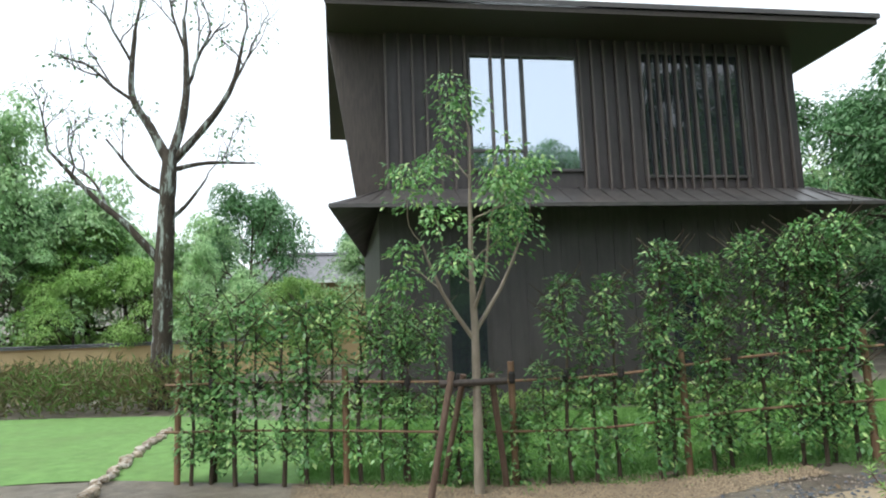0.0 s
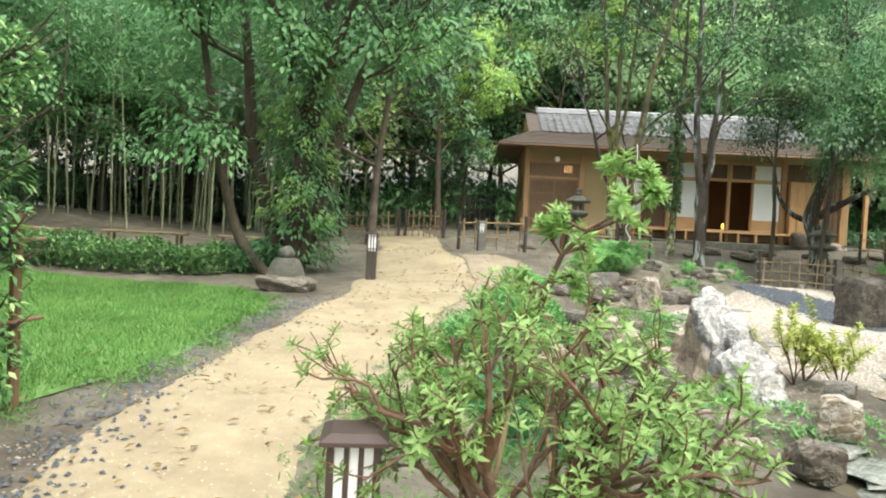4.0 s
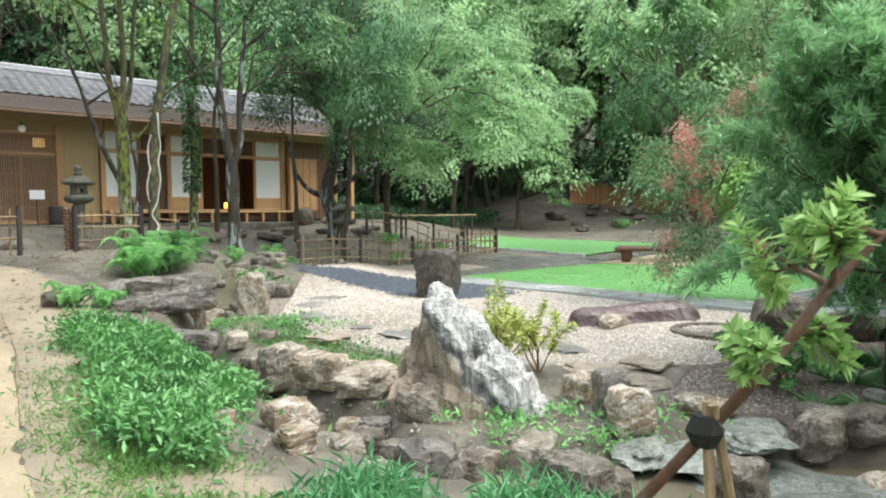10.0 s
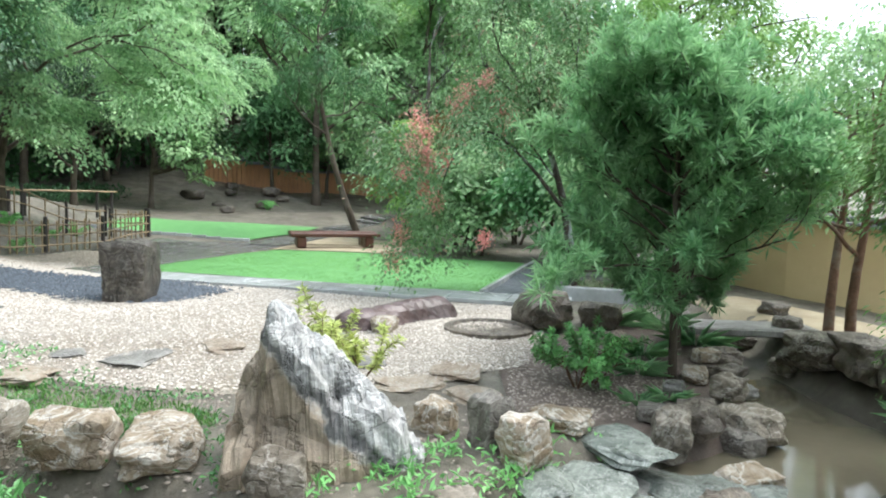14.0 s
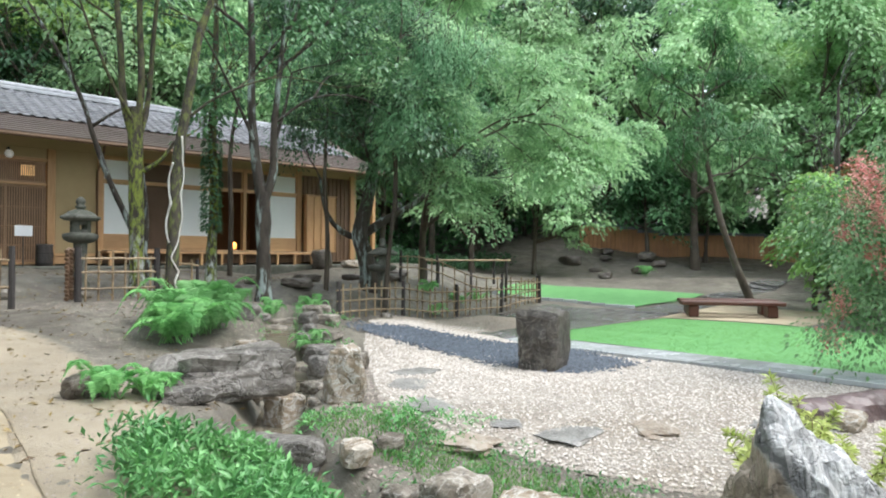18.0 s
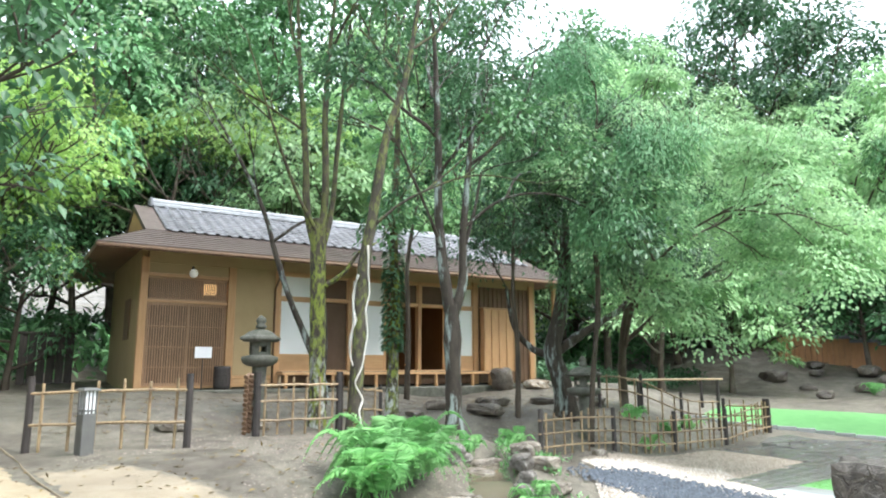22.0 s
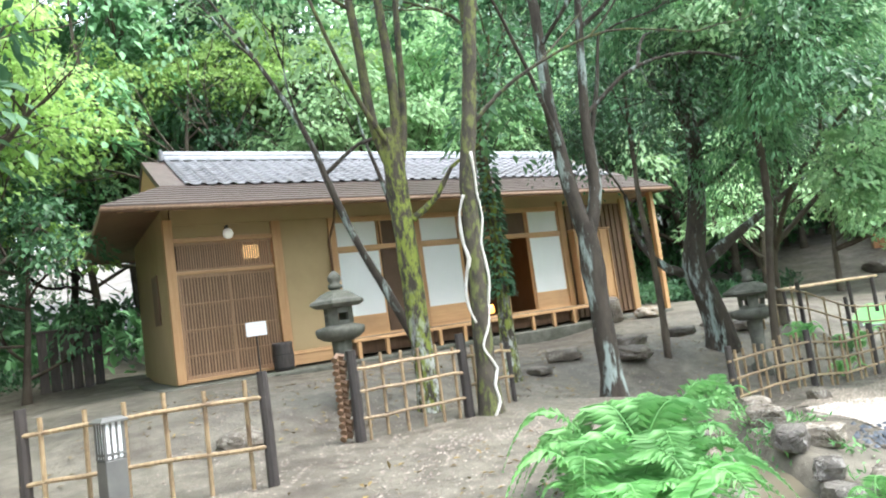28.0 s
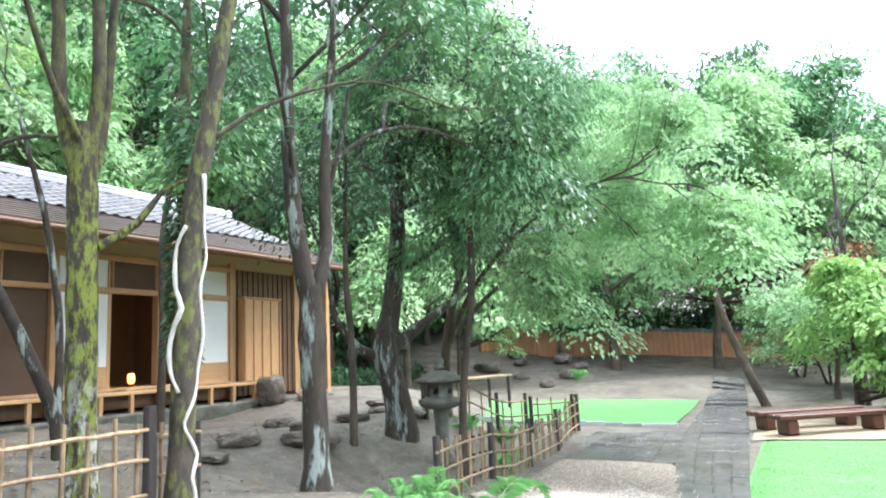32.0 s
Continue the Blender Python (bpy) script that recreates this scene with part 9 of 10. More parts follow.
def fern(x, y, fronds, length, seed, label="bright green arching fern clump by the stream"):
    rng = np.random.default_rng(seed)
    t = thing("fern", label, "fern", "ferns", at=(x, y, gz(x, y)))
    stems = Build()
    base, way, nor, ln = [], [], [], []
    for k in range(fronds):
        a = 6.283 * k / fronds + rng.uniform(-0.35, 0.35)
        L = length * rng.uniform(0.65, 1.1)
        up = rng.uniform(1.1, 2.3)
        o = np.array((math.cos(a), math.sin(a), 0))
        side = np.array((-math.sin(a), math.cos(a), 0))
        root = np.array((*rng.normal(0, 0.12 * length, 2), 0.0))
        pts = []
        for q in range(15):
            u = q / 14
            pts.append(root + o * L * (u * 0.72) + np.array((0, 0, L * (up * u - 0.75 * up * u * u - 0.18 * u ** 3))))
        stems.tube(pts, [0.006 * (1 - 0.8 * q / 14) for q in range(15)], 4, False)
        for q in range(2, 15):
            u = q / 14
            p, nx_p = pts[q], pts[min(q + 1, 14)] - pts[q - 1]
            nx_p = nx_p / np.linalg.norm(nx_p)
            w = L * 0.24 * (math.sin(math.pi * min(1, 0.12 + 0.86 * u)) ** 0.8) * (1.15 - 0.6 * u)
            for s in (-1, 1):
                for half in (0.0, 0.5):
                    pp = p - nx_p * half * L / 14
                    d = side * s + nx_p * 0.35 + np.array((0, 0, -0.12))
                    base.append(pp)
                    way.append(d)
                    nor.append(np.cross(nx_p, side) * -1 + np.array((0, 0, 1.0)) + rng.normal(0, 0.15, 3))
                    ln.append(w * rng.uniform(0.85, 1.1))
    part("stalk", stems, LEAF_FERN, t)
    ln = np.array(ln)
    part("fronds", leaf_mesh("fronds", np.array(base), np.array(way), np.array(nor), ln, np.maximum(ln * 0.24, 0.018), LEAF_FERN, 0.12, 0.15), LEAF_FERN, t)
    return t


fern(1.05, -9.0, 40, 0.98, 91)
fern(0.7, -9.25, 28, 0.82, 92)
fern(1.45, -8.75, 28, 0.86, 93)
fern(2.5, -9.5, 14, 0.42, 94)
fern(-0.85, -11.6, 18, 0.46, 95)
fern(-0.5, -11.72, 14, 0.4, 96)
fern(4.2, -6.95, 14, 0.5, 97)
fern(4.7, -6.3, 12, 0.45, 98)
fern(3.3, -7.0, 12, 0.45, 99)
fern(0.1, -11.2, 9, 0.3, 100)
for k, (x, y, s) in enumerate([(9.0, -4.9, 0.5), (9.8, -5.2, 0.5), (8.3, -5.9, 0.4), (11.2, -4.6, 0.5), (26, -1.5, 0.8)]):
    fern(x, y, 12, s, 110 + k, "low green fern behind the lattice fence")


def patch(name, label, outline, count, tall, length, slim, leaf, seed, lean=0.6, clump=0):
    """Low plants spread over a stretch of ground, as one mass of leaves."""
    rng = np.random.default_rng(seed)
    o = np.array(outline)
    lo, hi = o.min(0), o.max(0)
    pts = []
    while len(pts) < count:
        p = rng.uniform(lo, hi, (count * 2, 2))
        inside = np.zeros(len(p), bool)
        j = len(o) - 1
        for i in range(len(o)):
            cross = ((o[i, 1] > p[:, 1]) != (o[j, 1] > p[:, 1])) & (p[:, 0] < (o[j, 0] - o[i, 0]) * (p[:, 1] - o[i, 1]) / (o[j, 1] - o[i, 1] + 1e-9) + o[i, 0])
            inside ^= cross
            j = i
        pts.extend(p[inside])
    p = np.array(pts[:count])
    if tall < 0.4:
        p += rng.normal(0, 1, (count, 2)) * rng.choice([0.03, 0.08, 0.2], (count, 1), p=[0.6, 0.3, 0.1])
    if clump:
        c = p[rng.integers(0, clump, count)]
        p = c + rng.normal(0, 0.07, (count, 2))
    hill = 0.55 + 0.45 * np.sin(p[:, 0] * 5.1 + 1.3 * np.sin(p[:, 1] * 3.3)) * np.sin(p[:, 1] * 4.3)
    if tall < 0.4:
        keep = rng.random(count) < np.clip(hill * 2.4 - 0.45, 0.07, 1)
        p, hill = p[keep], hill[keep]
        count = len(p)
    z = np.concatenate([height(p[k:k + 4000, 0], p[k:k + 4000, 1]) for k in range(0, count, 4000)]) + tall * rng.random(count) ** 0.7 * (0.5 + 0.5 * hill)
    base = np.column_stack([p, z])
    ln = length * rng.uniform(0.6, 1.3, count)
    me = leaf_mesh(name, base, unit(rng, count) * lean + np.array((0, 0, 0.6)), unit(rng, count) * 0.6 + np.array((0, 0, 1)), ln, ln * slim, leaf, 0.15, 0.2)
    return tagged(new(name, me), label, "ground cover", kind="stuff")


patch("ground_cover", "glossy green low shrubs on the stream bank", [(-1.55, -14.1), (-1.2, -13.0), (-0.55, -12.65), (-0.25, -13.1), (-0.12, -13.7), (-0.25, -14.7), (-0.7, -15.7), (-1.25, -16.5), (-1.55, -17.1), (-1.8, -16.7), (-1.85, -16.2), (-1.65, -15.4), (-1.45, -14.9)], 18000, 0.24, 0.065, 0.36, LEAF_BED, 120, 1.0)
patch("ground_cover_shoots", "taller yellow-green shoots among the low shrubs", [(-1.2, -13.0), (-0.5, -12.7), (-0.35, -13.4), (-0.5, -14.8), (-1.2, -16.4), (-1.6, -16.0), (-1.4, -14.2)], 1200, 0.32, 0.085, 0.3, LEAF_BED, 138, 0.7, 60)
patch("bank_herbs", "sparse weeds and creepers on the stream head soil", [(0.5, -12.3), (1.6, -12.5), (1.7, -13.4), (0.5, -13.4), (0.2, -13.0)], 1700, 0.05, 0.05, 0.35, LEAF_BED, 139, 0.8, 70)
patch("dwarf_bamboo", "blue-green dwarf bamboo grass on the path side of the stream", [(-1.5, -17.65), (-1.0, -17.55), (-0.65, -17.85), (-0.35, -18.2), (-0.3, -18.8), (-0.7, -19.1), (-1.3, -19.0), (-1.6, -18.2)], 4800, 0.17, 0.12, 0.11, LEAF_SASA, 121, 0.9)
patch("bank_herbs", "thin weeds on the sandy bank", [(-2.3, -19.0), (-1.9, -16.6), (-1.4, -14.0), (-1.2, -15.5), (-1.5, -17.5), (-1.5, -19.5)], 17000, 0.035, 0.05, 0.16, LEAF_GRASS, 122, 0.8, 520)
patch("stream_herbs", "small green weeds between the stream stones", [(0.3, -13.2), (1.5, -13.3), (1.6, -15.0), (0.4, -16.0), (0.2, -14.5)], 2600, 0.05, 0.05, 0.35, LEAF_BED, 123, 0.8, 120)
patch("stream_herbs", "small green weeds along the lower stream", [(0.3, -16.3), (1.7, -17.4), (2.0, -18.2), (0.4, -17.4)], 1500, 0.1, 0.07, 0.3, LEAF_FERN, 124, 0.8, 60)
patch("bank_herbs", "low weeds by the fern clump", [(1.8, -8.2), (3.6, -6.9), (4.6, -7.4), (3.2, -9.2), (2.5, -10.2), (2.0, -9.6)], 2200, 0.08, 0.06, 0.3, LEAF_BED, 125, 0.8, 90)
patch("clipped_hedge", "low clipped evergreen hedge behind the lawn", [(-9.5, -12.0), (-7.2, -11.9), (-5.9, -11.6), (-5.9, -10.9), (-7.2, -11.0), (-9.5, -10.9)], 9000, 0.6, 0.09, 0.4, LEAF_HEDGE, 126)
patch("clipped_hedge", "clipped shrubs at the foot of the big tree", [(-6.0, -11.3), (-4.9, -10.6), (-5.2, -9.6), (-6.4, -9.9)], 4500, 0.55, 0.09, 0.4, LEAF_MID, 127)
patch("wild_border", "brownish wild border plants beyond the lawn", [(-16.6, -36), (-14.6, -29.5), (-14.0, -26.5), (-18, -27), (-19, -37)], 11000, 1.25, 0.24, 0.14, WILD_GRASS, 128)
patch("wild_border", "flowering border along the dark house", [(-11.4, -24.0), (-10.9, -24.0), (-10.9, -14.0), (-11.4, -14.0)], 4500, 0.45, 0.1, 0.4, LEAF_YELLOW, 129)
patch("path_shrubs", "low azalea shrubs on the pond bank", [(0.4, -20.2), (2.6, -21.0), (4.2, -22.0), (2.0, -22.0), (0.2, -21.2)], 7000, 0.7, 0.09, 0.34, LEAF_AZALEA, 130)
patch("wood_undergrowth", "deep green undergrowth on the wooded slope", [(-20, 6.5), (12, 7), (24, 8.5), (42, 9), (42, 18), (-20, 17)], 15000, 1.6, 0.42, 0.45, LEAF_MID, 133)
patch("wood_undergrowth", "deep green undergrowth behind the board wall", [(38.2, -17), (46, -17), (46, 10), (36, 10), (36.6, 1)], 7000, 2.2, 0.45, 0.45, LEAF_MID, 134)
patch("wood_undergrowth", "dark undergrowth behind the bamboo grove", [(-27, -13), (-16, -9), (-15, -3), (-17, 7), (-27, 7)], 8000, 1.5, 0.4, 0.45, LEAF_DARK, 135)
patch("wood_undergrowth", "tall dark undergrowth behind the bamboo grove", [(-30, -8), (-24, 4), (-16, 10.5), (-2, 9), (-2, 11), (-17, 13.5), (-27, 7), (-33, -6)], 14000, 5.0, 0.34, 0.45, LEAF_DARK, 137)
patch("wood_undergrowth", "dark undergrowth along the far garden wall", [(-40, -24), (-31.6, -26), (-28.6, -34), (-25.6, -43), (-36, -43)], 6000, 2.2, 0.4, 0.45, LEAF_YELLOW, 136)
patch("wood_floor_plants", "dark undergrowth at the foot of the wood", [(-20, 5.4), (-1.5, 5.2), (-1.5, 7), (-20, 8)], 5000, 0.5, 0.2, 0.4, LEAF_DARK, 131)
patch("wood_floor_plants", "dark undergrowth behind the tea house", [(12.5, 1.5), (15, 2.0), (24, 4.5), (24, 7), (12, 6.5)], 6000, 0.6, 0.2, 0.4, LEAF_DARK, 132)
for k, (x, y, s) in enumerate([(1.75, -15.8, 0.6), (2.1, -16.0, 0.5), (1.95, -15.6, 0.42)]):
    rng = np.random.default_rng(140 + k)
    limbs, tips = [], []
    for q in range(5):
        a = 6.283 * q / 5
        grow(rng, (0, 0, -0.02), (math.cos(a) * 0.5, math.sin(a) * 0.5, 1), s, 0.008, 1, limbs, tips, 3, 0.5, 0.2, 0.6, 0.15)
    rosette_shrub("yellow_shrub", "small airy shrub with pale yellow-green leaves by the standing stone", (x, y, gz(x, y)), limbs, [(p, d + np.array((0, 0, 0.4))) for p, d in tips], LEAF_PALE, 150 + k, 12, 0.075, 0.4)
for k, (x, y) in enumerate([(3.12, -17.68), (3.3, -17.8)]):
    rng = np.random.default_rng(160 + k)
    limbs, tips = [], []
    for q in range(6):
        a = 6.283 * q / 6
        grow(rng, (0, 0, -0.02), (math.cos(a) * 0.6, math.sin(a) * 0.6, 1), 0.44, 0.008, 1, limbs, tips, 4, 0.6, 0.1, 0.6, 0.15)
    rosette_shrub("round_shrub", "small rounded glossy green shrub by the yew-pine", (x, y, gz(x, y)), limbs, [(p, d + np.array((0, 0, 0.4))) for p, d in tips], LEAF_BED, 170 + k, 12, 0.07, 0.36)


def strap_plant(x, y, length, seed):
    rng = np.random.default_rng(seed)
    n = 44
    a = rng.uniform(0, 6.283, n)
    rise = rng.uniform(0.5, 1.6, n)
    d = np.column_stack([np.cos(a), np.sin(a), rise])
    ln = length * rng.uniform(0.7, 1.25, n)
    t = thing("strap_plant", "tuft of narrow green strap leaves on the pond bank", "plant", "pond bank tufts", at=(x, y, gz(x, y) - 0.01))
    part("leaves", leaf_mesh("leaves", np.column_stack([0.03 * np.cos(a), 0.03 * np.sin(a), 0 * a]), d, np.column_stack([-np.cos(a), -np.sin(a), 1.2 + 0 * a]), ln, 0.018, LEAF_PODO, 0.1, 0.4), LEAF_PODO, t)


for k, (x, y, ln) in enumerate([(6.3, -19.15, 0.36), (3.78, -18.2, 0.3), (5.5, -17.9, 0.38), (3.2, -18.45, 0.22), (5.0, -18.8, 0.36), (4.35, -18.25, 0.3), (5.55, -18.5, 0.4), (2.95, -18.2, 0.2), (5.2, -20.1, 0.26), (3.5, -20.4, 0.24)]):
    strap_plant(x, y, ln, 300 + k)


# ---- grass, pebbles and litter ----
def blades(name, label, left, right, count, tall, leaf, seed, category="grass"):
    rng = np.random.default_rng(seed)
    both = spline(np.hstack([np.array(left, float), np.array(right, float)]), 0.3)
    i = rng.integers(0, len(both) - 1, count)
    f = rng.random((count, 1))
    row = both[i] * (1 - f) + both[i + 1] * f
    u = rng.random((count, 1))
    p = row[:, :2] * (1 - u) + row[:, 2:] * u
    z = np.concatenate([height(p[k:k + 4000, 0], p[k:k + 4000, 1]) for k in range(0, count, 4000)]) + 0.02
    base = np.column_stack([p, z])
    ln = tall * rng.uniform(0.5, 1.3, count)
    d = unit(rng, count) * 0.6 + np.array((0, 0, 1.0))
    return tagged(new(name, leaf_mesh(name, base, d, unit(rng, count), ln, 0.009, leaf, 0.0, 0.2)), label, category, kind="stuff")


blades("lawn_grass", "fine green grass blades of the lawn", LAWN_E[3:], [(-10.8, -24.2), (-10.8, -21.5), (-10.8, -19.2), (-10.8, -17.6), (-10.8, -16), (-10.8, -13.5), (-10.4, -12)], 110000, 0.07, LEAF_GRASS, 180)
blades("court_grass", "short turf blades of the court lawn", [(7.25, -15.8), (9, -15.75), (12.7, -15.7)], [(7.25, -9.4), (9, -9.35), (12.7, -9.25)], 40000, 0.016, LEAF_GRASS, 181)


def pebbles(name, label, left, right, count, size, material, seed, category="pebbles", dz=0.03, spread=0.0):
    rng = np.random.default_rng(seed)
    both = spline(np.hstack([np.array(left, float), np.array(right, float)]), 0.3)
    i = rng.integers(0, len(both) - 1, count)
    f = rng.random((count, 1))
    row = both[i] * (1 - f) + both[i + 1] * f
    u = rng.random((count, 1))
    p = row[:, :2] * (1 - u) + row[:, 2:] * u + rng.normal(0, 1, (count, 2)) * spread
    z = np.concatenate([height(p[k:k + 4000, 0], p[k:k + 4000, 1]) for k in range(0, count, 4000)]) + dz
    base = np.column_stack([p, z])
    shape = np.array([(1, 0, 0), (-1, 0, 0), (0, 1, 0), (0, -1, 0), (0, 0, 0.75), (0, 0, -0.75)], float)
    s = size * rng.uniform(0.5, 1.4, (count, 1, 3))
    a = rng.uniform(0, 6.283, count)
    loc = shape[None] * s
    x = loc[:, :, 0] * np.cos(a)[:, None] - loc[:, :, 1] * np.sin(a)[:, None]
    y = loc[:, :, 0] * np.sin(a)[:, None] + loc[:, :, 1] * np.cos(a)[:, None]
    v = np.stack([x, y, loc[:, :, 2]], -1) + base[:, None]
    tri_ = np.array([(0, 2, 4), (2, 1, 4), (1, 3, 4), (3, 0, 4)])
    loops = (np.arange(count)[:, None, None] * 6 + tri_[None]).reshape(-1)
    me = bpy.data.meshes.new(name)
    me.vertices.add(count * 6)
    me.vertices.foreach_set("co", v.ravel())
    me.loops.add(len(loops))
    me.loops.foreach_set("vertex_index", loops)
    me.polygons.add(count * 4)
    me.polygons.foreach_set("loop_start", np.arange(0, count * 12, 3))
    me.materials.append(material)
    me.update(calc_edges=True)
    return tagged(new(name, me), label, category, kind="stuff")


def pebble_stuff(name, lo, hi, rough):
    m, n, l, b = nodes_of(name)
    geo = n.new("ShaderNodeNewGeometry")
    l.new(mixed(n, l, geo.outputs["Random Per Island"], lo, hi), b.inputs["Base Color"])
    b.inputs["Roughness"].default_value = rough
    return m


PEB_PALE = pebble_stuff("pale_gravel_stones", (0.26, 0.22, 0.18), (0.66, 0.61, 0.54), 0.6)
PEB_TAN = pebble_stuff("tan_gravel_stones", (0.19, 0.155, 0.12), (0.46, 0.40, 0.325), 0.7)
PEB_SOIL = pebble_stuff("soil_stones_mix", (0.14, 0.11, 0.09), (0.38, 0.33, 0.28), 0.7)
PEB_SLATE = pebble_stuff("slate_gravel_stones", (0.028, 0.036, 0.048), (0.105, 0.125, 0.152), 0.55)
pebbles("gravel_stones", "loose pale gravel stones of the yard", [(3.4, -17.2), (2.1, -15.6), (1.5, -14.0), (1.35, -12.6), (2.4, -10.9), (3.4, -9.5), (4.5, -8.3), (5.3, -7.2)],
        [(6.2, -17.2), (6.2, -16), (6.2, -14.5), (6.2, -13), (6.2, -11.5), (6.2, -10.4), (6.4, -9.4), (7.6, -8.0)], 46000, 0.014, PEB_PALE, 190, dz=0.025)
pebbles("corner_gravel", "loose tan gravel along the lattice fence", [(5.5, -7.0), (7.5, -6.6), (9.7, -6.35)], [(6.4, -9.2), (8.0, -8.7), (9.7, -8.1)], 9000, 0.015, PEB_TAN, 189, dz=0.025)
pebbles("slate_stones", "loose blue-grey slate pebbles round the water stone", [(3.7, -8.8), (4.2, -9.5), (4.5, -10.4), (4.35, -11.4), (4.6, -12.3)], [(5.0, -8.7), (5.6, -9.6), (5.9, -10.4), (6.15, -11.4), (5.7, -12.4)], 9000, 0.026, PEB_SLATE, 191, dz=0.035, spread=0.14)
pebbles("edging_stones", "dark slate chips along the sand path", [(-3.45, -22.2), (-3.75, -20.7), (-4.0, -19.1), (-4.15, -17.4), (-4.1, -15.6), (-3.95, -14.0)], [(-2.95, -22.3), (-3.3, -20.7), (-3.55, -19.1), (-3.72, -17.3), (-3.66, -15.5), (-3.6, -14.0)], 900, 0.018, PEB_SLATE, 192, dz=0.02, spread=0.15)
pebbles("soil_stones", "small stones in the bare soil under the hedge", [(-6.0, -24.5), (-5.2, -22.0), (-4.3, -19.5)], [(-2.6, -23.4), (-3.3, -21.5), (-3.8, -19.2)], 1400, 0.011, PEB_SOIL, 193, dz=0.0)
pebbles("stream_gravel", "pale gravel and chips along the stream bank", [(-0.9, -17.2), (0.3, -13.2), (0.8, -12.4), (1.8, -10.8)], [(2.2, -17.6), (1.7, -14.0), (1.6, -12.8), (2.6, -10.6)], 4200, 0.017, PEB_SOIL, 194, dz=0.0)
pebbles("bank_chips", "small pale chips on the sandy bank", [(-2.3, -19.2), (-2.3, -17.0), (-1.9, -14.5), (-1.5, -12.0), (-1.2, -9.5)], [(-1.4, -19.2), (-0.9, -17.0), (-1.0, -14.5), (0.2, -11.6), (0.6, -9.5)], 3200, 0.009, PEB_SOIL, 196, dz=0.012)
pebbles("soil_grit", "grit and small stones on the soil before the tea house", [(-0.6, -9.8), (-0.2, -8.2), (0.2, -7.0)], [(2.4, -9.9), (3.0, -8.0), (3.8, -6.6)], 2600, 0.012, PEB_SOIL, 197, dz=0.0)
pebbles("yard_grit", "grit and twigs on the soil under the trees", [(-1.8, -7.0), (-0.5, -4.0), (0.2, -1.5)], [(4.0, -7.0), (9.5, -5.8), (10.2, -1.5)], 7000, 0.013, PEB_SOIL, 199, dz=0.0)
pebbles("mulch_chips", "bark and stone chips in the dark mulch", [(1.9, -17.3), (2.5, -18.1), (3.1, -18.75)], [(3.4, -17.0), (4.4, -17.4), (5.2, -18.0)], 2600, 0.014, PEB_SOIL, 198, dz=0.02)
pebbles("straw_litter", "chopped straw and bark bits round the young tree", [(-6.2, -24.2), (-5.75, -22.2), (-5.2, -20.3), (-4.7, -19.4)], [(-3.7, -24.2), (-3.6, -22.2), (-4.05, -20.4), (-4.2, -19.5)], 9000, 0.011, pebble_stuff("straw_bits", (0.09, 0.065, 0.045), (0.38, 0.30, 0.195), 0.8), 210, "mulch", dz=0.016)
pebbles("path_grit", "coarse grit on the sand path", PATH_L[2:12], PATH_R[2:12], 6000, 0.007, pebble_stuff("path_grit_stones", (0.3, 0.22, 0.12), (0.6, 0.5, 0.34), 0.8), 195, dz=0.045)


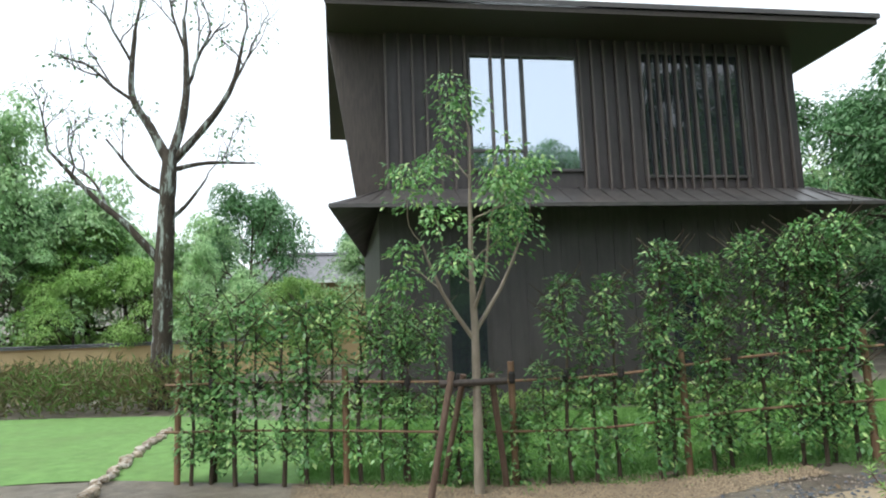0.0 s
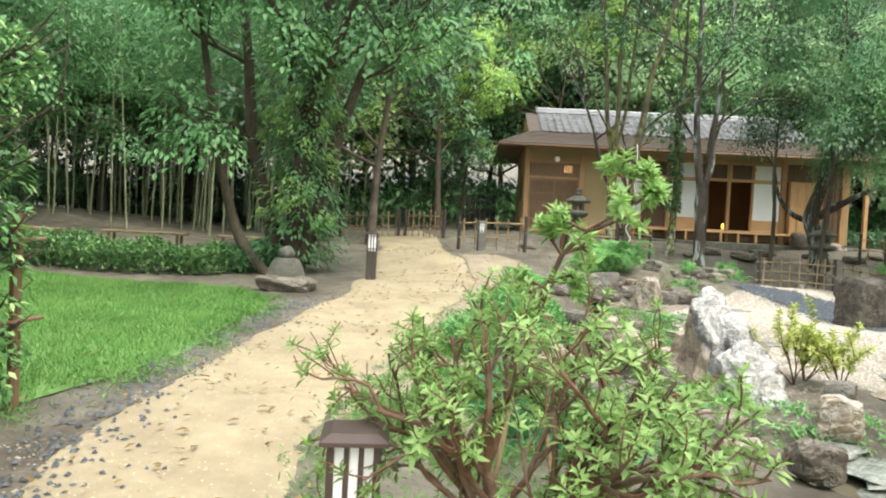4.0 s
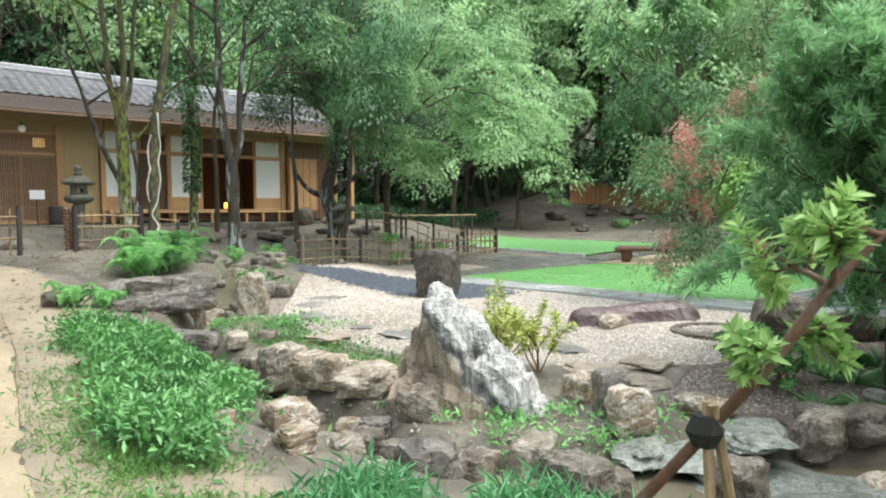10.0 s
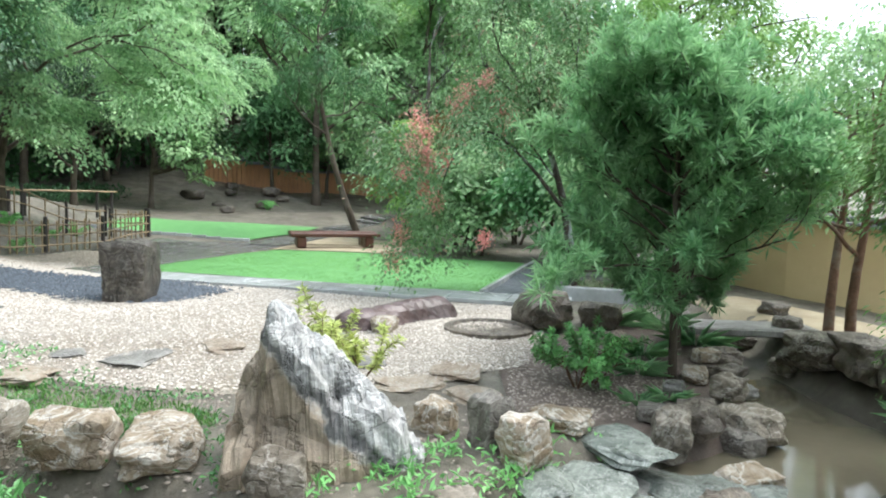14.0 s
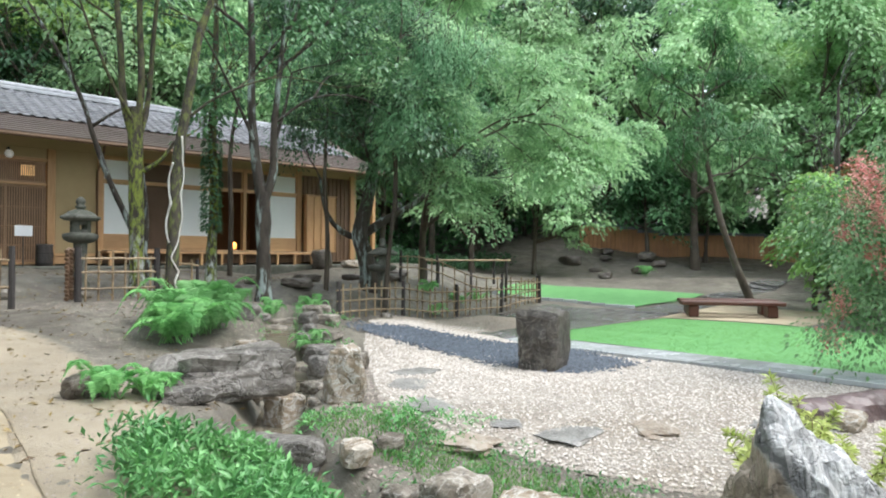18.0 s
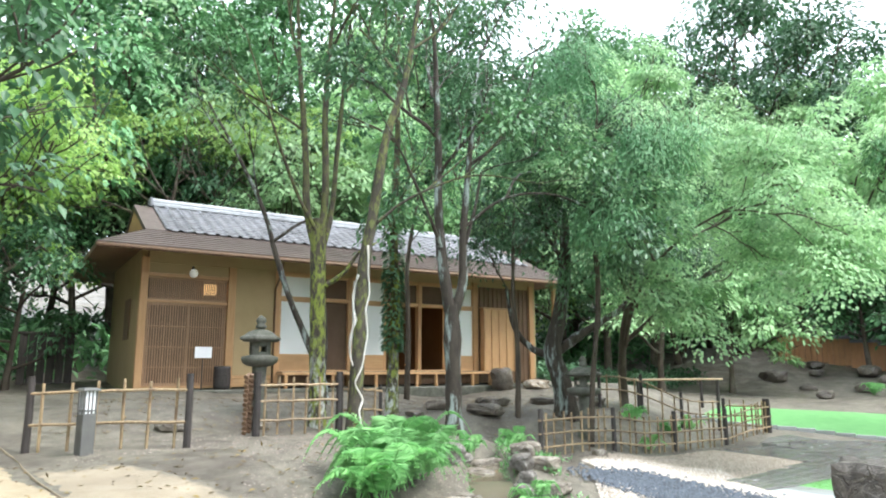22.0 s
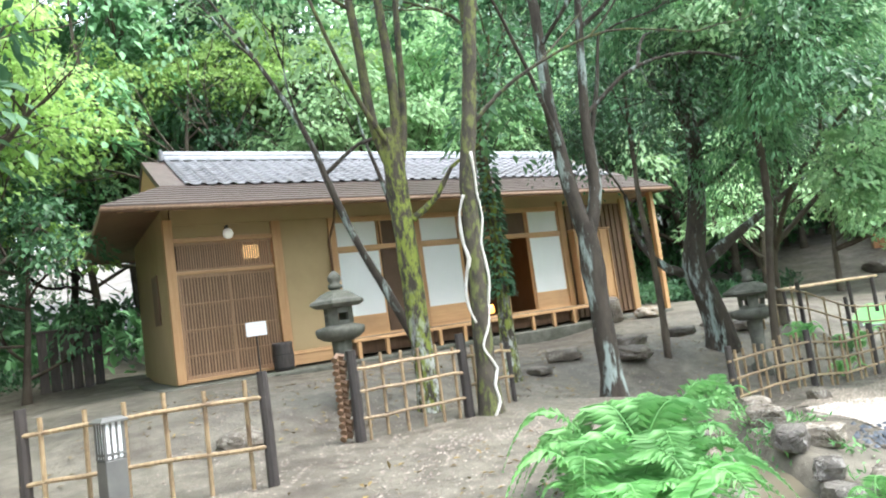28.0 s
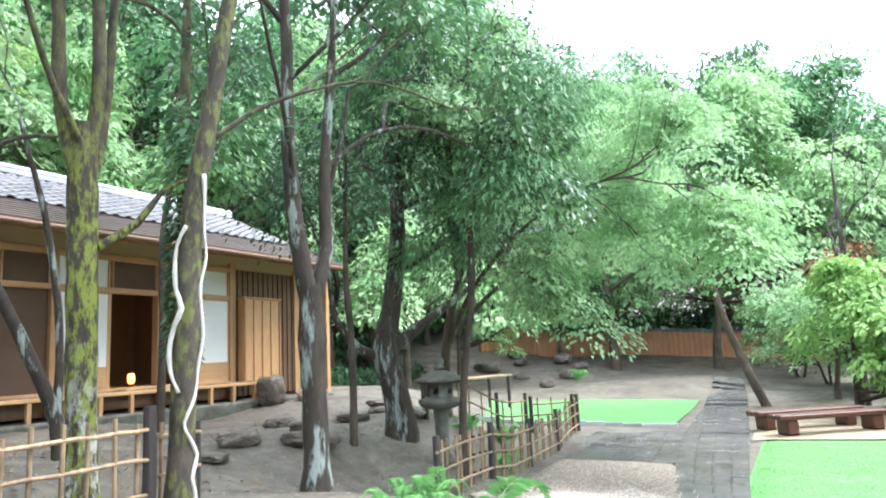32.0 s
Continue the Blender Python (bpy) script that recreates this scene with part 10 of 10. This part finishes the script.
def litter(name, label, left, right, count, seed, dz=0.05):
    rng = np.random.default_rng(seed)
    both = spline(np.hstack([np.array(left, float), np.array(right, float)]), 0.3)
    i = rng.integers(0, len(both) - 1, count)
    u = rng.random((count, 1))
    p = both[i, :2] * (1 - u) + both[i, 2:] * u + rng.normal(0, 0.1, (count, 2))
    z = height(p[:, 0], p[:, 1]) + dz
    d = unit(rng, count)
    d[:, 2] *= 0.2
    ln = rng.uniform(0.04, 0.09, count)
    return tagged(new(name, leaf_mesh(name, np.column_stack([p, z]), d, np.array((0, 0, 1.0)) + 0.25 * unit(rng, count), ln, ln * 0.4, LEAF_FALLEN, 0.15, 0.1)), label, "leaf litter", kind="stuff")


patch("lawn_edge_grass", "ragged grass running out into the soil at the lawn edge", [(-5.9, -24.0), (-5.2, -21.5), (-4.3, -19.2), (-3.8, -17.6), (-3.85, -16), (-4.0, -14), (-5.4, -12.8), (-5.6, -13.2), (-4.35, -14.2), (-4.2, -16), (-4.15, -17.6), (-4.65, -19.2), (-5.5, -21.5), (-6.2, -24.0)], 9000, 0.03, 0.055, 0.14, LEAF_GRASS, 184, 0.8, 800)
patch("bank_grass", "thin fresh grass on the bank beside the sand path", [(-2.05, -21.0), (-2.35, -20.0), (-2.45, -18.8), (-2.35, -17.6), (-2.15, -16.0), (-1.75, -14.2), (-1.5, -14.4), (-1.5, -16.2), (-1.35, -17.4), (-1.25, -18.6), (-1.2, -20.6)], 11000, 0.03, 0.05, 0.15, LEAF_GRASS, 182, 0.8, 900)
blades("edge_grass", "grass tufts on the soil between the stream stones", [(0.35, -12.4), (0.55, -13.4), (0.7, -14.6), (0.75, -15.4)], [(1.35, -12.6), (1.25, -13.6), (1.4, -14.8), (1.2, -15.4)], 3500, 0.05, LEAF_GRASS, 183)
litter("fallen_leaves", "brown and yellow fallen leaves on the sand path", PATH_L[3:13], PATH_R[3:13], 600, 200)
litter("fallen_leaves", "fallen leaves on the soil before the fence", [(-2, -13), (-1.9, -9.5), (-2.0, -7)], [(0.2, -12), (0.6, -9.5), (2.5, -6.8)], 500, 201, 0.02)
litter("fallen_leaves", "fallen leaves on the lawn", LAWN_E[4:], [(-9, -21), (-9, -19), (-8, -17.6), (-8, -16), (-8, -13.5), (-8, -12)], 160, 202, 0.06)
litter("fallen_leaves", "dry leaves under the trees by the tea house", [(-2, -5), (-1, -2)], [(10, -5.2), (10, -1.5)], 1100, 203, 0.02)
